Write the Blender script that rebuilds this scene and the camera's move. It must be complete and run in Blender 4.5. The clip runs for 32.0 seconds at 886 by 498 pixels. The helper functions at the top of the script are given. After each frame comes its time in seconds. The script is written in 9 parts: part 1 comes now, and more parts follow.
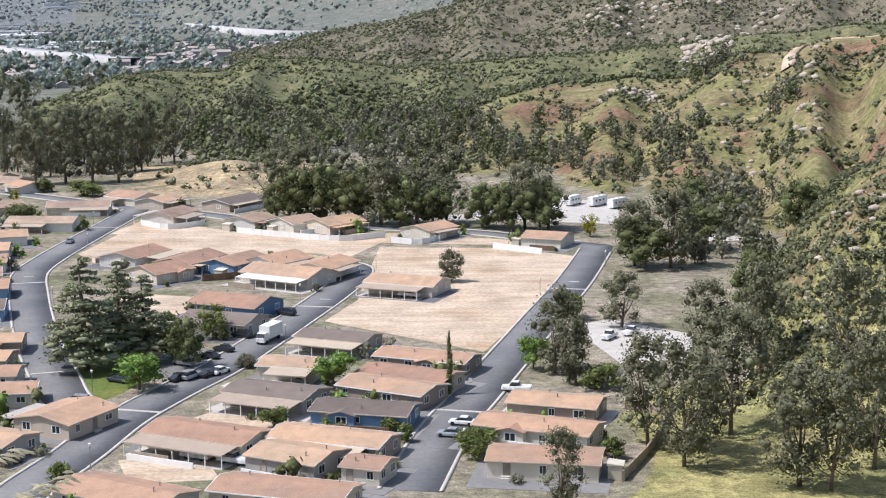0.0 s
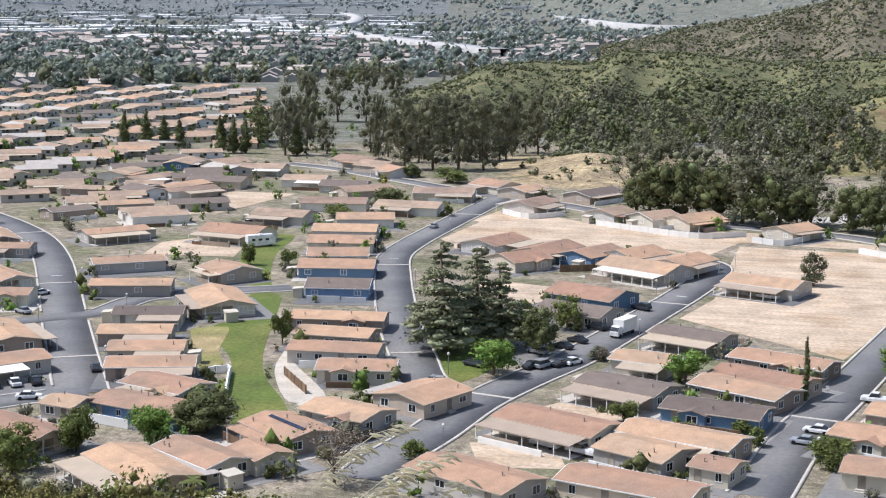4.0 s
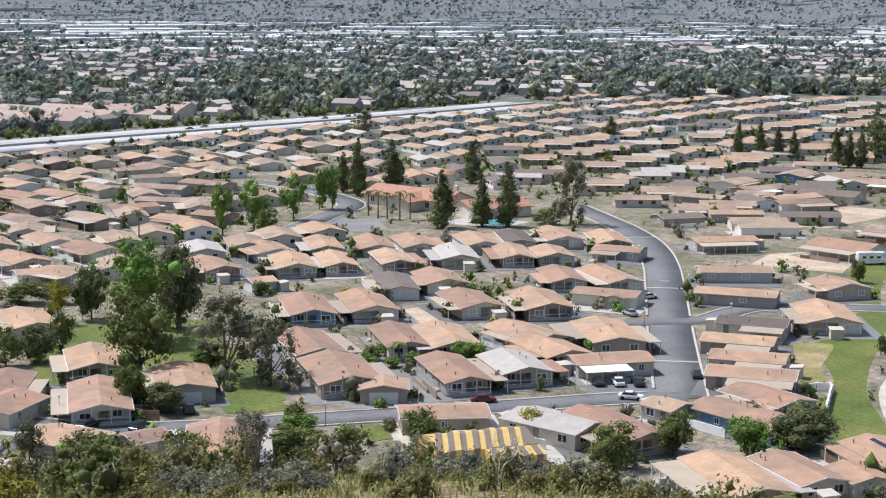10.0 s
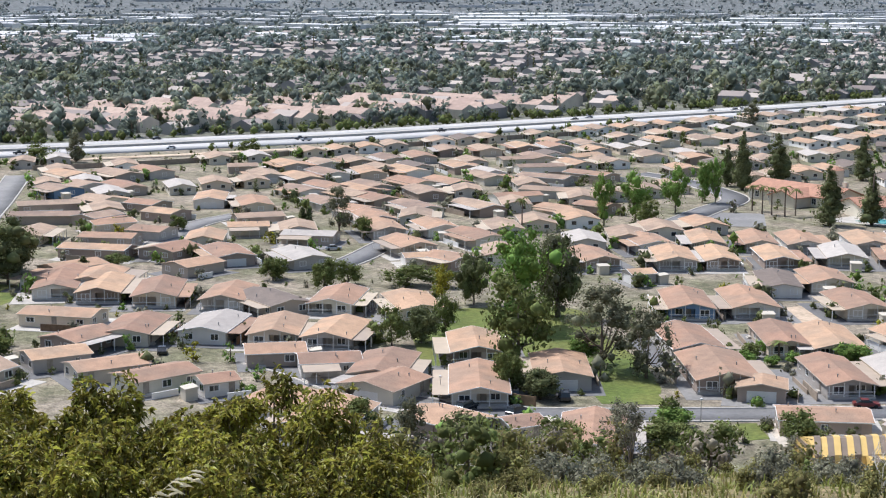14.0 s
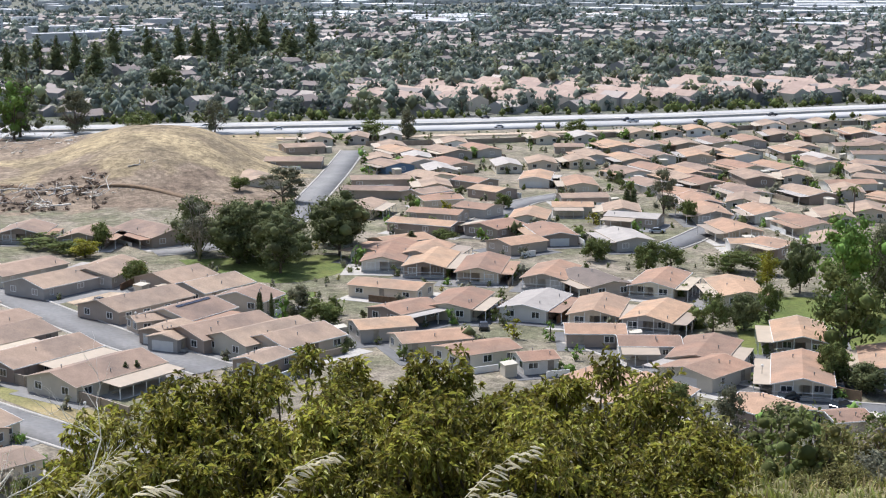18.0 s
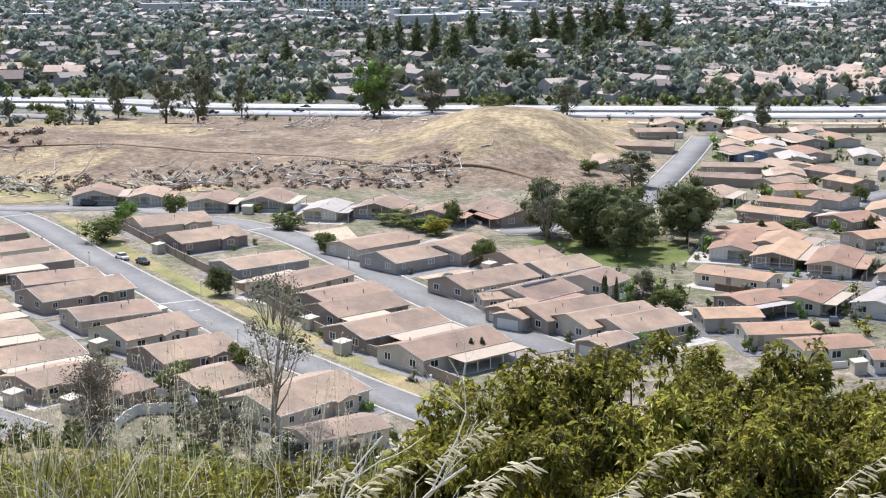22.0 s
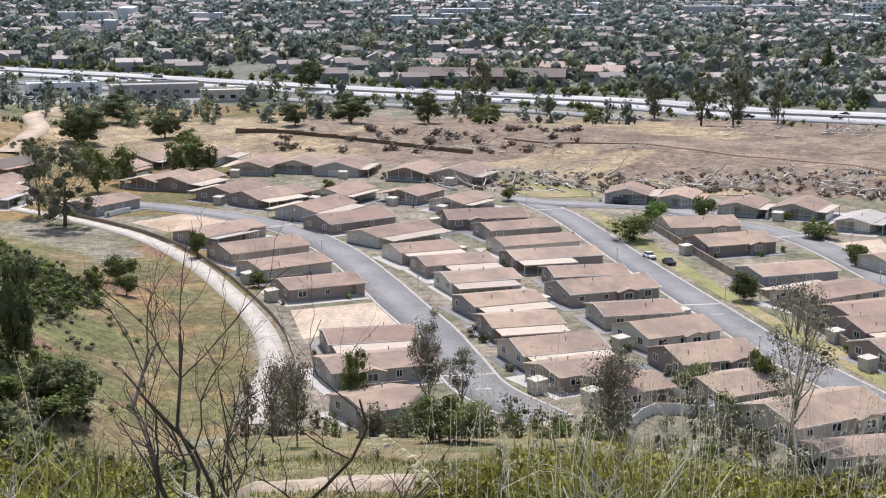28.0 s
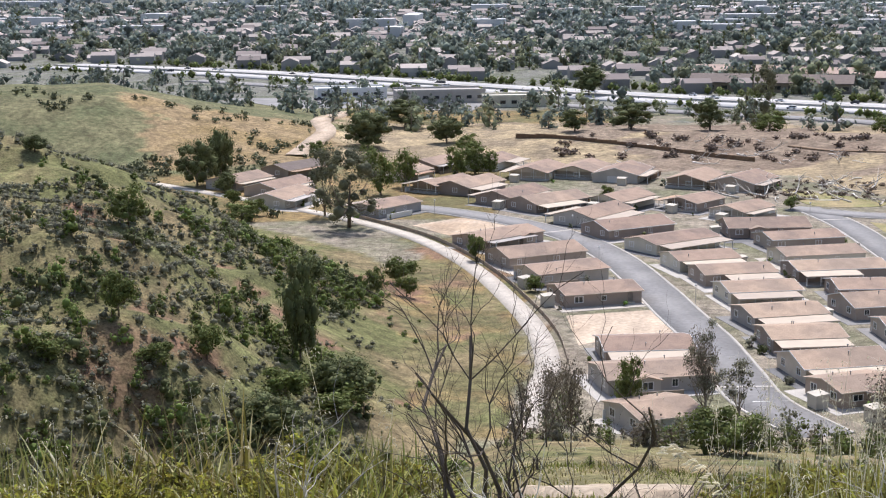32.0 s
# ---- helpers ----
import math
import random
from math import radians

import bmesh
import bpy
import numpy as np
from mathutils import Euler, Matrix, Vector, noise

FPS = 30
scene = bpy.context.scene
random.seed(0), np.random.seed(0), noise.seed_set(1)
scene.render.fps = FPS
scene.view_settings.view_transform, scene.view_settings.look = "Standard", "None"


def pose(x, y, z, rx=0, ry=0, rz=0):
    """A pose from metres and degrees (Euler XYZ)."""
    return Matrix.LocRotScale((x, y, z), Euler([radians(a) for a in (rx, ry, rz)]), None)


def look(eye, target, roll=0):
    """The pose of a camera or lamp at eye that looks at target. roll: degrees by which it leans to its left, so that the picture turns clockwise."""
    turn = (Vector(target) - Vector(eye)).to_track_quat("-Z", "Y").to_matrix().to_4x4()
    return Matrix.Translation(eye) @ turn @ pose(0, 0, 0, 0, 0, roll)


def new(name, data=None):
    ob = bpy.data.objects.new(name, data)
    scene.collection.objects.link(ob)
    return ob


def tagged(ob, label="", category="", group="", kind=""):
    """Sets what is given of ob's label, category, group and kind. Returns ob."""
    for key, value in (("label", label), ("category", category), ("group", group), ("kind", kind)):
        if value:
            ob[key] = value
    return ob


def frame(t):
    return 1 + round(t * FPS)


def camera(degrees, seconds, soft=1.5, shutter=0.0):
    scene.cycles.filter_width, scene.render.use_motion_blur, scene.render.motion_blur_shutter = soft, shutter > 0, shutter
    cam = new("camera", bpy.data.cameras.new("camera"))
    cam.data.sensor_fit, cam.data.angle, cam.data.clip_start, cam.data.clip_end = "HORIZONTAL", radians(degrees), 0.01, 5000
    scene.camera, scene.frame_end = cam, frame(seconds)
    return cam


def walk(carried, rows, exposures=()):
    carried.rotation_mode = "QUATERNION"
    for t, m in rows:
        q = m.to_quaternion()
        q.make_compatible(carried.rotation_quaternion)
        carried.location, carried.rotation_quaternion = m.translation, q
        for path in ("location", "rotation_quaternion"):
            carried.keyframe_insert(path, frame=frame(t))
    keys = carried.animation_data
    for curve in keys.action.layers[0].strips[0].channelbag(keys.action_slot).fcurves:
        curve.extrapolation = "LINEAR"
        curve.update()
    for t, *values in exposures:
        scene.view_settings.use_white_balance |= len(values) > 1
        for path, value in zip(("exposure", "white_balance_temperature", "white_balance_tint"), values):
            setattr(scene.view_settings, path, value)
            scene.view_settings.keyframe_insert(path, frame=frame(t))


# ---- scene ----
# ---- camera: held at arm's length on a hilltop path, turned slowly to the left ----
EYE_Z = 70.0
ARM = 0.4
cam = camera(31.36, 32.0, soft=1.15)
# seconds, heading (left of +y), pitch, roll, in degrees
TURN = [(0, -0.00, -9.12, -0.39), (0.5, 1.15, -9.15, -0.26), (1, 2.56, -9.15, -0.07), (1.5, 3.92, -9.17, 0.12), (2, 5.50, -9.19, 0.37), (2.5, 7.17, -9.22, 0.60), (3, 9.11, -9.26, 0.52), (3.5, 11.16, -9.31, 0.36), (4, 13.10, -9.34, 0.36), (4.5, 15.10, -9.36, 0.14), (6.5, 22.33, -9.17, -0.65), (7, 23.98, -9.08, -0.55), (7.5, 25.87, -8.99, -0.56), (8, 27.52, -8.92, -0.27), (8.5, 29.14, -8.91, -0.01), (9, 31.08, -8.92, -0.15), (9.5, 33.03, -8.98, 0.03), (10, 35.15, -9.06, 0.20), (10.5, 37.09, -9.15, 0.21), (11, 39.08, -9.20, 0.03), (11.5, 40.81, -9.21, -0.11), (12, 42.61, -9.21, 0.02), (12.5, 44.56, -9.23, -0.44), (13, 46.27, -9.28, -0.35), (13.5, 47.77, -9.33, -0.16), (14, 49.06, -9.39, -0.01), (14.5, 50.47, -9.47, 0.13), (16.5, 56.85, -9.71, -0.01), (17, 58.21, -9.86, 0.17), (17.5, 59.43, -10.00, -0.06), (18, 60.90, -10.07, -0.01), (18.5, 62.24, -10.18, 0.15), (19, 63.53, -10.30, 0.25), (19.5, 65.19, -10.38, -0.05), (20, 67.09, -10.42, 0.11), (20.5, 68.80, -10.49, 0.21), (21, 70.50, -10.57, 0.27), (21.5, 72.10, -10.62, -0.01), (22, 73.63, -10.65, 0.02), (22.5, 75.18, -10.65, -0.08), (23, 76.45, -10.65, -0.15), (23.5, 77.80, -10.57, -0.11), (24, 79.14, -10.49, -0.16), (24.5, 80.71, -10.39, 0.05), (25, 82.74, -10.37, 0.25), (25.5, 84.13, -10.38, 0.30), (27.5, 91.40, -10.49, 0.28), (28, 92.89, -10.58, 0.15), (28.5, 94.30, -10.65, 0.05), (29, 95.26, -10.71, 0.15), (29.5, 96.31, -10.75, 0.15), (30, 97.84, -10.75, 0.02), (30.5, 99.18, -10.64, -0.05), (31, 100.62, -10.58, -0.09), (31.5, 101.90, -10.48, -0.36), (32, 103.09, -10.34, -0.47)]


def aim(heading, pitch, roll):
    a = radians(heading)
    return pose(-ARM * math.sin(a), ARM * math.cos(a), EYE_Z, 0, 0, heading) @ pose(0, 0, 0, 90 + pitch) @ pose(0, 0, 0, 0, 0, roll)


walk(cam, [(t, aim(h, p, r)) for t, h, p, r in TURN],
     exposures=[(0, 0.17, 6020, 14), (4, 0.11, 6020, 13), (7, 0.05, 6020, 12), (13, 0.15, 6020, 12), (17, 0.2, 6020, 12), (18, 0.18, 6020, 12), (20, 0.41, 6030, 12), (23, 0.33, 6060, 14), (25, 0.31, 6080, 15), (28, 0.13, 6120, 16), (32, 0.19, 6120, 16)])

# ---- light: clear midday sun from the far left, blue sky ----
SUN_HEADING, SUN_UP = 98.0, 57.0
world = bpy.data.worlds.new("sky")
scene.world = world
world.use_nodes = True
wn = world.node_tree.nodes
sky = wn.new("ShaderNodeTexSky")
sky.sky_type = "NISHITA"
sky.sun_disc = False
sky.sun_elevation = radians(SUN_UP)
sky.sun_rotation = radians(-SUN_HEADING)
sky.dust_density = 2.5
sky.air_density = 1.2
wn["Background"].inputs[1].default_value = 0.118
world.node_tree.links.new(sky.outputs[0], wn["Background"].inputs[0])
sun = new("sun", bpy.data.lights.new("sun", "SUN"))
sun.data.energy = 4.2
sun.data.angle = radians(0.53)
sun.data.color = (1.0, 0.965, 0.915)
_a, _e = radians(SUN_HEADING), radians(SUN_UP)
sun_way = Vector((-math.sin(_a) * math.cos(_e), math.cos(_a) * math.cos(_e), math.sin(_e)))
sun.matrix_world = look(sun_way * 400, (0, 0, 0))

# ---- materials ----


def material(name, colour, rough=0.85, spread=0.25, scale=1.0, fine=0.0, bump=0.0, bump_scale=8.0, second=None, second_scale=0.06,
             cut=(0.45, 0.6), vary=0.0, metal=0.0, spec=0.3, translucent=0.0, island=False):
    """A weathered surface: grain at two sizes, an optional second colour in patches, variation from thing to thing."""
    m = bpy.data.materials.new(name)
    m.use_nodes = True
    nt = m.node_tree
    n, ln = nt.nodes, nt.links
    b = n["Principled BSDF"]
    b.inputs["Roughness"].default_value = rough
    b.inputs["Metallic"].default_value = metal
    b.inputs["Specular IOR Level"].default_value = spec
    co = n.new("ShaderNodeTexCoord")
    geo = n.new("ShaderNodeNewGeometry")

    def tex(s, detail=4.0):
        k = n.new("ShaderNodeTexNoise")
        k.inputs["Scale"].default_value = s
        k.inputs["Detail"].default_value = detail
        ln.new(geo.outputs["Position"], k.inputs["Vector"])
        return k.outputs["Fac"]

    def ramp(v, lo, hi, to0, to1):
        k = n.new("ShaderNodeMapRange")
        k.inputs[1].default_value, k.inputs[2].default_value = lo, hi
        k.inputs[3].default_value, k.inputs[4].default_value = to0, to1
        ln.new(v, k.inputs[0])
        return k.outputs[0]

    def scale_by(c, f):
        k = n.new("ShaderNodeVectorMath")
        k.operation = "SCALE"
        ln.new(c, k.inputs[0])
        ln.new(f, k.inputs[3])
        return k.outputs[0]

    rgb = n.new("ShaderNodeRGB")
    rgb.outputs[0].default_value = (*colour, 1)
    c = rgb.outputs[0]
    if second:
        mx = n.new("ShaderNodeMix")
        mx.data_type = "RGBA"
        ln.new(ramp(tex(second_scale, 6.0), cut[0], cut[1], 0, 1), mx.inputs[0])
        ln.new(c, mx.inputs[6])
        mx.inputs[7].default_value = (*second, 1)
        c = mx.outputs[2]
    c = scale_by(c, ramp(tex(scale), 0.3, 0.7, 1 - spread, 1 + spread))
    if fine:
        c = scale_by(c, ramp(tex(scale * 9, 2.0), 0.3, 0.7, 1 - fine, 1 + fine))
    if vary:
        if island:
            rnd = geo.outputs["Random Per Island"]
        else:
            rnd = n.new("ShaderNodeObjectInfo").outputs["Random"]
        c = scale_by(c, ramp(rnd, 0, 1, 1 - vary, 1 + vary))
        hs = n.new("ShaderNodeHueSaturation")
        ln.new(ramp(rnd, 0, 1, 0.5 - vary * 0.04, 0.5 + vary * 0.04), hs.inputs["Hue"])
        ln.new(c, hs.inputs["Color"])
        c = hs.outputs[0]
    ln.new(c, b.inputs["Base Color"])
    if bump:
        k = n.new("ShaderNodeBump")
        k.inputs["Strength"].default_value = bump
        k.inputs["Distance"].default_value = 0.1
        ln.new(tex(bump_scale, 5.0), k.inputs["Height"])
        ln.new(k.outputs[0], b.inputs["Normal"])
    if translucent:
        tr = n.new("ShaderNodeBsdfTranslucent")
        ln.new(c, tr.inputs[0])
        mixs = n.new("ShaderNodeMixShader")
        mixs.inputs[0].default_value = translucent
        ln.new(b.outputs[0], mixs.inputs[1])
        ln.new(tr.outputs[0], mixs.inputs[2])
        ln.new(mixs.outputs[0], n["Material Output"].inputs[0])
    return m


M = dict(
    yard=material("yard_ground", (0.36, 0.30, 0.24), spread=0.3, scale=0.15, fine=0.25, second=(0.20, 0.19, 0.13), second_scale=0.05, cut=(0.5, 0.7), bump=0.4),
    scrub=material("hill_scrub_ground", (0.12, 0.115, 0.052), spread=0.3, scale=0.08, fine=0.35, second=(0.23, 0.165, 0.095), second_scale=0.02, cut=(0.46, 0.62), bump=0.9, bump_scale=0.8),
    dirt=material("graded_dirt_lot", (0.52, 0.41, 0.30), spread=0.18, scale=0.12, fine=0.2, second=(0.40, 0.28, 0.17), second_scale=0.05, cut=(0.5, 0.75), bump=0.5, bump_scale=2.0),
    asphalt=material("asphalt", (0.15, 0.15, 0.153), rough=0.8, spread=0.12, scale=0.12, fine=0.12, second=(0.185, 0.182, 0.178), second_scale=0.04, bump=0.1, bump_scale=30),
    pale_asphalt=material("worn_pale_asphalt", (0.212, 0.206, 0.2), rough=0.75, spread=0.12, scale=0.12, fine=0.12, second=(0.25, 0.242, 0.23), second_scale=0.05),
    concrete=material("concrete", (0.47, 0.44, 0.395), spread=0.12, scale=0.4, fine=0.1, bump=0.1),
    freeway=material("freeway_concrete", (0.47, 0.46, 0.445), spread=0.08, scale=0.1, second=(0.40, 0.395, 0.385), second_scale=0.03),
    path=material("pale_path_concrete", (0.50, 0.45, 0.38), spread=0.15, scale=0.3, fine=0.15, bump=0.2),
    lawn=material("mown_lawn", (0.105, 0.142, 0.028), spread=0.2, scale=0.12, fine=0.25, second=(0.15, 0.165, 0.04), second_scale=0.05, bump=0.5, bump_scale=6),
    drylawn=material("patchy_lawn", (0.235, 0.225, 0.08), spread=0.25, scale=0.2, fine=0.25, second=(0.33, 0.26, 0.13), second_scale=0.06, bump=0.5, bump_scale=6),
    roof=material("tan_shingle_roof", (0.425, 0.268, 0.178), spread=0.12, scale=0.5, fine=0.14, second=(0.345, 0.235, 0.165), second_scale=0.12, vary=0.2, bump=0.4, bump_scale=5),
    roof_brown=material("tan_brown_shingle_roof", (0.375, 0.268, 0.195), spread=0.12, scale=0.5, fine=0.14, second=(0.285, 0.21, 0.16), second_scale=0.12, vary=0.16, bump=0.4, bump_scale=5),
    roof_dark=material("brown_shingle_roof", (0.17, 0.135, 0.115), spread=0.12, scale=0.5, fine=0.12, vary=0.18, bump=0.4, bump_scale=5),
    roof_pale=material("pale_grey_roof", (0.43, 0.39, 0.35), spread=0.10, scale=0.5, fine=0.1, vary=0.1, bump=0.3, bump_scale=5),
    roof_red=material("red_clay_tile_roof", (0.43, 0.235, 0.16), spread=0.15, scale=0.6, fine=0.15, bump=0.5, bump_scale=4),
    trim=material("beige_trim_paint", (0.50, 0.42, 0.34), rough=0.6, spread=0.06, scale=0.5, vary=0.15),
    awning=material("painted_metal_awning", (0.46, 0.37, 0.275), rough=0.5, spread=0.08, scale=0.4, vary=0.18),
    white=material("white_paint", (0.80, 0.79, 0.76), rough=0.6, spread=0.05, scale=0.5),
    wall=material("beige_siding", (0.58, 0.49, 0.39), spread=0.08, scale=0.4, vary=0.22),
    wall_white=material("off_white_siding", (0.72, 0.68, 0.62), spread=0.06, scale=0.4, vary=0.08),
    wall_taupe=material("taupe_siding", (0.36, 0.29, 0.24), spread=0.08, scale=0.4, vary=0.2),
    wall_grey=material("grey_siding", (0.46, 0.425, 0.385), spread=0.08, scale=0.4, vary=0.25),
    wall_blue=material("blue_siding", (0.16, 0.25, 0.38), spread=0.08, scale=0.4, vary=0.2),
    wall_cream=material("cream_siding", (0.62, 0.57, 0.47), spread=0.08, scale=0.4, vary=0.12),
    block=material("block_wall", (0.33, 0.27, 0.21), spread=0.15, scale=0.6, fine=0.15, bump=0.3),
    wood=material("weathered_fence_wood", (0.20, 0.13, 0.08), spread=0.25, scale=1.2, vary=0.2),
    door=material("painted_door", (0.28, 0.24, 0.20), rough=0.5, vary=0.4),
    garage=material("garage_door_paint", (0.72, 0.70, 0.66), rough=0.5, spread=0.04, vary=0.08),
    metal=material("grey_metal", (0.35, 0.35, 0.35), rough=0.4, metal=0.8),
    solar=material("solar_cells", (0.02, 0.025, 0.05), rough=0.15, spec=0.6),
    paint=material("road_paint", (0.62, 0.62, 0.58), spread=0.2, scale=1.0),
    bark=material("bark", (0.17, 0.13, 0.10), spread=0.3, scale=1.5, vary=0.25, bump=0.5),
    pale_bark=material("pale_bark", (0.29, 0.245, 0.20), spread=0.3, scale=1.2, vary=0.2, bump=0.4),
    dead=material("bleached_dead_wood", (0.68, 0.63, 0.56), spread=0.3, scale=2.0, vary=0.3),
    twig=material("dark_twig_wood", (0.11, 0.088, 0.07), spread=0.3, scale=6.0),
    leaf_dark=material("eucalyptus_leaves", (0.182, 0.182, 0.112), rough=0.8, spec=0.12, spread=0.3, scale=0.25, vary=0.35, island=True, translucent=0.3),
    leaf_oak=material("oak_leaves", (0.14, 0.155, 0.068), rough=0.8, spec=0.12, spread=0.35, scale=0.25, vary=0.4, island=True, translucent=0.22),
    leaf_green=material("bright_green_leaves", (0.18, 0.27, 0.065), rough=0.8, spec=0.12, spread=0.3, scale=0.25, vary=0.4, island=True, translucent=0.25),
    leaf_mid=material("mid_green_leaves", (0.155, 0.18, 0.06), rough=0.8, spec=0.12, spread=0.35, scale=0.25, vary=0.4, island=True, translucent=0.3),
    leaf_gully=material("gully_shrub_leaves", (0.165, 0.205, 0.06), rough=0.8, spec=0.12, spread=0.4, scale=0.2, vary=0.4, island=True, translucent=0.3),
    leaf_olive=material("olive_scrub_leaves", (0.215, 0.20, 0.075), rough=0.8, spec=0.12, spread=0.35, scale=0.25, vary=0.4, island=True, translucent=0.3),
    leaf_grey=material("grey_green_leaves", (0.22, 0.215, 0.15), rough=0.8, spec=0.12, spread=0.35, scale=0.25, vary=0.4, island=True, translucent=0.3),
    leaf_pine=material("blue_green_needles", (0.225, 0.235, 0.14), rough=0.8, spec=0.12, spread=0.35, scale=0.25, vary=0.4, island=True, translucent=0.1),
    leaf_yellow=material("yellow_green_leaves", (0.28, 0.26, 0.035), rough=0.8, spec=0.12, spread=0.3, scale=0.25, vary=0.35, island=True, translucent=0.25),
    leaf_red=material("reddish_brown_leaves", (0.24, 0.205, 0.155), rough=0.8, spec=0.12, spread=0.35, scale=0.25, vary=0.4, island=True, translucent=0.15),
    leaf_laurel=material("laurel_leaves", (0.272, 0.25, 0.048), rough=0.45, spread=0.4, scale=1.5, vary=0.6, island=True, translucent=0.42, spec=0.35),
    chaparral=material("chaparral_leaves", (0.14, 0.15, 0.08), rough=0.8, spread=0.4, scale=0.08, vary=0.25, island=True, translucent=0.1),
    grass=material("dry_grass_blades", (0.42, 0.35, 0.17), rough=0.6, spread=0.3, scale=0.6, second=(0.18, 0.20, 0.055), second_scale=0.25, vary=0.35, island=True, translucent=0.3),
    weed=material("green_weed_leaves", (0.205, 0.225, 0.05), rough=0.55, spread=0.3, scale=0.8, second=(0.31, 0.255, 0.10), second_scale=0.35, cut=(0.5, 0.66), vary=0.4, island=True, translucent=0.35, spec=0.3),
    oat=material("bleached_oat_heads", (0.82, 0.78, 0.66), rough=0.5, spread=0.1, scale=3.0, vary=0.15, island=True, translucent=0.7),
    cut_brush=material("cut_brush_twigs", (0.20, 0.15, 0.115), rough=0.9, spread=0.35, scale=0.2, vary=0.35, island=True),
    # distance haze is put into this leaf colour: paler and bluer than real foliage
    far_leaf=material("hazed_distant_leaves", (0.25, 0.292, 0.266), rough=0.9, spread=0.35, scale=0.015, vary=0.35, island=True, translucent=0.3, spec=0.1),
    # the street greens beyond the freeway are also lightened to carry some haze
    street_leaf=material("hazed_street_leaves", (0.22, 0.25, 0.2), rough=0.9, spread=0.35, scale=0.03, vary=0.4, island=True, translucent=0.3, spec=0.1),
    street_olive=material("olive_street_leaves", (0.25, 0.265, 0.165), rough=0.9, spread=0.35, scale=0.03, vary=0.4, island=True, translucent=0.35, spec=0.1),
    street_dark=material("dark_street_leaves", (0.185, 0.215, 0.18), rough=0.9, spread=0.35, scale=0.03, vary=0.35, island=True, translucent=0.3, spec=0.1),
    # haze put into the colour again, paler still for trees near the horizon
    horizon_leaf=material("hazed_horizon_leaves", (0.29, 0.32, 0.31), rough=0.9, spread=0.25, scale=0.01, vary=0.25, island=True, translucent=0.3, spec=0.1),
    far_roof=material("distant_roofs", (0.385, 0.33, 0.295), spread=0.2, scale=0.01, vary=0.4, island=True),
    far_wall=material("distant_pale_walls", (0.56, 0.56, 0.56), spread=0.1, scale=0.01, vary=0.2, island=True),
    far_house=material("distant_house_walls", (0.29, 0.28, 0.27), spread=0.1, scale=0.01, vary=0.3, island=True),
    terrace_roof=material("salmon_tile_roof", (0.43, 0.32, 0.26), spread=0.12, scale=0.3, vary=0.12, island=True),
    track_dirt=material("trodden_track_dirt", (0.40, 0.325, 0.235), spread=0.2, scale=0.5, fine=0.25, second=(0.31, 0.24, 0.165), second_scale=0.3, bump=0.5, bump_scale=3.0),
    rock=material("pale_rock", (0.42, 0.36, 0.29), spread=0.25, scale=0.3, fine=0.3, bump=0.9, bump_scale=1.0),
    stripe_yellow=material("yellow_tarpaulin", (0.66, 0.46, 0.16), rough=0.5, spread=0.08, scale=0.5),
    stripe_dark=material("dark_brown_tarpaulin", (0.23, 0.18, 0.135), rough=0.5, spread=0.1, scale=0.5),
    water=material("pool_water", (0.10, 0.45, 0.50), rough=0.08, spread=0.1, scale=0.6, spec=0.6),
    tyre=material("black_rubber", (0.02, 0.02, 0.02), rough=0.8),
    car_dark=material("dark_car_paint", (0.03, 0.032, 0.04), rough=0.25, spec=0.6, vary=0.4),
    car_white=material("white_car_paint", (0.75, 0.75, 0.74), rough=0.3, spec=0.5, vary=0.05),
    car_red=material("dark_red_car_paint", (0.16, 0.03, 0.025), rough=0.3, spec=0.5),
    car_silver=material("silver_car_paint", (0.42, 0.43, 0.45), rough=0.3, metal=0.4),
)


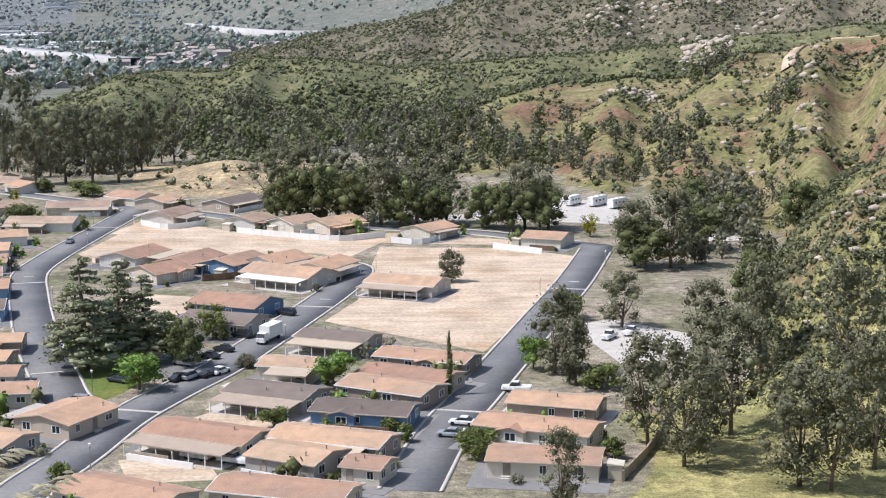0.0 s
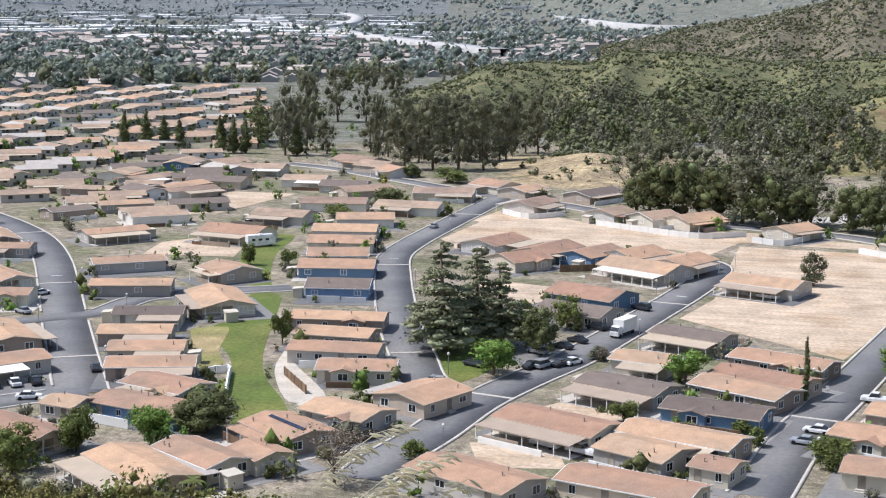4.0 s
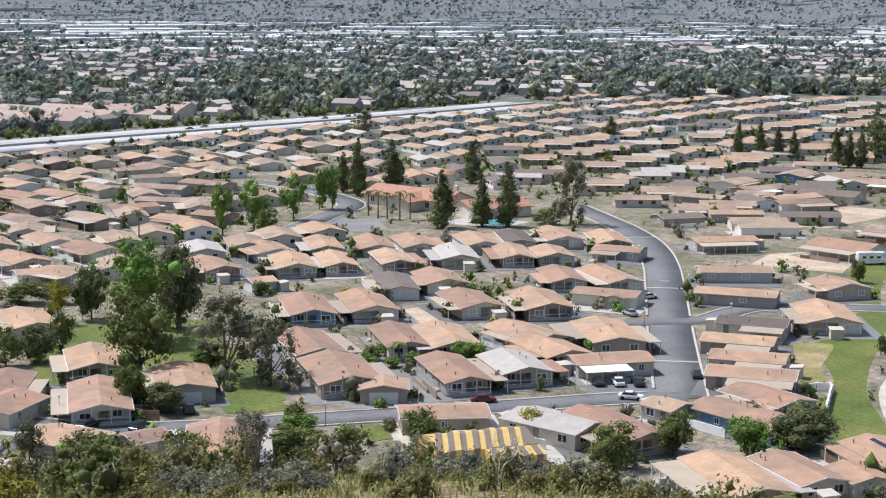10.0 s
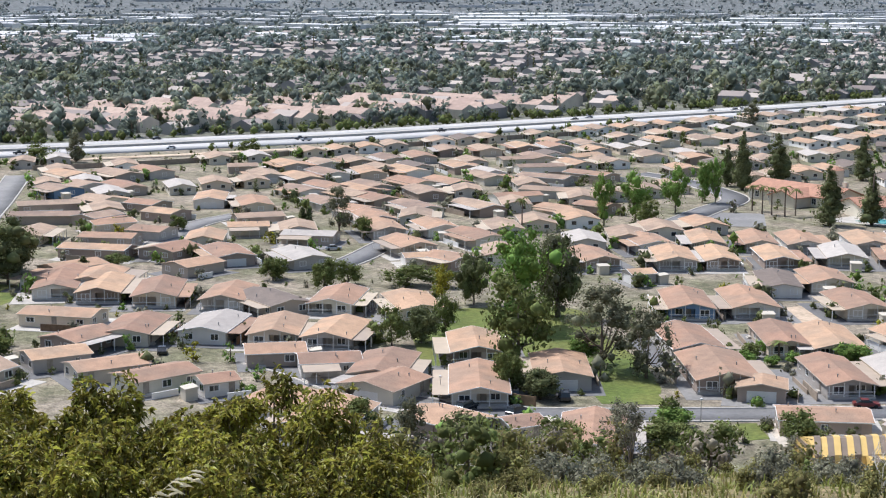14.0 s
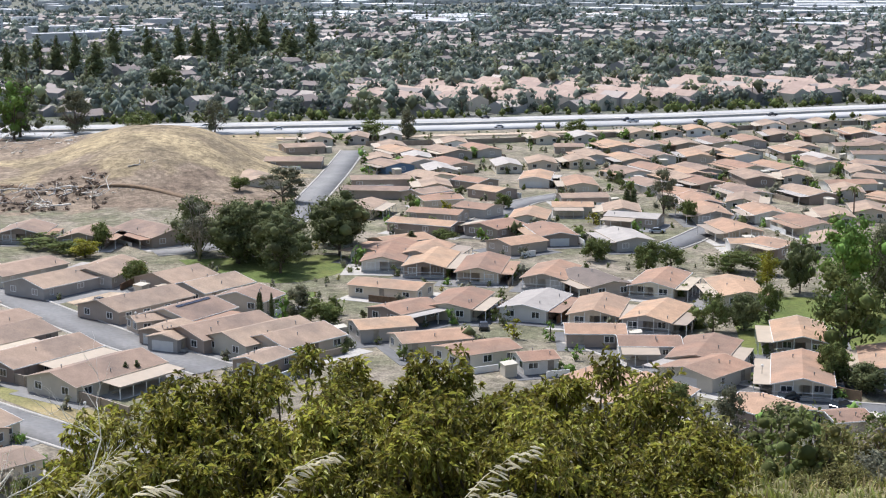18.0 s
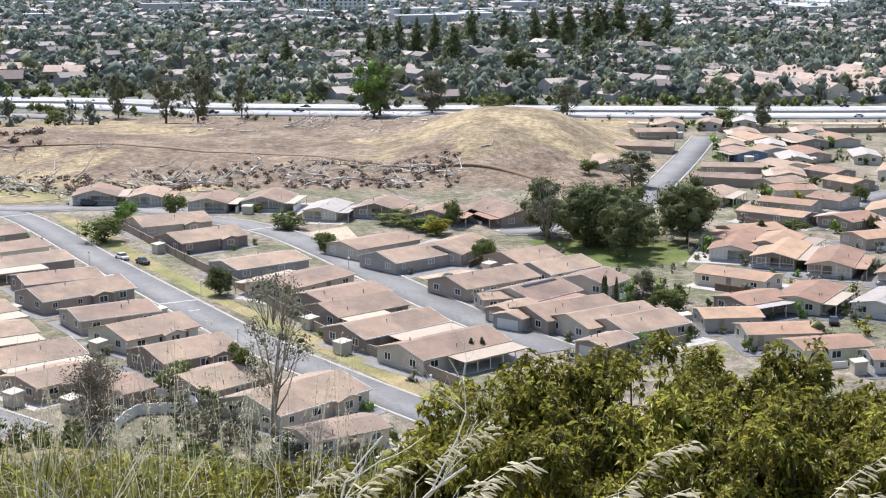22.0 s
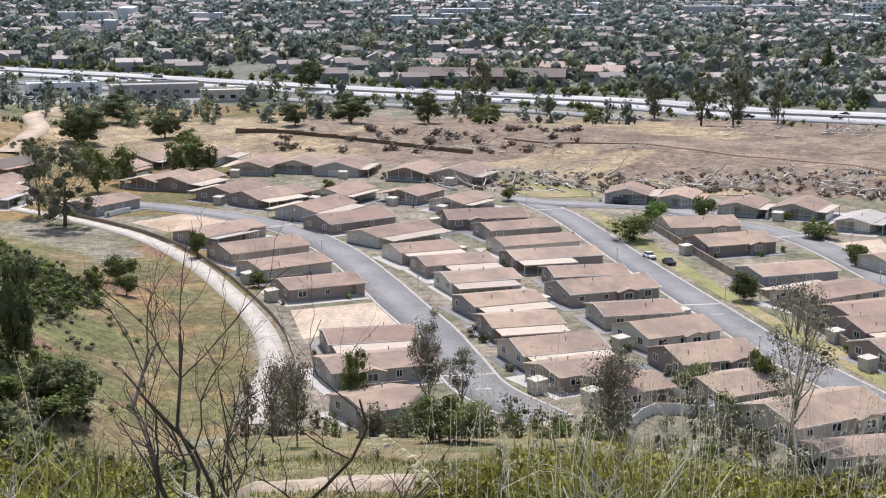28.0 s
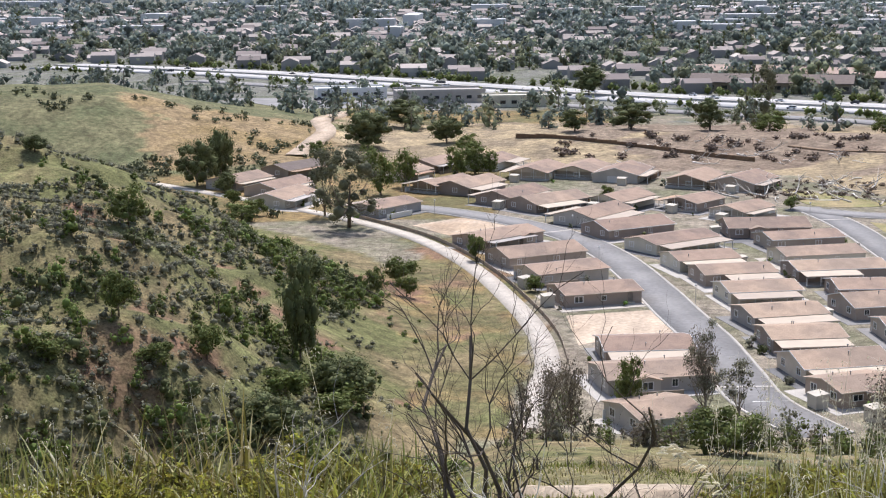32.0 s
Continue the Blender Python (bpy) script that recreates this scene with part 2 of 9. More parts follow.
def ground_material():
    """Land cover: each kind of ground has two colours that mix in patches, with grain and relief."""
    m = bpy.data.materials.new("ground_cover")
    m.use_nodes = True
    n, ln = m.node_tree.nodes, m.node_tree.links
    b = n["Principled BSDF"]
    b.inputs["Roughness"].default_value = 0.95
    b.inputs["Specular IOR Level"].default_value = 0.15
    geo = n.new("ShaderNodeNewGeometry")

    def tex(s, detail):
        k = n.new("ShaderNodeTexNoise")
        k.inputs["Scale"].default_value, k.inputs["Detail"].default_value, k.inputs["Roughness"].default_value = s, detail, 0.6
        ln.new(geo.outputs["Position"], k.inputs["Vector"])
        return k.outputs["Fac"]

    def ramp(v, lo, hi, a, c):
        k = n.new("ShaderNodeMapRange")
        k.inputs[1].default_value, k.inputs[2].default_value, k.inputs[3].default_value, k.inputs[4].default_value = lo, hi, a, c
        ln.new(v, k.inputs[0])
        return k.outputs[0]

    one, two = n.new("ShaderNodeAttribute"), n.new("ShaderNodeAttribute")
    one.attribute_name, two.attribute_name = "cover_one", "cover_two"
    mx = n.new("ShaderNodeMix")
    mx.data_type = "RGBA"
    ln.new(ramp(tex(0.045, 8.0), 0.42, 0.6, 0, 1), mx.inputs[0])
    ln.new(one.outputs["Vector"], mx.inputs[6])
    ln.new(two.outputs["Vector"], mx.inputs[7])
    c = mx.outputs[2]
    for s, lo, hi in ((0.12, 0.75, 1.25), (0.5, 0.62, 1.38), (2.6, 0.6, 1.4)):
        k = n.new("ShaderNodeVectorMath")
        k.operation = "SCALE"
        ln.new(c, k.inputs[0])
        ln.new(ramp(tex(s, 3.0), 0.32, 0.68, lo, hi), k.inputs[3])
        c = k.outputs[0]
    ln.new(c, b.inputs["Base Color"])
    bp = n.new("ShaderNodeBump")
    bp.inputs["Strength"].default_value, bp.inputs["Distance"].default_value = 0.8, 0.35
    ln.new(tex(0.9, 5.0), bp.inputs["Height"])
    ln.new(bp.outputs[0], b.inputs["Normal"])
    return m


M["ground"] = ground_material()


def furrows(m, turn, length, gap):
    """Faint grading tracks: the base colour varies in long narrow streaks."""
    n, ln = m.node_tree.nodes, m.node_tree.links
    b = n["Principled BSDF"]
    old = b.inputs["Base Color"].links[0].from_socket
    geo, mp, no, rg, sc = (n.new("ShaderNode" + k) for k in ("NewGeometry", "Mapping", "TexNoise", "MapRange", "VectorMath"))
    mp.inputs["Rotation"].default_value[2] = turn
    mp.inputs["Scale"].default_value = (1 / length, 1 / gap, 1)
    no.inputs["Scale"].default_value, no.inputs["Detail"].default_value = 1.0, 3.0
    rg.inputs[1].default_value, rg.inputs[2].default_value, rg.inputs[3].default_value, rg.inputs[4].default_value = 0.3, 0.7, 0.84, 1.12
    sc.operation = "SCALE"
    ln.new(geo.outputs["Position"], mp.inputs["Vector"])
    ln.new(mp.outputs[0], no.inputs["Vector"])
    ln.new(no.outputs["Fac"], rg.inputs[0])
    ln.new(old, sc.inputs[0])
    ln.new(rg.outputs[0], sc.inputs[3])
    ln.new(sc.outputs[0], b.inputs["Base Color"])


furrows(M["dirt"], radians(25), 22.0, 2.6)
glass = bpy.data.materials.new("window_glass")
glass.use_nodes = True
_g = glass.node_tree.nodes["Principled BSDF"]
_g.inputs["Base Color"].default_value = (0.03, 0.035, 0.04, 1)
_g.inputs["Roughness"].default_value = 0.06
_g.inputs["Specular IOR Level"].default_value = 0.7
M["glass"] = glass

# ---- mesh helpers ----


def mesh_of(name, verts, faces, mats, index=None, smooth=False):
    me = bpy.data.meshes.new(name)
    if isinstance(faces, np.ndarray) or (isinstance(faces, tuple) and isinstance(faces[0], np.ndarray)):
        sets = [faces] if isinstance(faces, np.ndarray) else list(faces)
        loops = np.concatenate([q.astype(np.int32).ravel() for q in sets])
        sizes = np.concatenate([np.full(len(q), q.shape[1], dtype=np.int32) for q in sets])
        me.vertices.add(len(verts))
        me.vertices.foreach_set("co", np.asarray(verts, dtype=np.float32).ravel())
        me.loops.add(len(loops))
        me.loops.foreach_set("vertex_index", loops)
        me.polygons.add(len(sizes))
        me.polygons.foreach_set("loop_start", np.concatenate([[0], np.cumsum(sizes)[:-1]]).astype(np.int32))
        me.update(calc_edges=True)
    else:
        me.from_pydata([tuple(v) for v in verts], [], faces)
    for m in (mats if isinstance(mats, (list, tuple)) else [mats]):
        me.materials.append(M[m] if isinstance(m, str) else m)
    if index is not None:
        me.polygons.foreach_set("material_index", np.asarray(index, dtype=np.int32))
    if smooth:
        me.polygons.foreach_set("use_smooth", np.ones(len(me.polygons), dtype=bool))
    me.update()
    return me


def put(name, me, parent=None, m=None, label=""):
    ob = new(name, me)
    if parent is not None:
        ob.parent = parent
    if m is not None:
        ob.matrix_basis = m
    if label:
        ob["label"] = label
    return ob


BOX_F = [(0, 3, 2, 1), (4, 5, 6, 7), (0, 1, 5, 4), (1, 2, 6, 5), (2, 3, 7, 6), (3, 0, 4, 7)]


def box_v(x0, x1, y0, y1, z0, z1):
    return [(x0, y0, z0), (x1, y0, z0), (x1, y1, z0), (x0, y1, z0), (x0, y0, z1), (x1, y0, z1), (x1, y1, z1), (x0, y1, z1)]


def boxes(name, specs, mat):
    """One mesh of several blocks."""
    v, f = [], []
    for s in specs:
        f += [tuple(i + len(v) for i in q) for q in BOX_F]
        v += box_v(*s) if len(s) == 6 else list(s)
    return mesh_of(name, v, f, mat)


def tube(name, path, radii, mat, sides=7):
    """A tapered round limb along a path."""
    v, f = [], []
    for i, p in enumerate(path):
        p = Vector(p)
        d = (Vector(path[min(i + 1, len(path) - 1)]) - Vector(path[max(i - 1, 0)])).normalized()
        a = d.orthogonal().normalized()
        b = d.cross(a)
        for k in range(sides):
            w = 2 * math.pi * k / sides
            v.append(p + (a * math.cos(w) + b * math.sin(w)) * radii[i])
        if i:
            o = (i - 1) * sides
            f += [(o + k, o + (k + 1) % sides, o + sides + (k + 1) % sides, o + sides + k) for k in range(sides)]
    f.append(tuple(range(sides))[::-1])
    f.append(tuple(range((len(path) - 1) * sides, len(path) * sides)))
    return v, f


def merge(pieces):
    v, f = [], []
    for pv, pf in pieces:
        f += [tuple(i + len(v) for i in q) for q in pf]
        v += list(pv)
    return v, f


def curve_points(pts, step=4.0):
    """A smooth line through the points."""
    p = np.array(pts, float)
    p = np.vstack([2 * p[0] - p[1], p, 2 * p[-1] - p[-2]])
    out = []
    for i in range(1, len(p) - 2):
        n = max(2, int(np.linalg.norm(p[i + 1] - p[i]) / step))
        for s in np.linspace(0, 1, n, endpoint=False):
            a, b, c, d = p[i - 1], p[i], p[i + 1], p[i + 2]
            out.append(0.5 * ((2 * b) + (c - a) * s + (2 * a - 5 * b + 4 * c - d) * s * s + (3 * b - a - 3 * c + d) * s ** 3))
    out.append(p[-2])
    return np.array(out)


def sides_of(line, off):
    d = np.gradient(line, axis=0)
    d /= np.linalg.norm(d, axis=1)[:, None] + 1e-9
    return line + np.stack([-d[:, 1], d[:, 0]], 1) * off
# ---- plan: homes as (x, y, heading, length, width, style) ----
homes_hill_street_a = [
    (-4, 459, 51, 13.0, 11.2, "f"), (29, 439, 156, 11.8, 8.8, "f"), (19, 258, 161, 15.0, 8.8, ""),
    (15, 243, 157, 18.9, 8.8, "x"), (15, 226, 170, 16.3, 8.8, ""),
]
homes_park_a = [
    (-21, 310, 156, 15.2, 8.8, "dCL"), (-28, 287, 166, 11.0, 8.8, "C"), (-29, 266, 155, 15.9, 9.6, "dCL"),
    (-37, 240, 154, 18.6, 9.6, "CL"), (-44, 210, 150, 18.1, 9.6, ""), (-17, 237, 158, 18.6, 8.8, "C"),
    (-22, 228, 152, 12.0, 9.6, ""), (-11, 223, 159, 6.0, 6.5, ""), (-22, 211, 162, 19.4, 8.8, ""),
    (-13, 254, 165, 16.3, 8.8, "dbx"), (-9, 269, 150, 16.9, 9.6, ""), (-3, 292, 156, 18.5, 8.8, "x"),
    (-6, 278, 152, 17.5, 8.8, ""), (-9, 370, 157, 17.6, 8.8, ""), (-39, 384, 149, 20.5, 9.6, "C"),
    (-47, 346, 154, 17.5, 9.6, "b"), (-47, 327, 159, 15.7, 8.8, "d"), (-54, 403, 62, 16.2, 11.2, "b"),
]
homes_park_b = [
    (-66, 406, 67, 17.9, 11.2, ""), (-70, 389, 50, 12.1, 9.6, "x"), (-82, 415, 67, 16.4, 11.2, "C"),
    (-42, 403, 55, 14.2, 9.6, ""), (-30, 396, 63, 14.9, 11.2, ""), (-59, 480, 63, 12.2, 11.2, ""),
    (-44, 473, 48, 12.0, 9.6, ""), (-32, 471, 49, 15.2, 9.6, ""), (-86, 494, 71, 16.7, 11.2, "C"),
    (-70, 525, 62, 20.5, 11.2, "d"), (-107, 537, 144, 14.5, 9.6, "C"), (-95, 528, 67, 14.1, 11.2, ""),
    (-94, 309, 6, 19.7, 8.8, "x"), (-90, 294, 179, 15.3, 8.8, ""), (-86, 281, 3, 17.1, 8.8, ""),
    (-78, 268, 9, 13.9, 8.8, "x"), (-62, 252, 64, 12.7, 11.2, ""),
]
homes_park_c = [
    (-115, 261, 18, 15.7, 8.8, "C"), (-121, 273, 15, 13.9, 8.8, "C"), (-129, 286, 15, 14.0, 8.8, "C"),
    (-134, 304, 15, 14.2, 8.8, "dC"), (-165, 361, 35, 17.6, 8.8, ""), (-151, 333, 15, 18.2, 8.8, ""),
    (-125, 321, 123, 20.5, 11.2, "p"), (-136, 356, 140, 12.0, 11.2, "x"), (-156, 413, 168, 18.6, 9.6, "C"),
    (-154, 448, 174, 16.8, 8.8, "C"), (-112, 367, 10, 18.2, 8.8, "b"), (-104, 342, 9, 14.3, 8.8, "db"),
]
homes_park_d = [
    (-117, 384, 15, 15.2, 8.8, ""), (-122, 404, 9, 17.6, 8.8, ""), (-127, 424, 9, 17.7, 8.8, ""),
    (-128, 448, 16, 16.8, 8.8, ""), (-122, 477, 177, 20.5, 8.8, ""), (-119, 513, 7, 20.0, 8.8, ""),
    (-147, 479, 8, 20.5, 8.8, ""), (-204, 524, 178, 20.5, 8.8, "d"), (-204, 497, 52, 18.5, 8.8, "C"),
    (-202, 566, 3, 16.7, 8.8, "C"), (-239, 577, 96, 20.5, 11.2, "b"), (-221, 578, 59, 15.3, 9.6, ""),
    (-175, 535, 3, 15.6, 8.8, "C"), (-157, 523, 4, 16.0, 8.8, "d"), (-146, 512, 42, 18.0, 8.8, ""),
    (-175, 601, 151, 20.5, 9.6, ""), (-163, 585, 153, 14.7, 9.6, ""), (-152, 574, 134, 12.0, 11.2, ""),
]
homes_park_e = [
    (-190, 438, 37, 17.2, 8.8, ""), (-225, 509, 16, 12.7, 8.8, "C"),
]
homes_centre_a = [
    (-265, 343, 136, 21.0, 8.4, "p"), (-256, 350, 138, 20.5, 9.8, "p"), (-244, 363, 137, 20.5, 9.8, "p"),
    (-239, 375, 132, 21.0, 8.4, "d"), (-231, 385, 136, 21.0, 10.4, "p"), (-216, 388, 130, 20.5, 9.8, "p"),
    (-245, 325, 138, 19.9, 8.7, "p"), (-236, 341, 133, 20.5, 9.8, "wp"), (-225, 352, 131, 21.0, 8.4, "p"),
    (-216, 357, 133, 16.0, 9.2, "p"), (-204, 373, 12, 12.8, 8.8, "C"), (-255, 314, 138, 21.0, 8.4, "p"),
    (-218, 308, 139, 17.5, 9.8, "p"), (-196, 329, 133, 19.3, 8.4, "p"), (-186, 335, 142, 21.0, 9.1, "p"),
    (-223, 297, 135, 20.4, 8.4, "d"), (-213, 273, 140, 21.0, 9.9, "p"), (-186, 249, 139, 20.3, 8.4, "p"),
]
homes_centre_b = [
    (-196, 289, 143, 18.9, 9.8, "p"), (-183, 298, 136, 21.0, 10.7, "p"), (-175, 315, 12, 15.0, 8.8, "x"),
    (-178, 254, 139, 20.5, 9.8, "p"), (-167, 267, 157, 17.5, 9.8, "p"), (-156, 258, 148, 17.5, 9.8, "p"),
    (-154, 277, 133, 21.0, 10.6, "C"), (-142, 256, 49, 14.9, 8.8, "C"), (-161, 232, 141, 20.8, 8.4, "p"),
    (-154, 242, 141, 16.0, 9.5, "wp"), (-177, 219, 141, 21.0, 11.4, "p"), (-145, 206, 42, 14.2, 8.8, ""),
    (-127, 212, 174, 14.8, 9.6, "w"), (-118, 215, 155, 18.9, 9.8, "p"), (-128, 196, 48, 16.9, 8.8, "T"),
    (-221, 441, 54, 14.0, 8.8, "d"), (-237, 491, 178, 17.7, 8.8, ""), (-189, 405, 47, 18.3, 8.8, "C"),
]
homes_centre_c = [
    (-210, 459, 35, 16.6, 8.8, ""), (-197, 447, 34, 17.0, 8.8, "C"), (-247, 538, 86, 17.6, 11.2, ""),
    (-231, 525, 70, 20.5, 9.6, "C"), (-211, 507, 69, 20.5, 9.6, "C"),
]
homes_club_a = [
    (-503, 439, 149, 20.5, 9.8, ""), (-494, 452, 153, 20.5, 9.8, ""), (-492, 472, 152, 20.5, 9.8, ""),
    (-484, 483, 153, 20.5, 9.8, ""), (-482, 501, 151, 20.5, 9.8, ""), (-496, 368, 163, 18.7, 9.8, ""),
    (-495, 383, 158, 20.5, 9.8, ""), (-492, 398, 160, 20.5, 9.8, ""), (-491, 413, 154, 20.5, 9.8, ""),
    (-453, 401, 156, 20.5, 9.8, ""), (-455, 435, 66, 16.7, 8.8, ""), (-456, 446, 155, 20.5, 9.8, ""),
    (-446, 462, 88, 15.9, 9.6, ""), (-468, 349, 165, 20.5, 9.8, ""), (-461, 363, 153, 20.5, 9.8, ""),
    (-455, 377, 165, 20.5, 9.8, ""), (-418, 365, 168, 20.5, 9.8, "b"), (-421, 386, 160, 20.5, 9.8, ""),
]
homes_club_b = [
    (-430, 422, 62, 18.0, 8.8, ""), (-404, 400, 13, 20.5, 9.6, ""), (-400, 419, 2, 19.6, 9.6, ""),
    (-427, 337, 165, 18.9, 9.8, ""), (-426, 355, 169, 20.5, 9.8, ""), (-435, 325, 171, 20.0, 9.8, ""),
    (-414, 319, 170, 20.5, 9.8, ""), (-403, 341, 157, 20.5, 9.8, ""), (-376, 375, 23, 20.5, 8.8, ""),
    (-376, 315, 165, 20.2, 9.8, ""), (-365, 331, 167, 20.5, 9.8, ""), (-367, 291, 156, 19.4, 9.8, "p"),
    (-341, 293, 157, 17.5, 9.8, "p"), (-349, 280, 153, 20.5, 9.8, "p"), (-374, 356, 70, 16.1, 8.8, ""),
    (-320, 290, 165, 18.3, 9.8, ""), (-322, 267, 161, 17.5, 9.8, "p"), (-304, 255, 63, 7.3, 6.5, "g"),
]
homes_club_c = [
    (-297, 260, 0, 12.0, 9.6, ""), (-275, 289, 152, 18.7, 9.8, "p"), (-340, 359, 6, 12.0, 9.6, ""),
    (-343, 345, 178, 12.9, 9.6, ""), (-274, 207, 131, 18.6, 9.8, "p"), (-259, 216, 153, 18.8, 9.8, ""),
    (-247, 186, 129, 17.5, 9.8, "p"), (-218, 175, 130, 17.5, 9.8, "g"), (-198, 180, 139, 20.5, 9.8, "p"),
    (-220, 199, 142, 17.5, 9.8, "p"), (-196, 198, 139, 17.5, 9.8, "g"), (-174, 167, 76, 6.1, 6.5, ""),
    (-162, 171, 132, 20.5, 9.8, "p"), (-197, 147, 123, 15.4, 11.2, ""), (-180, 142, 31, 11.0, 8.8, "w"),
    (-183, 160, 6, 12.0, 9.6, ""), (-221, 262, 138, 21.0, 9.6, "bp"), (-196, 233, 144, 20.5, 9.8, "p"),
]
homes_club_d = [
    (-262, 305, 138, 21.0, 9.7, "p"), (-471, 538, 156, 20.5, 9.8, ""), (-464, 559, 148, 20.5, 9.8, ""),
    (-432, 487, 146, 20.5, 9.8, ""), (-415, 496, 144, 20.5, 9.8, ""), (-391, 460, 149, 17.5, 9.8, ""),
    (-282, 318, 149, 17.5, 9.8, ""), (-251, 280, 66, 6.0, 6.5, "g"), (-275, 333, 137, 21.0, 8.4, "p"),
]
homes_oak_a = [
    (-555, 247, 82, 15.6, 8.8, ""), (-515, 226, 60, 20.0, 8.8, ""), (-475, 194, 169, 20.5, 11.2, ""),
    (-456, 231, 68, 20.2, 8.8, ""), (-434, 218, 53, 20.5, 8.8, ""), (-489, 251, 180, 15.2, 11.2, "b"),
    (-525, 274, 176, 20.5, 11.2, ""), (-493, 263, 178, 13.6, 11.2, ""), (-516, 289, 175, 20.5, 11.2, ""),
    (-482, 272, 170, 20.5, 9.8, ""), (-517, 304, 170, 20.5, 9.8, ""), (-455, 248, 3, 14.1, 11.2, ""),
    (-437, 255, 16, 12.0, 9.6, ""), (-422, 229, 106, 12.2, 9.6, ""), (-384, 212, 39, 15.3, 8.8, ""),
    (-369, 200, 35, 18.7, 8.8, ""), (-349, 182, 97, 13.9, 9.6, ""), (-331, 169, 146, 20.5, 9.8, "p"),
]
homes_oak_b = [
    (-320, 175, 141, 20.5, 9.8, "p"), (-308, 182, 142, 20.5, 9.8, "p"), (-387, 227, 25, 11.0, 9.6, ""),
    (-376, 252, 59, 11.4, 8.8, "C"), (-341, 222, 161, 18.7, 9.8, "g"), (-351, 256, 38, 14.6, 8.8, "wC"),
    (-325, 234, 163, 17.5, 9.8, "w"), (-268, 171, 130, 17.5, 9.8, "w"), (-282, 195, 173, 17.5, 9.8, "d"),
    (-257, 179, 137, 17.5, 9.8, "p"), (-241, 167, 59, 11.0, 8.8, ""), (-228, 170, 59, 11.0, 8.8, "C"),
    (-208, 167, 108, 12.0, 11.2, "g"), (-298, 153, 36, 16.2, 8.8, ""), (-277, 158, 134, 17.5, 9.8, ""),
    (-265, 134, 80, 11.0, 8.8, ""), (-251, 137, 80, 13.2, 8.8, ""), (-239, 140, 90, 12.9, 8.8, ""),
]
homes_oak_c = [
    (-229, 146, 78, 6.4, 6.5, ""), (-208, 148, 178, 12.0, 11.2, ""), (-436, 278, 143, 20.5, 9.8, "g"),
    (-417, 282, 152, 20.5, 9.8, ""), (-479, 329, 157, 20.5, 9.8, "g"), (-506, 337, 60, 11.0, 8.8, ""),
    (-501, 355, 163, 20.5, 9.8, ""), (-463, 334, 162, 20.5, 9.8, ""), (-433, 312, 171, 17.5, 9.8, ""),
    (-422, 328, 166, 19.3, 9.8, ""), (-401, 318, 169, 19.6, 9.8, ""), (-382, 297, 3, 12.0, 11.2, ""),
]
homes_oak_d = [
    (-390, 265, 70, 14.0, 8.8, ""), (-416, 249, 16, 12.0, 9.6, ""), (-407, 225, 82, 12.5, 8.8, ""),
    (-356, 214, 111, 12.2, 11.2, ""), (-332, 206, 99, 12.0, 9.6, ""), (-404, 300, 168, 17.5, 9.8, ""),
]
homes_wall_b = [
    (-340, 173, 126, 17.5, 9.8, "CL"), (-276, 145, 107, 12.0, 9.6, ""),
]
homes_row_a = [
    (-293, 191, 135, 17.8, 9.8, "p"),
]
homes_lane_a = [
    (-332, 180, 135, 17.5, 9.8, "pCL"),
]
homes_slope_far_row = [
    (-408, -10, 106, 20.9, 10.7, "x"), (-393, -1, 116, 18.9, 9.8, ""), (-372, 3, 115, 19.5, 9.8, ""),
    (-355, 7, 111, 20.9, 9.8, "C"), (-335, 14, 105, 16.3, 9.8, ""), (-320, 17, 115, 20.2, 10.7, "x"),
    (-299, 22, 107, 15.5, 9.8, ""), (-283, 27, 119, 15.4, 10.7, "x"), (-265, 32, 115, 15.3, 10.7, "x"),
    (-245, 34, 122, 12.8, 10.7, ""), (-232, 45, 123, 19.1, 11.9, "x"), (-214, 47, 108, 12.7, 8.0, ""),
]
homes_slope_near_row = [
    (-384, -31, 138, 21.0, 9.8, "CL"), (-361, -23, 118, 14.8, 9.8, "CL"), (-346, -15, 113, 16.2, 9.8, "C"),
    (-328, -9, 112, 15.4, 9.8, "C"), (-306, -4, 116, 15.2, 9.8, "CL"), (-288, 0, 109, 13.6, 9.8, "CL"),
    (-269, 6, 114, 15.9, 10.3, "W"), (-254, 9, 123, 11.5, 8.7, ""), (-245, 18, 121, 9.0, 9.8, ""),
]
homes_curve_row = [
    (-256, -24, 114, 18.2, 10.0, "x"), (-274, -27, 107, 15.8, 10.0, "W"), (-233, -21, 126, 11.0, 10.0, ""),
    (-320, -42, 119, 16.6, 10.0, ""), (-341, -52, 129, 17.6, 10.0, ""), (-360, -61, 130, 20.6, 10.3, ""),
    (-382, -74, 146, 20.6, 10.0, "x"), (-425, -115, 154, 18.3, 10.0, ""),
]
homes_curve_far_row = [
    (-473, -110, 157, 21.0, 10.7, "p"), (-471, -100, 159, 21.0, 10.7, "C"), (-452, -83, 157, 21.0, 10.7, "C"),
    (-442, -71, 142, 21.0, 10.7, "C"), (-421, -55, 155, 21.0, 10.7, "C"), (-402, -44, 132, 20.6, 10.7, ""),
    (-508, -86, 172, 22, 13.0, "p"), (-513, -72, 172, 22, 13.0, "p"), (-507, -57, 172, 21, 13.0, "g"),
    (-497, -34, 166, 21, 13.0, "p"), (-493, -18, 160, 20, 13.0, "g"), (-450, -52, 155, 18, 12.0, "p"), (-449, -31, 152, 15, 11.2, "p"),
    (-436, -17, 150, 16, 11.2, "p"),
]
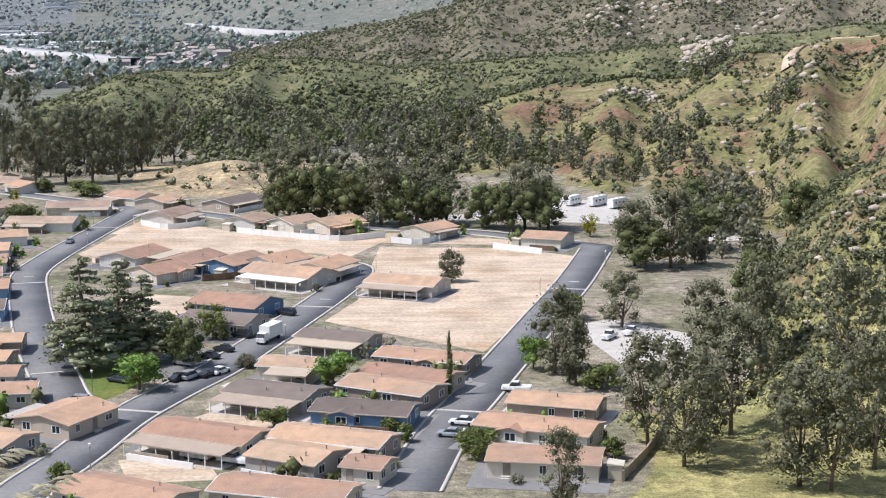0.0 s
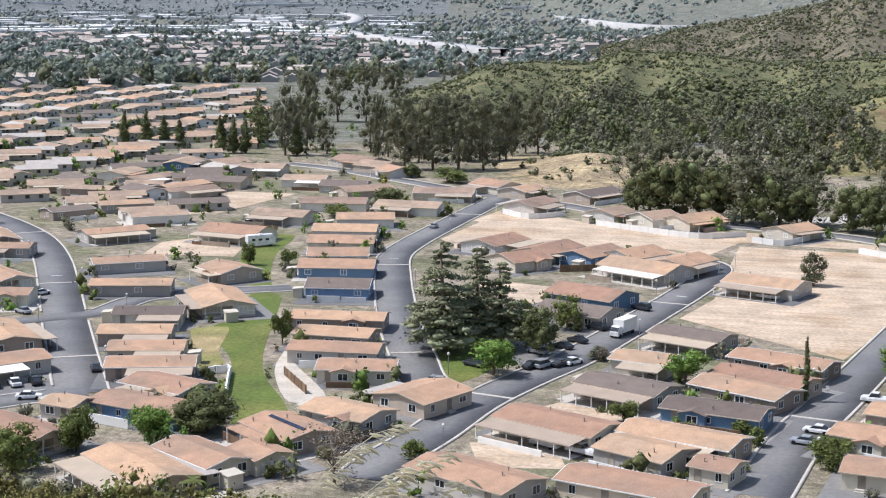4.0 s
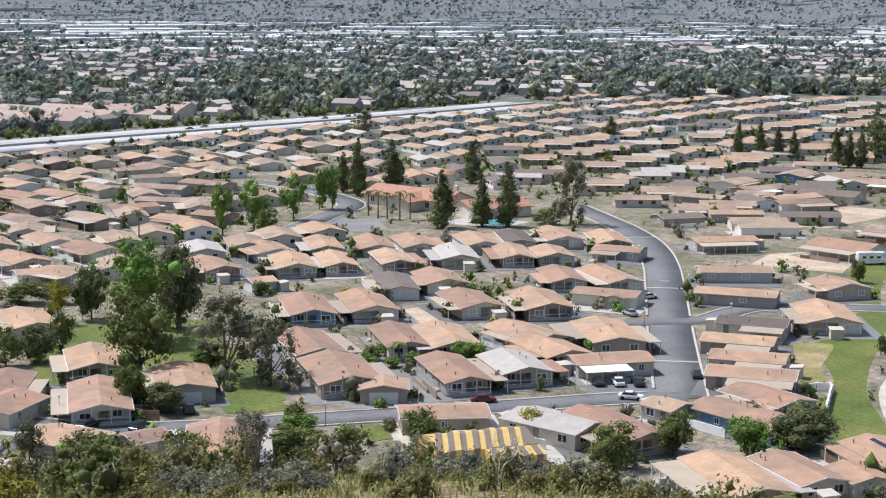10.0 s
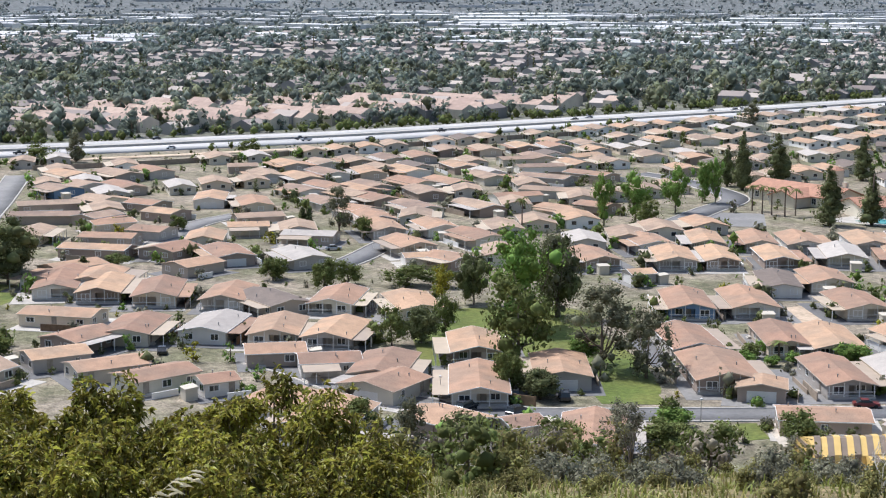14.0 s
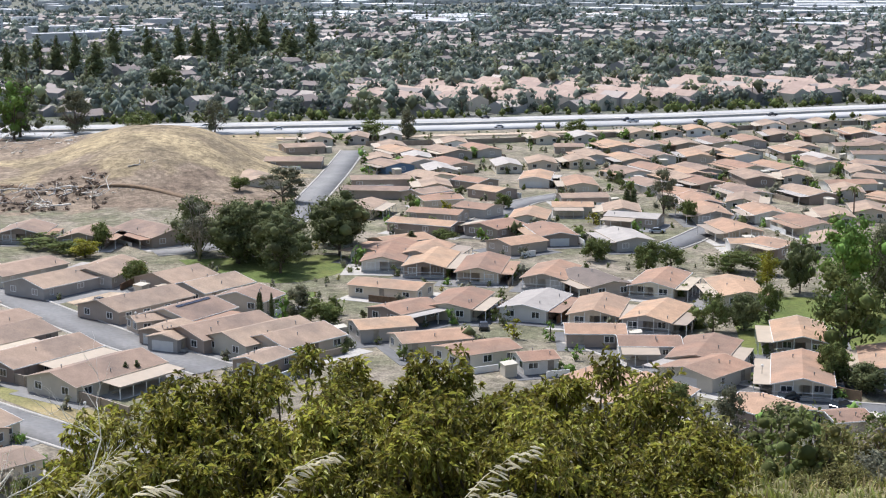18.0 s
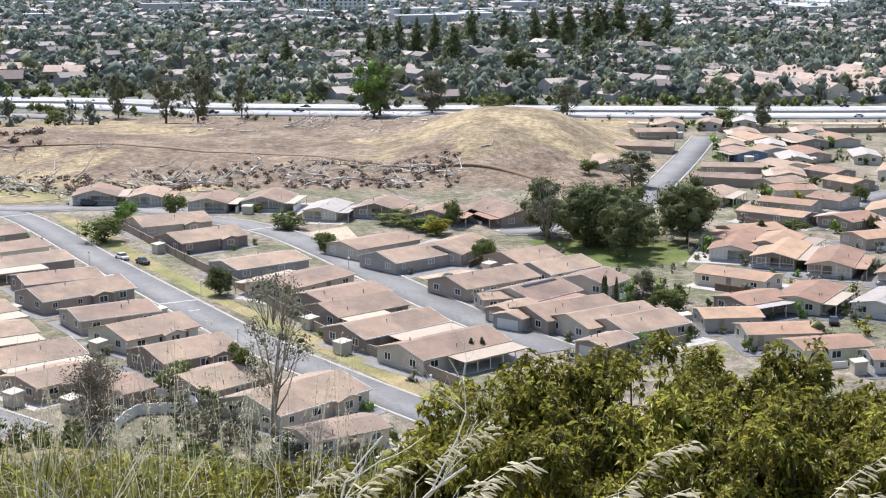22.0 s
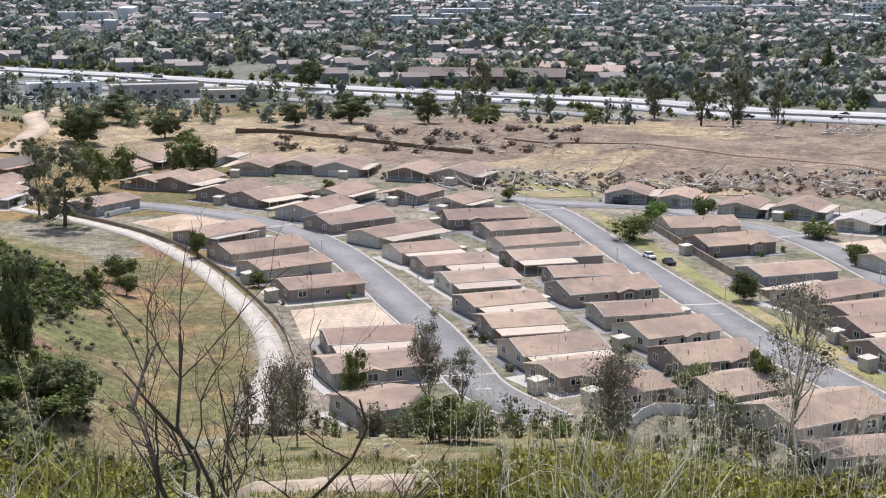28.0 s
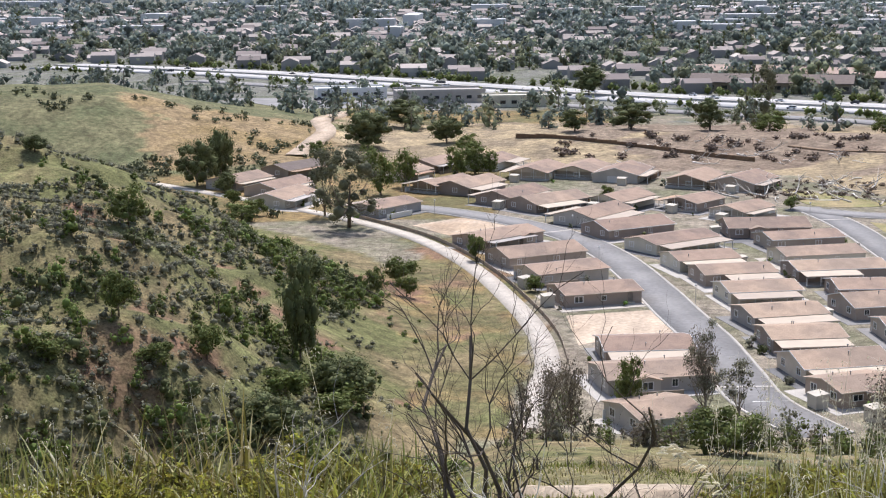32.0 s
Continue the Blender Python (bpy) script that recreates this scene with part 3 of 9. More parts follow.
homes_far_left_row = [
    (-496, -127, 163, 14.9, 10.3, ""), (-519, -123, 160, 16.7, 10.3, ""), (-528, -105, 169, 21.0, 10.3, "C"),
    (-468, -174, 162, 18.3, 10.3, ""), (-500, -166, 157, 21.0, 10.3, "d"), (-458, -157, 164, 21.0, 10.3, ""),
    (-437, -149, 172, 21.0, 10.3, "x"),
]
homes_field_row_row = [
    (-454, 31, 168, 15, 12.0, "p"), (-448, 45, 165, 16, 9.6, "p"), (-433, 61, 158, 16, 10.7, "p"),
    (-430, 76, 155, 16, 12.0, "p"), (-410, 88, 152, 16, 9.6, "pw"), (-409, 103, 150, 15, 12.0, "p"),
    (-394, 115, 146, 15, 12.0, "p"), (-391, 131, 9, 21.0, 10.9, ""),
]
homes_wall_row = [
    (-399, 45, 105, 18.4, 10.7, "x"), (-375, 50, 115, 18.5, 10.7, "x"), (-340, 58, 114, 18.8, 10.0, ""),
    (-318, 63, 126, 20.9, 10.0, ""), (-302, 68, 117, 16.7, 10.0, ""), (-290, 68, 115, 17.0, 10.3, "C"),
    (-273, 70, 116, 20.1, 10.3, "C"), (-256, 76, 116, 20.3, 10.3, "C"),
]
homes_middle_row = [
    (-356, 88, 118, 19.6, 10.0, ""), (-339, 93, 117, 21.0, 10.7, ""), (-308, 100, 114, 20.4, 10.7, ""),
    (-292, 97, 92, 7.7, 6, ""), (-293, 106, 120, 14.4, 10.7, "s"), (-282, 97, 124, 9.2, 6.5, "g"),
    (-276, 106, 109, 18.6, 10.7, ""), (-276, 96, 127, 7.4, 6.5, "g"), (-268, 111, 110, 18.8, 10.3, ""),
    (-262, 115, 109, 14.8, 10.3, ""), (-252, 104, 120, 9.1, 6.5, "g"), (-329, 116, 115, 13.5, 10.3, ""),
    (-316, 119, 115, 15.1, 10.3, ""), (-301, 122, 128, 9.2, 10.3, ""), (-345, 105, 137, 18.0, 10.3, ""),
]
homes_lower_street = [
    (-91, 202, 140, 19, 9, "W"), (-85, 210, 145, 14.5, 7.8, ""), (-77, 213, 142, 8, 6.4, "g"), (-77, 226, 140, 13.5, 9.4, "s"), (-71, 238, 156, 13, 9, "x"), (-164, 215, 127, 7.4, 8.2, "g"),
    (-104, 234, 163, 18, 8.8, "b"), (-117, 232, 166, 6.6, 6.5, ""), (-106, 247, 158, 14, 9, "x"),
]
HOMES = [homes_lower_street, homes_hill_street_a, homes_park_a, homes_park_b, homes_park_c, homes_park_d, homes_park_e, homes_centre_a, homes_centre_b, homes_centre_c, homes_club_a, homes_club_b, homes_club_c, homes_club_d, homes_oak_a, homes_oak_b, homes_oak_c, homes_oak_d, homes_wall_b, homes_row_a, homes_lane_a, homes_slope_far_row, homes_slope_near_row, homes_curve_row, homes_curve_far_row, homes_far_left_row, homes_field_row_row, homes_wall_row, homes_middle_row]
# ---- streets as centre lines ----
right_street = [(-5, 218), (0, 249), (6, 274), (13, 303), (23, 345), (33, 387), (44, 441)]
back_street = [(45, 438), (27, 453), (8, 468), (-25, 480), (-53, 491), (-81, 514), (-100, 526), (-113, 535), (-150, 566), (-180, 592), (-206, 606)]
park_street = [(-59, 257), (-67, 272), (-73, 289), (-82, 314), (-91, 343), (-99, 371), (-106, 399), (-107, 423), (-106, 451), (-104, 489), (-102, 526)]
diagonal_street = [(-61, 212), (-60, 222), (-57, 237), (-54, 257), (-49, 275), (-43, 293), (-38, 314), (-32, 342), (-27, 366), (-23, 391), (-23, 406), (-28, 414)]
straight_street = [(-122, 247), (-136, 272), (-152, 301), (-171, 336), (-191, 372), (-210, 401), (-229, 423), (-248, 441), (-270, 461)]
cross_street = [(-162, 299), (-155, 306), (-149, 312), (-147, 329), (-137, 339), (-118, 350)]
lower_street = [(-122, 248), (-131, 240), (-139, 230), (-148, 219), (-156, 209), (-167, 196), (-177, 184), (-188, 174), (-202, 168), (-217, 166), (-233, 167), (-245, 166)]
cul_street = [(-314, 233), (-324, 252), (-337, 272), (-347, 290)]
loop_street = [(-357, 203), (-382, 228), (-403, 252), (-411, 273)]
club_street = [(-311, 364), (-321, 389), (-336, 422), (-382, 446), (-405, 450)]
far_street = [(-554, 268), (-494, 232), (-441, 199), (-412, 181), (-388, 162), (-375, 138), (-375, 126)]
middle_street = [(-434, 43), (-419, 53), (-406, 64), (-387, 72), (-358, 78), (-325, 83), (-295, 88), (-272, 93), (-257, 97)]
slope_street = [(-457, 0), (-423, 12), (-361, 26), (-311, 38), (-275, 47), (-245, 57), (-221, 66), (-211, 69)]
link_street = [(-426, 52), (-443, 33), (-446, 14), (-455, -4)]
curve_street = [(-439, -116), (-432, -99), (-417, -77), (-396, -58), (-370, -44), (-337, -32), (-312, -24), (-291, -17), (-268, -11), (-250, -6), (-233, 4)]
trail = [(-472, -206), (-450, -173), (-423, -135), (-409, -118), (-386, -96), (-354, -76), (-319, -60), (-290, -49), (-265, -43), (-247, -42), (-228, -41)]
freeway = [(-557, 894), (-565, 756), (-577, 645), (-588, 550), (-597, 466), (-614, 398), (-630, 335), (-678, 194), (-705, 122), (-717, 95), (-757, 47), (-804, -65), (-853, -161), (-906, -254), (-964, -367), (-1015, -511)]
STREETS = [
    ("right_street", right_street, 8.5),
    ("back_street", back_street, 8),
    ("park_street", park_street, 8.5),
    ("diagonal_street", diagonal_street, 8.5),
    ("straight_street", straight_street, 9),
    ("cross_street", cross_street, 7),
    ("lower_street", lower_street, 7.5),
    ("cul_street", cul_street, 8),
    ("loop_street", loop_street, 8),
    ("club_street", club_street, 9),
    ("far_street", far_street, 9),
    ("middle_street", middle_street, 9),
    ("slope_street", slope_street, 8),
    ("link_street", link_street, 9),
    ("curve_street", curve_street, 9),
    ("trail", trail, 4.6),
    ("freeway", freeway, 24)]
# ---- trees as (x, y, height, spread) ----
column_trees_a = [(1, 273, 11.4, 1.4), (-94, 214, 3.7, 0.7), (-93, 214, 3.7, 0.7), (-92, 214, 3.7, 0.7), (-94, 217, 3.3, 0.6), (-93, 217, 3.3, 0.6), (-380, 274, 5.5, 2.7), (-378, 275, 5.5, 2.4), (-295, 121, 4.7, 1.0), (-294, 121, 5.0, 1.0), (-293, 123, 4.8, 1.0), (-255, 80, 4.0, 1.5), (-255, 82, 4.0, 1.5)]
column_trees = column_trees_a
conifer_trees_a = [(-68, 294, 22.5, 13.3), (-63, 301, 20.4, 10.2), (-58, 301, 17.7, 10.1)]
conifer_trees = conifer_trees_a
round_trees_a = [(-55, 278, 7.4, 9.6), (-20, 280, 6.8, 8.3), (17, 292, 7.1, 6.4), (-97, 219, 7.5, 6.4), (-325, 379, 15.9, 9.9), (-335, 404, 14.8, 8.0), (-331, 406, 16.1, 6.8), (-320, 341, 16.7, 7.1), (-321, 356, 16.2, 10.8), (-233, 225, 22.2, 15.4), (-202, 210, 5.2, 6.2), (-168, 248, 4.7, 7.1), (-178, 236, 2.2, 3.3), (-96, 218, 7.4, 7.1), (-660, 163, 25.6, 20.1), (-411, 35, 7.3, 7.2)]
round_trees_b = [(-162, 190, 3.4, 6.6), (-185, 243, 3.0, 3.6), (-181, 232, 3.2, 4.0), (-176, 240, 2.6, 3.0)]
round_trees = round_trees_a + round_trees_b
mid_trees_a = [(-53, 301, 9.1, 6.7), (-48, 321, 7.8, 7.1), (28, 339, 6.7, 7.4), (28, 276, 5.2, 8.2), (5, 240, 3.4, 6.7), (26, 233, 3.3, 3.9), (-107, 215, 7.1, 6.4), (-111, 202, 7.0, 7.7), (-28, 252, 3.8, 5.2), (-9, 249, 2.4, 3.7), (-6, 243, 3.2, 2.7), (-56, 223, 3.1, 3.9), (-129, 380, 4.4, 4.7), (-139, 377, 6.7, 4.4), (-142, 466, 4.1, 11.4), (-127, 561, 6.3, 14.5), (-101, 293, 7.5, 4.5), (5, 234, 4.9, 6.1), (-311, 351, 9.1, 8.5), (-256, 419, 5.8, 8.9), (-211, 202, 18.5, 15.0), (-196, 185, 8.1, 6.0), (-142, 196, 5.9, 8.1), (-156, 181, 4.8, 8.5)]
mid_trees_b = [(-92, 113, 5.5, 5.7), (-166, 193, 3.8, 3.8), (-184, 238, 3.1, 4.4), (-112, 203, 7.9, 8.2), (-107, 214, 6.3, 6.3), (-239, 208, 9.4, 5.8), (-238, 193, 8.8, 7.3), (-312, 216, 6.0, 6.3), (-295, 219, 7.7, 6.1), (-198, 187, 7.4, 6.2), (-348, 272, 7.1, 5.8), (-194, 150, 6.0, 6.4), (-163, 165, 7.0, 8.2), (-154, 179, 5.2, 7.5), (-386, 116, 7.4, 6.1), (-281, 129, 5.8, 8.5), (-335, 108, 6.4, 5.9), (-360, 77, 4.9, 4.3), (-314, 218, 5.7, 6.4), (-294, 218, 7.8, 6.9), (-460, 183, 4.9, 7.2), (-385, 107, 3.7, 11.6), (-353, 197, 3.7, 6.6), (-396, 241, 5.1, 5.9)]
mid_trees_c = [(-661, 217, 10.2, 15.0), (-594, 297, 7.8, 14.3), (-566, 381, 7.0, 11.8), (-657, 29, 8.4, 10.6), (-423, 49, 6.6, 7.4), (-390, 28, 7.2, 12.1), (-364, 78, 4.1, 4.9), (-250, 39, 8.1, 5.6), (-248, 28, 5.6, 7.4), (-512, -108, 11.9, 11.7), (-571, -123, 7.5, 10.5), (-639, -15, 9.3, 16.1), (-361, -76, 6.8, 4.8), (-328, -56, 3.5, 3.9), (-154, -7, 3.8, 5.2), (-460, -57, 5.1, 5.0), (-452, -4, 4.2, 5.2), (-309, -86, 6.0, 4.7), (-314, -81, 4.8, 4.7), (-405, -151, 6.4, 11.0), (-192, -77, 5.4, 5.3), (-182, -80, 3.0, 5.1), (-187, -87, 6.1, 4.5), (-200, -69, 4.8, 7.9)]
mid_trees_d = [(-209, -64, 5.0, 9.8), (-173, -90, 3.6, 5.0), (-257, -117, 8.3, 8.2), (-154, -8, 5.0, 6.3), (-241, -26, 10.1, 5.4), (-152, -5, 4.6, 5.1), (-329, -86, 6.3, 7.4), (-285, 236, 6.1, 12.1), (-279, 241, 4.8, 9.4), (-295, 226, 6.9, 8.1), (-396, 105, 3.8, 16.3), (-396, 75, 4.5, 10.2), (-367, 78, 4.2, 5.5), (-345, 111, 4.7, 6.6)]
mid_trees_e = [(-459, -126, 15.5, 10.3), (-478, -123, 13.4, 8.9), (-502, -142, 11.3, 9.4), (-503, -112, 11.5, 8.4), (-513, -103, 8.5, 6.6), (-545, -173, 5.2, 7.0), (-433, -164, 5.0, 5.9), (-415, -150, 5.4, 6.4)]
mid_trees = mid_trees_a + mid_trees_b + mid_trees_c + mid_trees_d + mid_trees_e
oak_trees_a = [(-49, 296, 10.1, 7.7), (52, 403, 14.2, 16.2), (72, 434, 14.6, 15.9), (82, 355, 14.1, 11.9), (68, 340, 14.1, 11.4), (85, 464, 12.1, 11.9), (78, 492, 12.8, 14.4), (-93, 229, 7.0, 9.7), (-134, 495, 6.2, 9.6), (-146, 574, 5.4, 7.5), (-236, 238, 18.7, 10.4), (-191, 188, 5.0, 5.9), (-92, 229, 7.0, 10.1), (-258, 233, 13.5, 7.9), (-236, 199, 7.5, 6.8), (-189, 186, 5.5, 6.7), (-172, 153, 7.4, 6.9), (-352, 139, 14.9, 12.4), (-335, 143, 15.9, 13.9)]
oak_trees_b = [(-349, 165, 17.1, 15.7), (-321, 46, 6.3, 5.5), (-597, -137, 11.9, 14.3), (-574, -164, 15.3, 18.3), (-653, -168, 13.1, 20.6), (-612, -89, 9.0, 11.6), (-630, -69, 12.5, 19.4), (-633, -38, 14.4, 16.0), (-821, -112, 18.1, 17.8), (-468, -189, 16.6, 14.2), (-479, -185, 19.8, 8.9), (-222, -74, 16.7, 6.1), (-214, -65, 8.0, 9.1), (-573, -162, 15.3, 17.2), (-283, -148, 3.5, 4.6), (-831, 290, 20.9, 22.1), (-215, -66, 7.6, 9.2), (-185, -67, 6.7, 9.6), (-285, -93, 6.7, 6.6), (-362, 142, 14.3, 14.1), (-347, 149, 14.6, 15.1)]
oak_trees_c = [(-351, 139, 15, 14), (-361, 153, 15, 14), (-370, 136, 15, 13), (-366, 172, 14, 15), (-356, 147, 16, 14), (-48, 491, 19, 17), (-38, 489, 21, 17), (-27, 487, 19, 16), (-13, 479, 18, 16), (-3, 481, 15, 14), (12, 477, 16, 14), (29, 469, 17, 15), (20, 472, 15, 13), (-457, -175, 6.7, 7.4), (-508, -198, 11.8, 11.8)]
oak_trees = oak_trees_a + oak_trees_b + oak_trees_c
euc_trees_a = [(-38, 295, 2.8, 3.8), (-53, 499, 23.2, 17.2), (-43, 496, 24.7, 17.1), (-33, 498, 22.0, 16.2), (-19, 483, 21.3, 16.6), (-8, 484, 17.4, 15.8), (1, 488, 15.2, 14.1), (25, 474, 19.7, 15.5), (32, 474, 16.6, 13.7), (50, 407, 17.4, 13.4), (59, 403, 21.0, 15.5), (38, 330, 12.1, 10.3), (21, 289, 16.8, 11.2), (24, 280, 12.6, 6.2), (2, 385, 8.5, 6.3), (-155, 598, 29.4, 16.7)]
euc_trees_b = [(-144, 601, 29.3, 17.8), (-134, 601, 28.1, 16.6), (-124, 602, 27.6, 15.5), (-217, 636, 30.7, 13.3), (-216, 662, 34.3, 15.0), (-246, 808, 29.3, 18.2), (-231, 810, 30.7, 15.1), (-238, 897, 27.0, 18.3), (-202, 647, 15.3, 11.0), (-186, 660, 13.3, 12.3), (-249, 694, 14.8, 9.3), (-249, 423, 20.5, 12.1), (-498, 636, 13.3, 11.6), (-197, 210, 16.1, 13.3), (-187, 211, 13.2, 8.8), (-363, 275, 13.4, 8.2), (-236, 237, 18.3, 10.4), (-177, 147, 9.2, 5.2), (-439, 189, 11.0, 14.7), (-286, 126, 7.6, 5.7), (-663, 166, 25.0, 20.9), (-667, 191, 18.2, 15.0), (-643, 245, 14.3, 11.1), (-582, 307, 12.0, 7.6)]
euc_trees_c = [(-689, 57, 19.2, 10.4), (-660, 74, 23.3, 15.6), (-657, 87, 23.3, 14.3), (-675, 108, 18.2, 7.9), (-658, -18, 27.0, 14.7), (-668, 191, 18.8, 15.5), (-401, -119, 21.9, 17.0), (-418, -131, 19.0, 9.5)]
gum_trees = [(32, 240, 18.8, 10.4), (36, 229, 19.8, 10.4), (46, 246, 21.7, 12.1), (51, 219, 18.8, 11.8), (55, 217, 17.9, 9.2), (64, 227, 22.3, 10.6), (40, 237, 14.5, 8.9), (16, 209, 12.3, 6.7), (56, 271, 22.5, 10.5), (66, 252, 21.5, 10.5), (51, 300, 16.0, 9.5)]
euc_trees = euc_trees_a + euc_trees_b + euc_trees_c
yellow_trees_a = [(43, 457, 7.1, 5.0), (-131, 212, 5.0, 4.8), (-261, 226, 9.6, 6.3), (-424, 71, 2.4, 3.9), (-377, 109, 5.1, 8.5)]
yellow_trees = yellow_trees_a
cone_trees_a = [(-303, 663, 14.6, 4.7), (-286, 649, 16.6, 6.6), (-279, 652, 14.7, 6.4), (-272, 653, 13.4, 5.6), (-246, 636, 16.7, 6.4), (-241, 638, 16.7, 5.9), (-236, 639, 15.9, 5.9), (-212, 637, 14.7, 7.2), (-357, 444, 15.0, 6.2), (-347, 440, 20.9, 7.7), (-351, 466, 18.6, 9.3), (-336, 496, 15.8, 7.8), (-277, 393, 18.3, 8.7), (-269, 403, 16.5, 7.4), (-262, 407, 20.6, 8.0), (-385, 692, 12.1, 8.0), (-302, 662, 15.1, 5.2), (-349, 185, 4.7, 3.7), (-910, 173, 22.3, 11.3), (-1007, 246, 24.9, 9.7), (-1035, 264, 23.3, 10.0), (-1042, 275, 27.5, 10.1), (-1038, 286, 27.5, 10.8), (-1006, 290, 30.9, 10.5)]
cone_trees_b = [(-951, 286, 27.2, 14.3), (-1094, 343, 32.6, 11.5), (-1104, 371, 30.1, 11.7), (-1128, 403, 29.7, 12.0), (-1067, 407, 34.5, 14.7), (-1004, 397, 18.9, 15.5), (-1182, 475, 32.5, 13.7), (-1175, 491, 37.1, 16.4)]
cone_trees_c = [(-1136, 420, 30, 14), (-1150, 440, 27, 13), (-1165, 459, 31, 14), (-1180, 480, 28, 13), (-1196, 499, 30, 14), (-1087, 476, 24, 15), (-1020, 349, 23, 12), (-1187, 538, 30, 14), (-1120, 450, 24, 14), (-1150, 500, 26, 14)]
cone_trees = cone_trees_a + cone_trees_b + cone_trees_c
red_trees_a = [(-64, 208, 10.1, 10.6), (-37, 294, 3.1, 3.5), (-230, 14, 12.7, 9.5), (-225, -35, 11.7, 7.7), (-237, -14, 16.6, 6.2), (-227, 13, 13.0, 8.5), (-172, -28, 11.3, 4.6), (-116, -21, 7.2, 2.6), (-116, -17, 7.6, 2.6)]
red_trees = red_trees_a
palm_trees_a = [(-80, 194, 4.4, 4.7), (-305, 397, 9.7, 5.1), (-302, 398, 9.2, 5.1), (-297, 398, 10.0, 5.0), (-296, 402, 8.8, 5.0), (-312, 401, 8.8, 5.1), (-180, 241, 3.9, 5.0), (-326, 313, 11.0, 7.9)]
palm_trees = palm_trees_a
sparse_trees_a = [(-156, 170, 9.2, 6.0), (-66, 73, 4.8, 3.0), (-359, 132, 16.5, 13.2), (-222, 39, 25.0, 13.1), (-237, -14, 16.6, 6.6), (-240, -9, 9.5, 5.4), (-242, 16, 11.0, 8.1)]
sparse_trees = sparse_trees_a
# ---- the lie of the land ----


def smooth(t):
    t = np.clip(t, 0, 1)
    return t * t * (3 - 2 * t)


def ripple(x, y, s, seed=0.0):
    """Smooth irregular waves, about -1 to 1."""
    x, y = x / s, y / s
    return (np.sin(x * 1.0 + 1.7 * np.sin(y * 0.7 + seed) + seed) + np.sin(y * 1.1 + 1.3 * np.sin(x * 0.9 - seed * 2))
            + 0.6 * np.sin(x * 2.3 - y * 1.7 + seed * 3) + 0.4 * np.sin(x * 3.1 + y * 4.3 + seed)) / 3.0


# headings, foot and crest distances, height angle of the crest from the viewpoint, and the run of the back slope
RIDGES = [
    ((-60, -16, -12.3, -10.5, -9.1, -4.4, -2, -0.3, 0.7, 2.7, 4.5), (330, 385, 425, 460, 490, 570, 590, 600, 610, 640, 660),
     (700, 760, 800, 830, 860, 900, 900, 880, 850, 800, 760), (0.5, -1.3, -1.95, -2.2, -2.9, -3.15, -3.57, -4.08, -4.6, -5.2, -6.5), 260),
    ((-16, -4, -1, 1.5, 3.8, 6.8, 7.8, 9.8, 11.8, 14.7, 17.5), (950, 900, 860, 800, 770, 730, 720, 710, 700, 690, 690),
     (1150, 1150, 1150, 1150, 1150, 1120, 1120, 1080, 1000, 850, 800), (-1.0, -2.2, -2.4, -2.6, -2.3, -2.15, -2.7, -2.6, -2.9, -4.6, -6.2), 300),
    ((-16, -8, -4.4, -1.4, 0, 2.7, 4.6, 5.8, 7.4, 8.6), (1150, 1200, 1200, 1220, 1230, 1250, 1260, 1280, 1300, 1300),
     (1700, 1700, 1700, 1700, 1700, 1700, 1700, 1680, 1650, 1600), (2.4, 1.6, 0.9, 0.1, -0.5, -1.0, -1.4, -1.7, -2.05, -2.9), 520),
]


def ridge(th, r, folds, heads, feet, crests, angles, back):
    """A ridge that rises from its foot to a crest seen at the given height angle and falls away behind."""
    foot, crest = np.interp(th, heads, feet), np.interp(th, heads, crests)
    top = np.maximum(EYE_Z + crest * np.tan(np.radians(np.interp(th, heads, angles))), 0)
    k = np.clip((r - foot) / (crest - foot), 0, 1)
    up = 0.65 * k + 0.35 * smooth(k)
    relief = folds * np.clip(top / 24, 0, 1.6) * (3.4 * k * (1 - k) + 0.12 * k)
    return np.where(th > max(heads) + 1.5, 0, np.maximum(top * up + relief, 0) * (1 - 0.97 * smooth((r - crest) / back)))


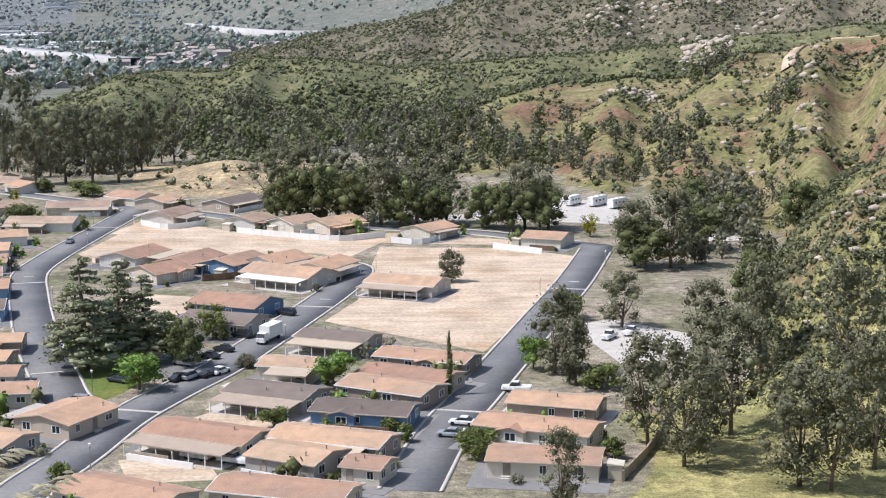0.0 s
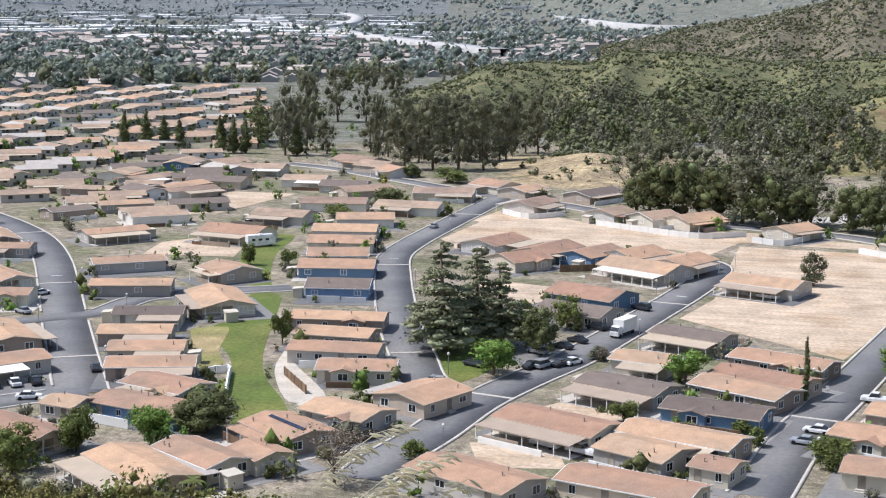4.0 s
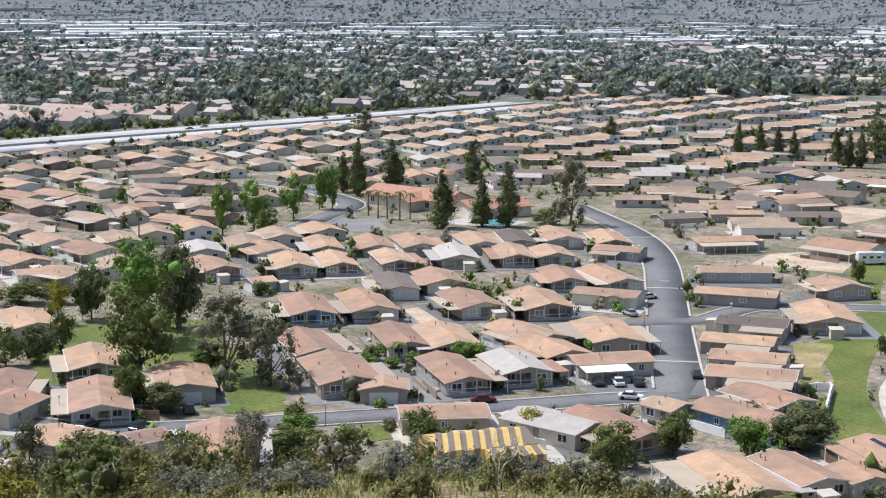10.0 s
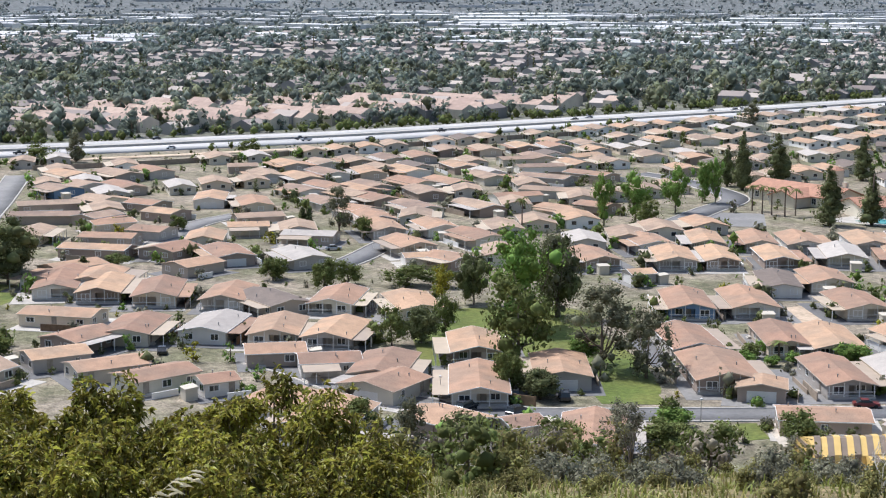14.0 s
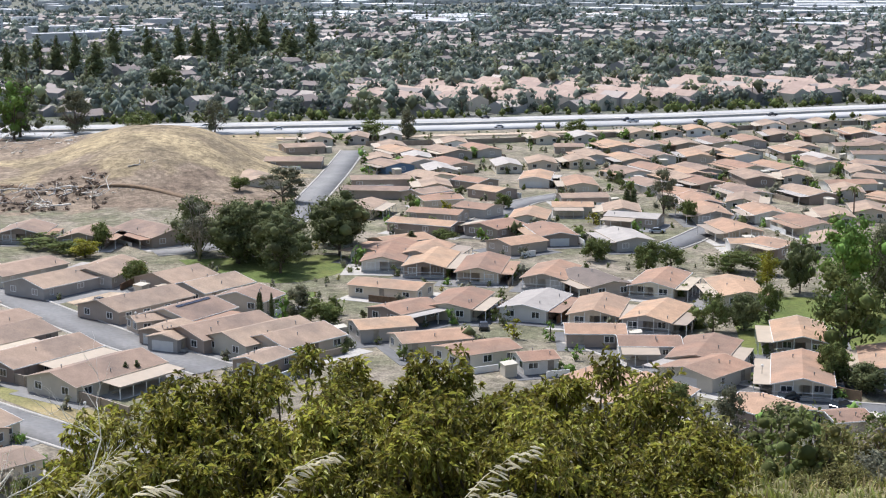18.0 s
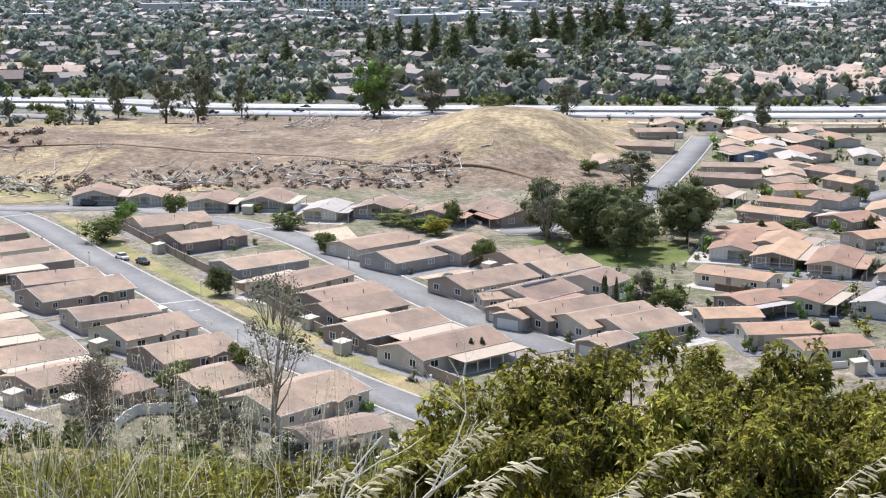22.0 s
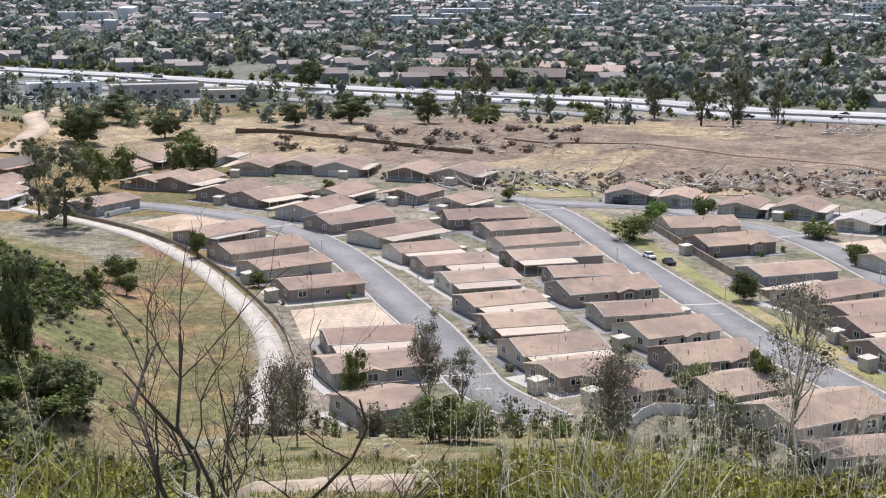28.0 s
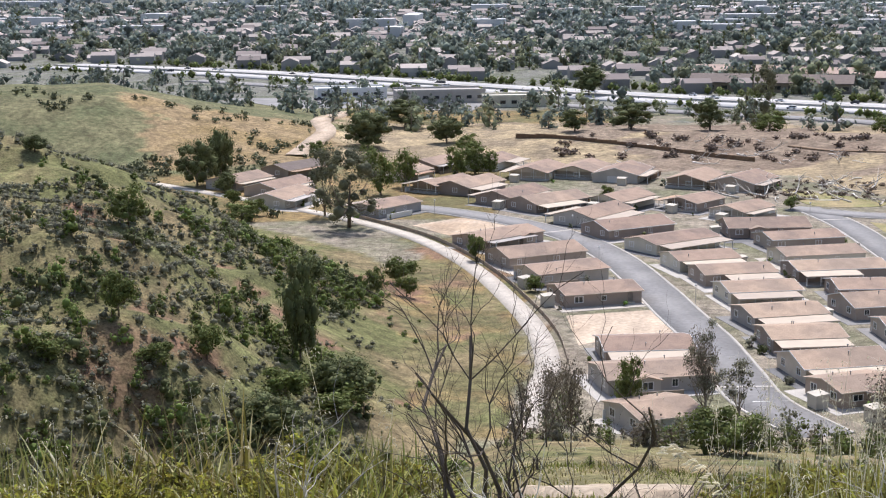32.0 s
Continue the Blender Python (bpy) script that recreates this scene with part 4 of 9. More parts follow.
def land(x, y):
    """Height of the ground: valley floor at 0, the camera's hill, the side hills, the bare mound, the spur and the far hills."""
    x, y = np.asarray(x, float), np.asarray(y, float)
    r = np.hypot(x, y) + 1e-6
    th = np.degrees(np.arctan2(-x, y))
    # hill under the camera
    fall = np.interp(th, [-180, -90, -40, -18, -12, -4, 12, 20, 28, 45, 58, 67, 75, 88, 100, 108, 125, 150, 180],
                     [-4, 6, 16, 18.4, 22, 23, 23, 18.8, 17.0, 16.7, 16.8, 18.5, 18.8, 17.0, 17.0, 20.5, 21.5, 6, -4])
    near = 68.4 - r * np.tan(np.radians(fall)) + ripple(x, y, 9.0, 1.0) * np.clip(r / 60, 0, 1) * 1.1
    near = near - np.clip(r - 150, 0, None) * 0.3 * smooth((th - 20) / 8) * (1 - smooth((th - 60) / 8))
    near = np.where(r < 9, 68.4 - r * np.tan(np.radians(fall)), near)
    near = near + 0.75 * np.exp(-((r - 12.5) / 5) ** 2) * np.interp(th, [70, 78, 92, 96, 101, 105, 122, 128], [0, 1, 1, 0.45, 0.45, 2, 2, 0])
    z = np.where(near > -3, np.where(near > 3, near, (near + 3) ** 2 / 12), 0.0)
    # hills on the right, beyond the estate: a near hill, a middle ridge and a high back ridge
    folds = 5.0 * np.sin(th * 1.7 + 1.8 * np.sin(r / 130) + 0.6 * np.sin(th * 0.9)) + 3.2 * ripple(x, y, 26.0, 2.0) + 1.4 * ripple(x, y, 10.0, 5.0)
    hill = np.where((th < 24) & (th > -100), np.maximum.reduce([ridge(th, r, folds, *row) for row in RIDGES]), 0)
    # low knoll behind the last row of homes
    hill = hill * smooth((r - np.interp(th, [2, 5, 9, 13, 18, 21, 24], [0, 500, 575, 645, 660, 620, 600])) / 60)
    hill = hill + 6.5 * np.exp(-((th - 7.7) / 2.0) ** 2) * np.exp(-((r - 622) / 34) ** 2)
    # bare mound before the freeway
    mound = (12.4 + 0.5 * ripple(x, y, 7.0, 2.0)) * np.exp(-(np.abs(th - 70.6) / np.where(th < 70.6, 2.7, 3.5)) ** 2.6) * np.exp(-(np.abs(r - 570) / 64) ** 2.4)
    mound = mound + (3.6 + ripple(x, y, 22.0, 3.0)) * smooth((th - 68) / 5) * (1 - smooth((th - 98) / 6)) * smooth((r - np.interp(th, [80, 92], [468, 560])) / 60) * (1 - smooth((r - 620) / 50))
    # spur on the left, with a gully before it
    edge = np.interp(r, [0, 120, 200, 238, 309, 377, 436, 505, 700], [92, 101, 101.5, 102, 102, 105, 110, 114.5, 121])
    spur = (34 + 4 * ripple(x, y, 20.0, 5.0)) * smooth((th - edge) / 19) * smooth((r - 120) / 130) * (1 - smooth((r - 330) / 170))
    spur = spur + (3.2 * ripple(x, y, 9.0, 7.0) + 5.0 * ripple(x, y, 24.0, 3.0)) * smooth((th - edge - 3) / 8) * smooth((r - 110) / 60) * (1 - smooth((r - 420) / 80))
    spur = np.where((th > 88) & (th < 165), spur, 0)
    # steep spur on the right, behind the eucalyptus grove
    right = np.interp(th, [-30, -15.7, -14.4, -13.4, -12.6, -11.2], [52, 36, 31, 24, 17, 0]) * smooth((r - 235) / 90) * (1 - smooth((r - 340) / 90)) * (1 + 0.08 * ripple(x, y, 8.0, 8.0))
    right = np.where(th > -60, right, 0)
    knoll = np.interp(th, [104.5, 108, 110.5, 113, 115, 118, 130], [0, 5, 10, 16, 20.5, 22, 20]) * smooth((r - 525) / 120) * (1 - smooth((r - 670) / 110)) * (1 + 0.06 * ripple(x, y, 13.0, 3.0))
    # far hills along the horizon
    rise = np.interp(th, [-180, -30, 0, 8, 16, 24, 40, 60, 100, 180], [120, 160, 240, 150, 95, 88, 86, 80, 50, 120])
    far = rise * smooth((r - np.interp(th, [0, 6, 10, 26], [2300, 2600, 3700, 4250])) / np.interp(th, [6, 12, 24, 66, 80], [1900, 1100, 680, 680, 1900])) * (1 + 0.2 * ripple(x, y, 260.0, 6.0))
    far = np.where(r > 2000, far, 0)
    z = np.maximum(z, 0) + 0.0
    z = np.maximum.reduce([z, hill, spur, right, knoll]) + mound + far
    return z
# ---- ground: one sheet to the horizon ----


def build_ground():
    th = np.concatenate([np.arange(-19, 123, 0.3), np.arange(123, 341, 4.0)])
    r = np.concatenate([[0.002], np.geomspace(1.0, 90, 60), np.arange(92.5, 700, 3.0), np.geomspace(704, 4950, 110)])
    T, R = np.meshgrid(np.radians(th), r)
    X, Y = -np.sin(T) * R, np.cos(T) * R
    Z = land(X, Y)
    nr, nt = X.shape
    v = np.stack([X, Y, Z], -1).reshape(-1, 3)
    i, j = np.meshgrid(np.arange(nr - 1), np.arange(nt), indexing="ij")
    j2 = (j + 1) % nt
    f = np.stack([i * nt + j, i * nt + j2, (i + 1) * nt + j2, (i + 1) * nt + j], -1).reshape(-1, 4)[:, ::-1]
    vr, vt, vz = np.hypot(v[:, 0], v[:, 1]), np.degrees(np.arctan2(-v[:, 0], v[:, 1])), v[:, 2]
    wob = ripple(v[:, 0], v[:, 1], 11.0, 2.2) * 14 + ripple(v[:, 0], v[:, 1], 3.5, 5.1) * 6
    wt = vt + wob / 14
    cover = np.zeros(len(v), int)
    cover[(vr + 3 * wob > 720)] = 4
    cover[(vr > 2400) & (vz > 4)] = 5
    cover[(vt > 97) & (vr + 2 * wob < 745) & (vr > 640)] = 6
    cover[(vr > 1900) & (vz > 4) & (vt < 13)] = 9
    cover[(vz + wob * 0.04 > 0.9) & (vr < 1900) & (vt < 24)] = 1
    near_hill = (cover == 1) & (vr < np.interp(vt, [-16, -4, 2, 5], [800, 900, 820, 700]))
    cover[near_hill] = 11
    cover[(cover == 1) & (vr > 1230)] = 12
    cover[(cover == 1) & (vr > 840) & (vr < 1180)] = 13
    cover[(cover == 11) & (ripple(v[:, 0], v[:, 1], 15.0, 3.3) > 0.3)] = 8
    cover[(vz > 0.25) & (vr + wob < 300)] = 2
    cover[(wt > 101) & (vz > 0.2) & (vr < 480)] = 2
    cover[(wt > 101) & (vr > 430) & (vr < 800)] = 6
    cover[(wt > 100.3) & (wt < 108) & (vr > 225) & (vr < 400) & (vz < 9) & (wt < 105.2 + 1.2 * np.sin(vr / 23))] = 6
    meadow = (cover == 6) & (wt > 100) & (vr < 420)
    patch_of = ripple(v[:, 0], v[:, 1], 8.0, 6.1)
    cover[meadow & (patch_of > 0.28)] = 8
    cover[meadow & (patch_of < -0.2)] = 2
    cover[(wt > 106.5) & (vr + wob > 530) & (vr + wob < 655)] = 13
    cover[(wt > 106.8) & (wt < 114) & (vr + wob > 545) & (vr + wob < 640)] = 14
    cover[(wt > 106.5) & (vr + wob >= 655) & (vr < 800)] = 13
    cover[(wt > 66.5) & (wt < 107) & (vr + wob > np.interp(vt, [66, 84, 92, 100], [470, 470, 530, 548])) & (vr + wob < 690)] = 3
    cover[(wt > 73.5) & (wt < 98) & (vr + wob > np.interp(vt, [66, 84, 92, 100], [466, 466, 520, 540])) & (vr + wob < 690) & (ripple(v[:, 0], v[:, 1], 26.0, 2.9) < 0.3)] = 7
    cover[(wt > 67) & (wt <= 73.5) & (vr + wob > 466) & (vr + wob < 508)] = 7
    cover[(wt > 4) & (wt < 11) & (vr + wob > 565) & (vr + wob < 672)] = 3
    cover[(wt < -7.5) & (vr + wob < 290)] = 10
    cover[(vt > 99) & (wt < 116) & (vr > 40) & (vr < 300) & (ripple(v[:, 0], v[:, 1], 9.0, 3.9) > 0.42)] = 8
    # colour pairs: valley, hill scrub, slope, bare mound, plain, far hills tinted blue-grey for haze, dry meadow,
    # trampled brown earth, reddish soil, far olive hills greyed likewise, pale grass under the grove
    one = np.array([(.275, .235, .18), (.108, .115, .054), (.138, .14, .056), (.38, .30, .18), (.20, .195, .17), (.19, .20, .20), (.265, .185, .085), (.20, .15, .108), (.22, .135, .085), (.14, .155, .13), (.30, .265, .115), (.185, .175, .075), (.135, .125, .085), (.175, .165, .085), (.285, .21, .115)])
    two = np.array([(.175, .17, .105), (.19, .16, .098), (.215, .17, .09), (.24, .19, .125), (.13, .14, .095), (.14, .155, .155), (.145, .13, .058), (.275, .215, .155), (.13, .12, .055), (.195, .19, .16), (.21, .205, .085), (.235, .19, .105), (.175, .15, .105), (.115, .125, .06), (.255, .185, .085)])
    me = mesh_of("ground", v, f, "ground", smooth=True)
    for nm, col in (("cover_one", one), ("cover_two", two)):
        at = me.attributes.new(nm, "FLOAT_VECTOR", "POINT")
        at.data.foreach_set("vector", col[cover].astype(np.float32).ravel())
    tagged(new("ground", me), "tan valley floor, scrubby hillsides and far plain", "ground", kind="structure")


build_ground()

# ---- streets, kerbs, path and freeway ----


def strip(name, line, width, z0, z1, mat, label, cat, drape=False, level=True):
    a, b = sides_of(line, width / 2), sides_of(line, -width / 2)
    n = len(line)
    ga = land(a[:, 0], a[:, 1]) if drape else np.zeros(n)
    gb = land(b[:, 0], b[:, 1]) if drape else np.zeros(n)
    if drape and level:
        ga = gb = np.maximum(ga, gb)
    v = np.vstack([np.c_[a, ga + z0], np.c_[b, gb + z0], np.c_[a, ga + z1], np.c_[b, gb + z1]])
    f = []
    for i in range(n - 1):
        f += [(2 * n + i, 2 * n + i + 1, 3 * n + i + 1, 3 * n + i), (i, 2 * n + i, 2 * n + i + 1, i + 1)[::-1], (n + i, n + i + 1, 3 * n + i + 1, 3 * n + i)[::-1]]
    return tagged(new(name, mesh_of(name, v, np.array(f), mat)), label, cat, kind="structure")


def inside_street(p, skip):
    hit = np.zeros(len(p), bool)
    for nm, line, w in STREET_LINES:
        if nm == skip or nm in ("trail", "freeway"):
            continue
        d = np.min(np.linalg.norm(p[:, None, :] - line[None], axis=2), axis=1)
        hit |= d < w / 2 + 0.6
    return hit


STREET_LINES = [(nm, curve_points(pts, 3.0), w) for nm, pts, w in STREETS]
PALE = ("middle_street", "slope_street", "curve_street", "link_street", "far_street", "loop_street")
for nm, line, w in STREET_LINES:
    if nm == "trail":
        strip("footpath", line, w, -0.6, 0.12, "path", "pale concrete maintenance path along the slope", "path", drape=True)
        continue
    if nm == "freeway":
        for s in (-15, 15):
            strip("freeway_carriageway", sides_of(line, s), 21, -0.2, 0.5, "freeway", "pale concrete freeway carriageway", "road")
        strip("freeway_median", line, 5, 0.0, 1.3, "concrete", "concrete median barrier", "barrier")
        continue
    z = 0.05 + 0.004 * [q[0] for q in STREET_LINES].index(nm)
    strip("road", line, w, -0.1, z, "pale_asphalt" if nm in PALE else "asphalt", "grey asphalt estate street", "road")
    for s in (-1, 1):
        side = sides_of(line, s * (w / 2 + 0.28))
        ok = ~inside_street(side, nm)
        run = []
        for i, o in enumerate(list(ok) + [False]):
            if o:
                run.append(i)
            elif len(run) > 2:
                strip("kerb", side[run[0]:run[-1] + 1], 0.55, -0.1, 0.2, "concrete", "pale concrete rolled kerb", "kerb")
                run = []
            else:
                run = []


# ---- homes ----


def gable(name, L, W, ze, zr, over, thick, mat, x0=None, x1=None):
    """A pitched roof slab along x."""
    x0 = -L / 2 - over if x0 is None else x0
    x1 = L / 2 + over if x1 is None else x1
    h = W / 2 + over
    zo = ze - over * (zr - ze) / (W / 2)
    prof = [(-h, zo), (0, zr), (h, zo), (h, zo - thick), (0, zr - thick), (-h, zo - thick)]
    v = [(x, y, z) for x in (x0, x1) for y, z in prof]
    f = [(0, 1, 7, 6), (1, 2, 8, 7), (2, 3, 9, 8), (3, 4, 10, 9), (4, 5, 11, 10), (5, 0, 6, 11), (0, 5, 4, 1), (1, 4, 3, 2), (6, 7, 10, 11), (7, 8, 9, 10)]
    return mesh_of(name, v, [q[::-1] for q in f], mat)


def house_wall(name, x0, x1, W, ze, zr, mat):
    h = W / 2
    v = [(x, y, z) for x in (x0, x1) for y, z in [(-h, -0.3), (h, -0.3), (h, ze), (0, zr), (-h, ze)]]
    f = [(0, 1, 2, 3, 4), (9, 8, 7, 6, 5), (0, 5, 6, 1), (1, 6, 7, 2), (4, 9, 5, 0), (2, 7, 8, 3), (3, 8, 9, 4)]
    return mesh_of(name, v, f, mat)


WIN_FRAME = boxes("window_frame", [(-0.5, 0.5, -0.05, 0.02, 0.46, 0.56), (-0.5, 0.5, -0.05, 0.02, -0.56, -0.46), (-0.56, -0.46, -0.05, 0.02, -0.56, 0.56),
                                   (0.46, 0.56, -0.05, 0.02, -0.56, 0.56), (-0.03, 0.03, -0.045, 0.02, -0.5, 0.5)], "white")
WIN_PANE = boxes("window_pane", [(-0.47, 0.47, -0.02, 0.01, -0.47, 0.47)], "glass")
DOOR = boxes("front_door", [(-0.46, 0.46, -0.05, 0.02, 0, 2.05), (-0.56, -0.46, -0.08, 0.02, 0, 2.15), (0.46, 0.56, -0.08, 0.02, 0, 2.15), (-0.46, 0.46, -0.08, 0.02, 2.05, 2.15)], "door")
POST = boxes("post", [(-0.07, 0.07, -0.07, 0.07, 0, 1), (-0.11, 0.11, -0.11, 0.11, 0, 0.06)], "white")
VENT = mesh_of("roof_vent", *merge([tube("v", [(0, 0, -0.2), (0, 0, 0.45)], [0.09, 0.09], "metal"), tube("v", [(0, 0, 0.45), (0, 0, 0.6)], [0.16, 0.12], "metal")]), "metal")
GARAGE = boxes("garage_door", [(-0.5, 0.5, -0.04, 0.02, k * 0.5 + 0.02, k * 0.5 + 0.48) for k in range(4)] + [(-0.52, 0.52, -0.02, 0.03, 0, 2.05)], "garage")
STEP = boxes("front_step", [(-0.8, 0.8, -0.9, 0, 0, 0.25), (-0.8, 0.8, -0.6, 0, 0.25, 0.5)], "concrete")


def window(parent, m, w, h, deep):
    wf = put("window", WIN_FRAME, parent, m @ Matrix.Diagonal((w, 1, h, 1)))
    if deep:
        put("pane", WIN_PANE, wf)
    return wf


HOME_WORDS = {"w": "pale grey shingle roof", "d": "dark brown shingle roof", "": "tan shingle roof"}


def home(x, y, heading, L, W, style, rng):
    x, y = x * 1.004, y * 1.004
    near = math.hypot(x, y) < 345
    far = math.hypot(x, y) > 470
    h = radians(heading)
    # turn it so that -y faces the hill, and -x the end nearer to it
    if (-math.sin(h)) * (-x) + math.cos(h) * (-y) > 0:
        h += math.pi
    west = math.degrees(math.atan2(-x, y)) > 66
    east = math.degrees(math.atan2(-x, y)) < 22 and math.hypot(x, y) > 330
    if east and W < 10 and "p" not in style:
        x, y, W = x - 1.3 * math.sin(h), y + 1.3 * math.cos(h), W + 2.6
        if not style and rng.random() < 0.35:
            style = "C"
    if west and W > 8 and "p" not in style:
        x, y, W = x - 0.9 * math.sin(h), y + 0.9 * math.cos(h), W + 1.8
    ax = Vector((math.cos(h), math.sin(h)))
    toward = -(ax.x * x + ax.y * y) / math.hypot(x, y)
    end = 1 if toward > 0 else -1
    # far homes more often take the duller brown roof, standing in for haze
    roof = "roof_dark" if "d" in style else "roof_pale" if "w" in style else "roof_brown" if west or (far and rng.random() < 0.6) else "roof"
    wall = "wall_blue" if "b" in style else rng.choice(["wall", "wall_grey", "wall_taupe", "wall_taupe", "wall_cream"] if west else ["wall_white", "wall_white", "wall_cream", "wall_grey", "wall"] if east else ["wall", "wall_cream", "wall_grey", "wall_grey", "wall_taupe", "wall_taupe", "wall_white"])
    tone = {"wall_blue": "blue", "wall": "beige", "wall_grey": "grey", "wall_cream": "cream", "wall_white": "white", "wall_taupe": "taupe"}[wall]
    kind = HOME_WORDS["w" if "w" in style else "d" if "d" in style else ""]
    extra = "and long side awning" if "C" in style or "W" in style else "and front porch" if "p" in style else "and garage" if "g" in style else "and low gables"
    ob = tagged(new("manufactured_home"), "%s single-storey home with %s %s" % (tone, kind, extra), "house", "estate homes")
    ob.matrix_basis = Matrix.Translation((x, y, 0)) @ Matrix.Rotation(h, 4, "Z")
    ze = 2.7 if W < 8.5 else 2.8
    pt = 0.27 if W >= 11.9 else 0.235 if "p" in style or W < 8 or east else 0.19
    zr = ze + W / 2 * pt
    pd = 2.4 if "p" in style else 0.0
    x0, x1 = -L / 2, L / 2
    if pd:
        x0, x1 = (x0, x1 - pd) if end > 0 else (x0 + pd, x1)
    put("wall", house_wall("wall", x0, x1, W, ze - 0.12, zr - 0.16, wall), ob)
    rf = put("roof", gable("roof", L, W, ze, zr, 0.4, 0.14, roof), ob)
    o = 0.4
    zo = ze - o * pt
    hw = W / 2 + o
    xr = L / 2 + o
    ring = [(-xr, -hw, zo, -1, -1), (-xr, 0, zr, -1, 0), (-xr, hw, zo, -1, 1), (xr, hw, zo, 1, 1), (xr, 0, zr, 1, 0), (xr, -hw, zo, 1, -1)]
    tv = [(px + ox * q, py + oy * q, pz + dz) for px, py, pz, ox, oy in ring for q, dz in ((0.04, 0.015), (-0.03, 0.015), (-0.03, -0.17), (0.04, -0.17))]
    tf = [(4 * a + e, 4 * a + (e + 1) % 4, 4 * ((a + 1) % 6) + (e + 1) % 4, 4 * ((a + 1) % 6) + e) for a in range(6) for e in range(4)]
    put("fascia", mesh_of("fascia", tv, tf, rng.choice(("trim", "trim", "trim", "white"))), ob, label="pale eaves trim")
    for k in range(2 if near else 0 if far else 1):
        vx, vy = rng.uniform(-0.4, 0.4) * L, rng.choice((-1, 1)) * rng.uniform(0.6, W / 2 - 1)
        put("vent", VENT, rf, Matrix.Translation((vx, vy, zr - abs(vy) * pt)))
    # side towards the hill
    n = max(2, int(L / 4.2))
    door_at = rng.randrange(n)
    for k in range(n):
        wx = x0 + (k + 0.5) * (x1 - x0) / n + rng.uniform(-0.4, 0.4)
        m = Matrix.Translation((wx, -W / 2, 1.62))
        if k == door_at and near:
            put("door", DOOR, ob, Matrix.Translation((wx, -W / 2, 0.5)))
            put("step", STEP, ob, Matrix.Translation((wx, -W / 2, 0)))
        elif near or (k % 2 == 0 and not far) or (far and k == 0):
            window(ob, m, rng.choice((1.0, 1.5, 1.8)), rng.choice((1.0, 1.25)), near)
    xe = x1 if end > 0 else x0
    turn = Matrix.Translation((xe, 0, 0)) @ Matrix.Rotation(math.pi / 2 * end, 4, "Z")
    room = rng.choice((-1, 1))
    if "g" in style:
        put("garage_door", GARAGE, ob, turn @ Matrix.Translation((0, 0, 0)) @ Matrix.Diagonal((min(4.8, W - 2), 1, 1, 1)))
    else:
        for q in ((-0.27, 0.27) if not far else (0.1,)):
            if pd and q * room < 0:
                window(ob, Matrix.Translation((end * (L / 2 - 0.15) - xe, 0, 0)) @ turn @ Matrix.Translation((q * W, 0, 1.7)), 1.9, 1.35, near)
            else:
                window(ob, turn @ Matrix.Translation((q * W, 0, 1.62)), 1.6, 1.25, near)
        if near and pd:
            put("door", DOOR, ob, turn @ Matrix.Translation((room * 0.06 * W, 0, 0.5)))
    if pd:
        xo = L / 2 * end
        xf = xo - end * 0.15
        ya, yb = (-W / 2, -0.06 * W) if room * end > 0 else (0.06 * W, W / 2)
        if not far:
            put("front_room", boxes("front_room", [(min(xe, xf), max(xe, xf), ya, yb, -0.25, ze - 0.17)], wall), ob)
        e0, e1 = sorted((xf, xf - end * 0.14))
        put("gable_panel", mesh_of("gable_panel", [(q, yy, zz) for q in (e0, e1) for yy, zz in ((-W / 2, ze - 0.17), (W / 2, ze - 0.17), (0, zr - 0.17))], [(2, 1, 0), (3, 4, 5), (0, 1, 4, 3), (1, 2, 5, 4), (2, 0, 3, 5)], wall), ob)
        put("porch_deck", boxes("porch_deck", [(min(xe, xo), max(xe, xo), -W / 2, W / 2, -0.2, 0.5)], "concrete"), ob)
        for q in (-0.47, -0.16, 0.16, 0.47):
            put("post", POST, ob, Matrix.Translation((xo - end * 0.1, q * W, 0.5)) @ Matrix.Diagonal((1, 1, zr - abs(q * W) * pt - 0.6, 1)))
        put("railing", boxes("railing", [(xo - end * 0.1 - 0.04, xo - end * 0.1 + 0.04, -W / 2, W / 2, 1.3, 1.4), (xo - end * 0.1 - 0.03, xo - end * 0.1 + 0.03, -W / 2, W / 2, 0.65, 0.72)], "white"), ob)
    if "x" in style:
        gx = L * rng.choice((0.12, 0.2, -0.15))
        w2 = 4.4
        g = Matrix.Translation((gx, -W / 2, 0)) @ Matrix.Rotation(-math.pi / 2, 4, "Z")
        put("gable_wall", house_wall("gable_wall", -1.6, 1.1, w2, ze - 0.3, ze + 0.25, wall), ob, g)
        put("gable_roof", gable("gable_roof", 2.6, w2, ze - 0.16, ze + 0.42, 0.35, 0.12, roof, -3.4, 1.5), ob, g)
        window(ob, Matrix.Translation((gx, -W / 2 - 1.12, 1.62)), 1.8, 1.25, near)
    if "C" in style or "W" in style:
        la = L * (0.98 if "W" in style or "L" in style else rng.choice((0.62, 0.75, 0.9)))
        ca = (L - la) / 2 * rng.choice((-1, 1)) * (0 if "W" in style else 1)
        dp = 4.3
        zi, zz = zo - 0.12, zo - 0.42
        a0, a1 = ca - la / 2, ca + la / 2
        y0, y1 = -W / 2 - 0.42 - dp, -W / 2 - 0.3
        mat = "awning" if "W" in style else "white" if (rng.random() < 0.2 and y > 150) else "awning"
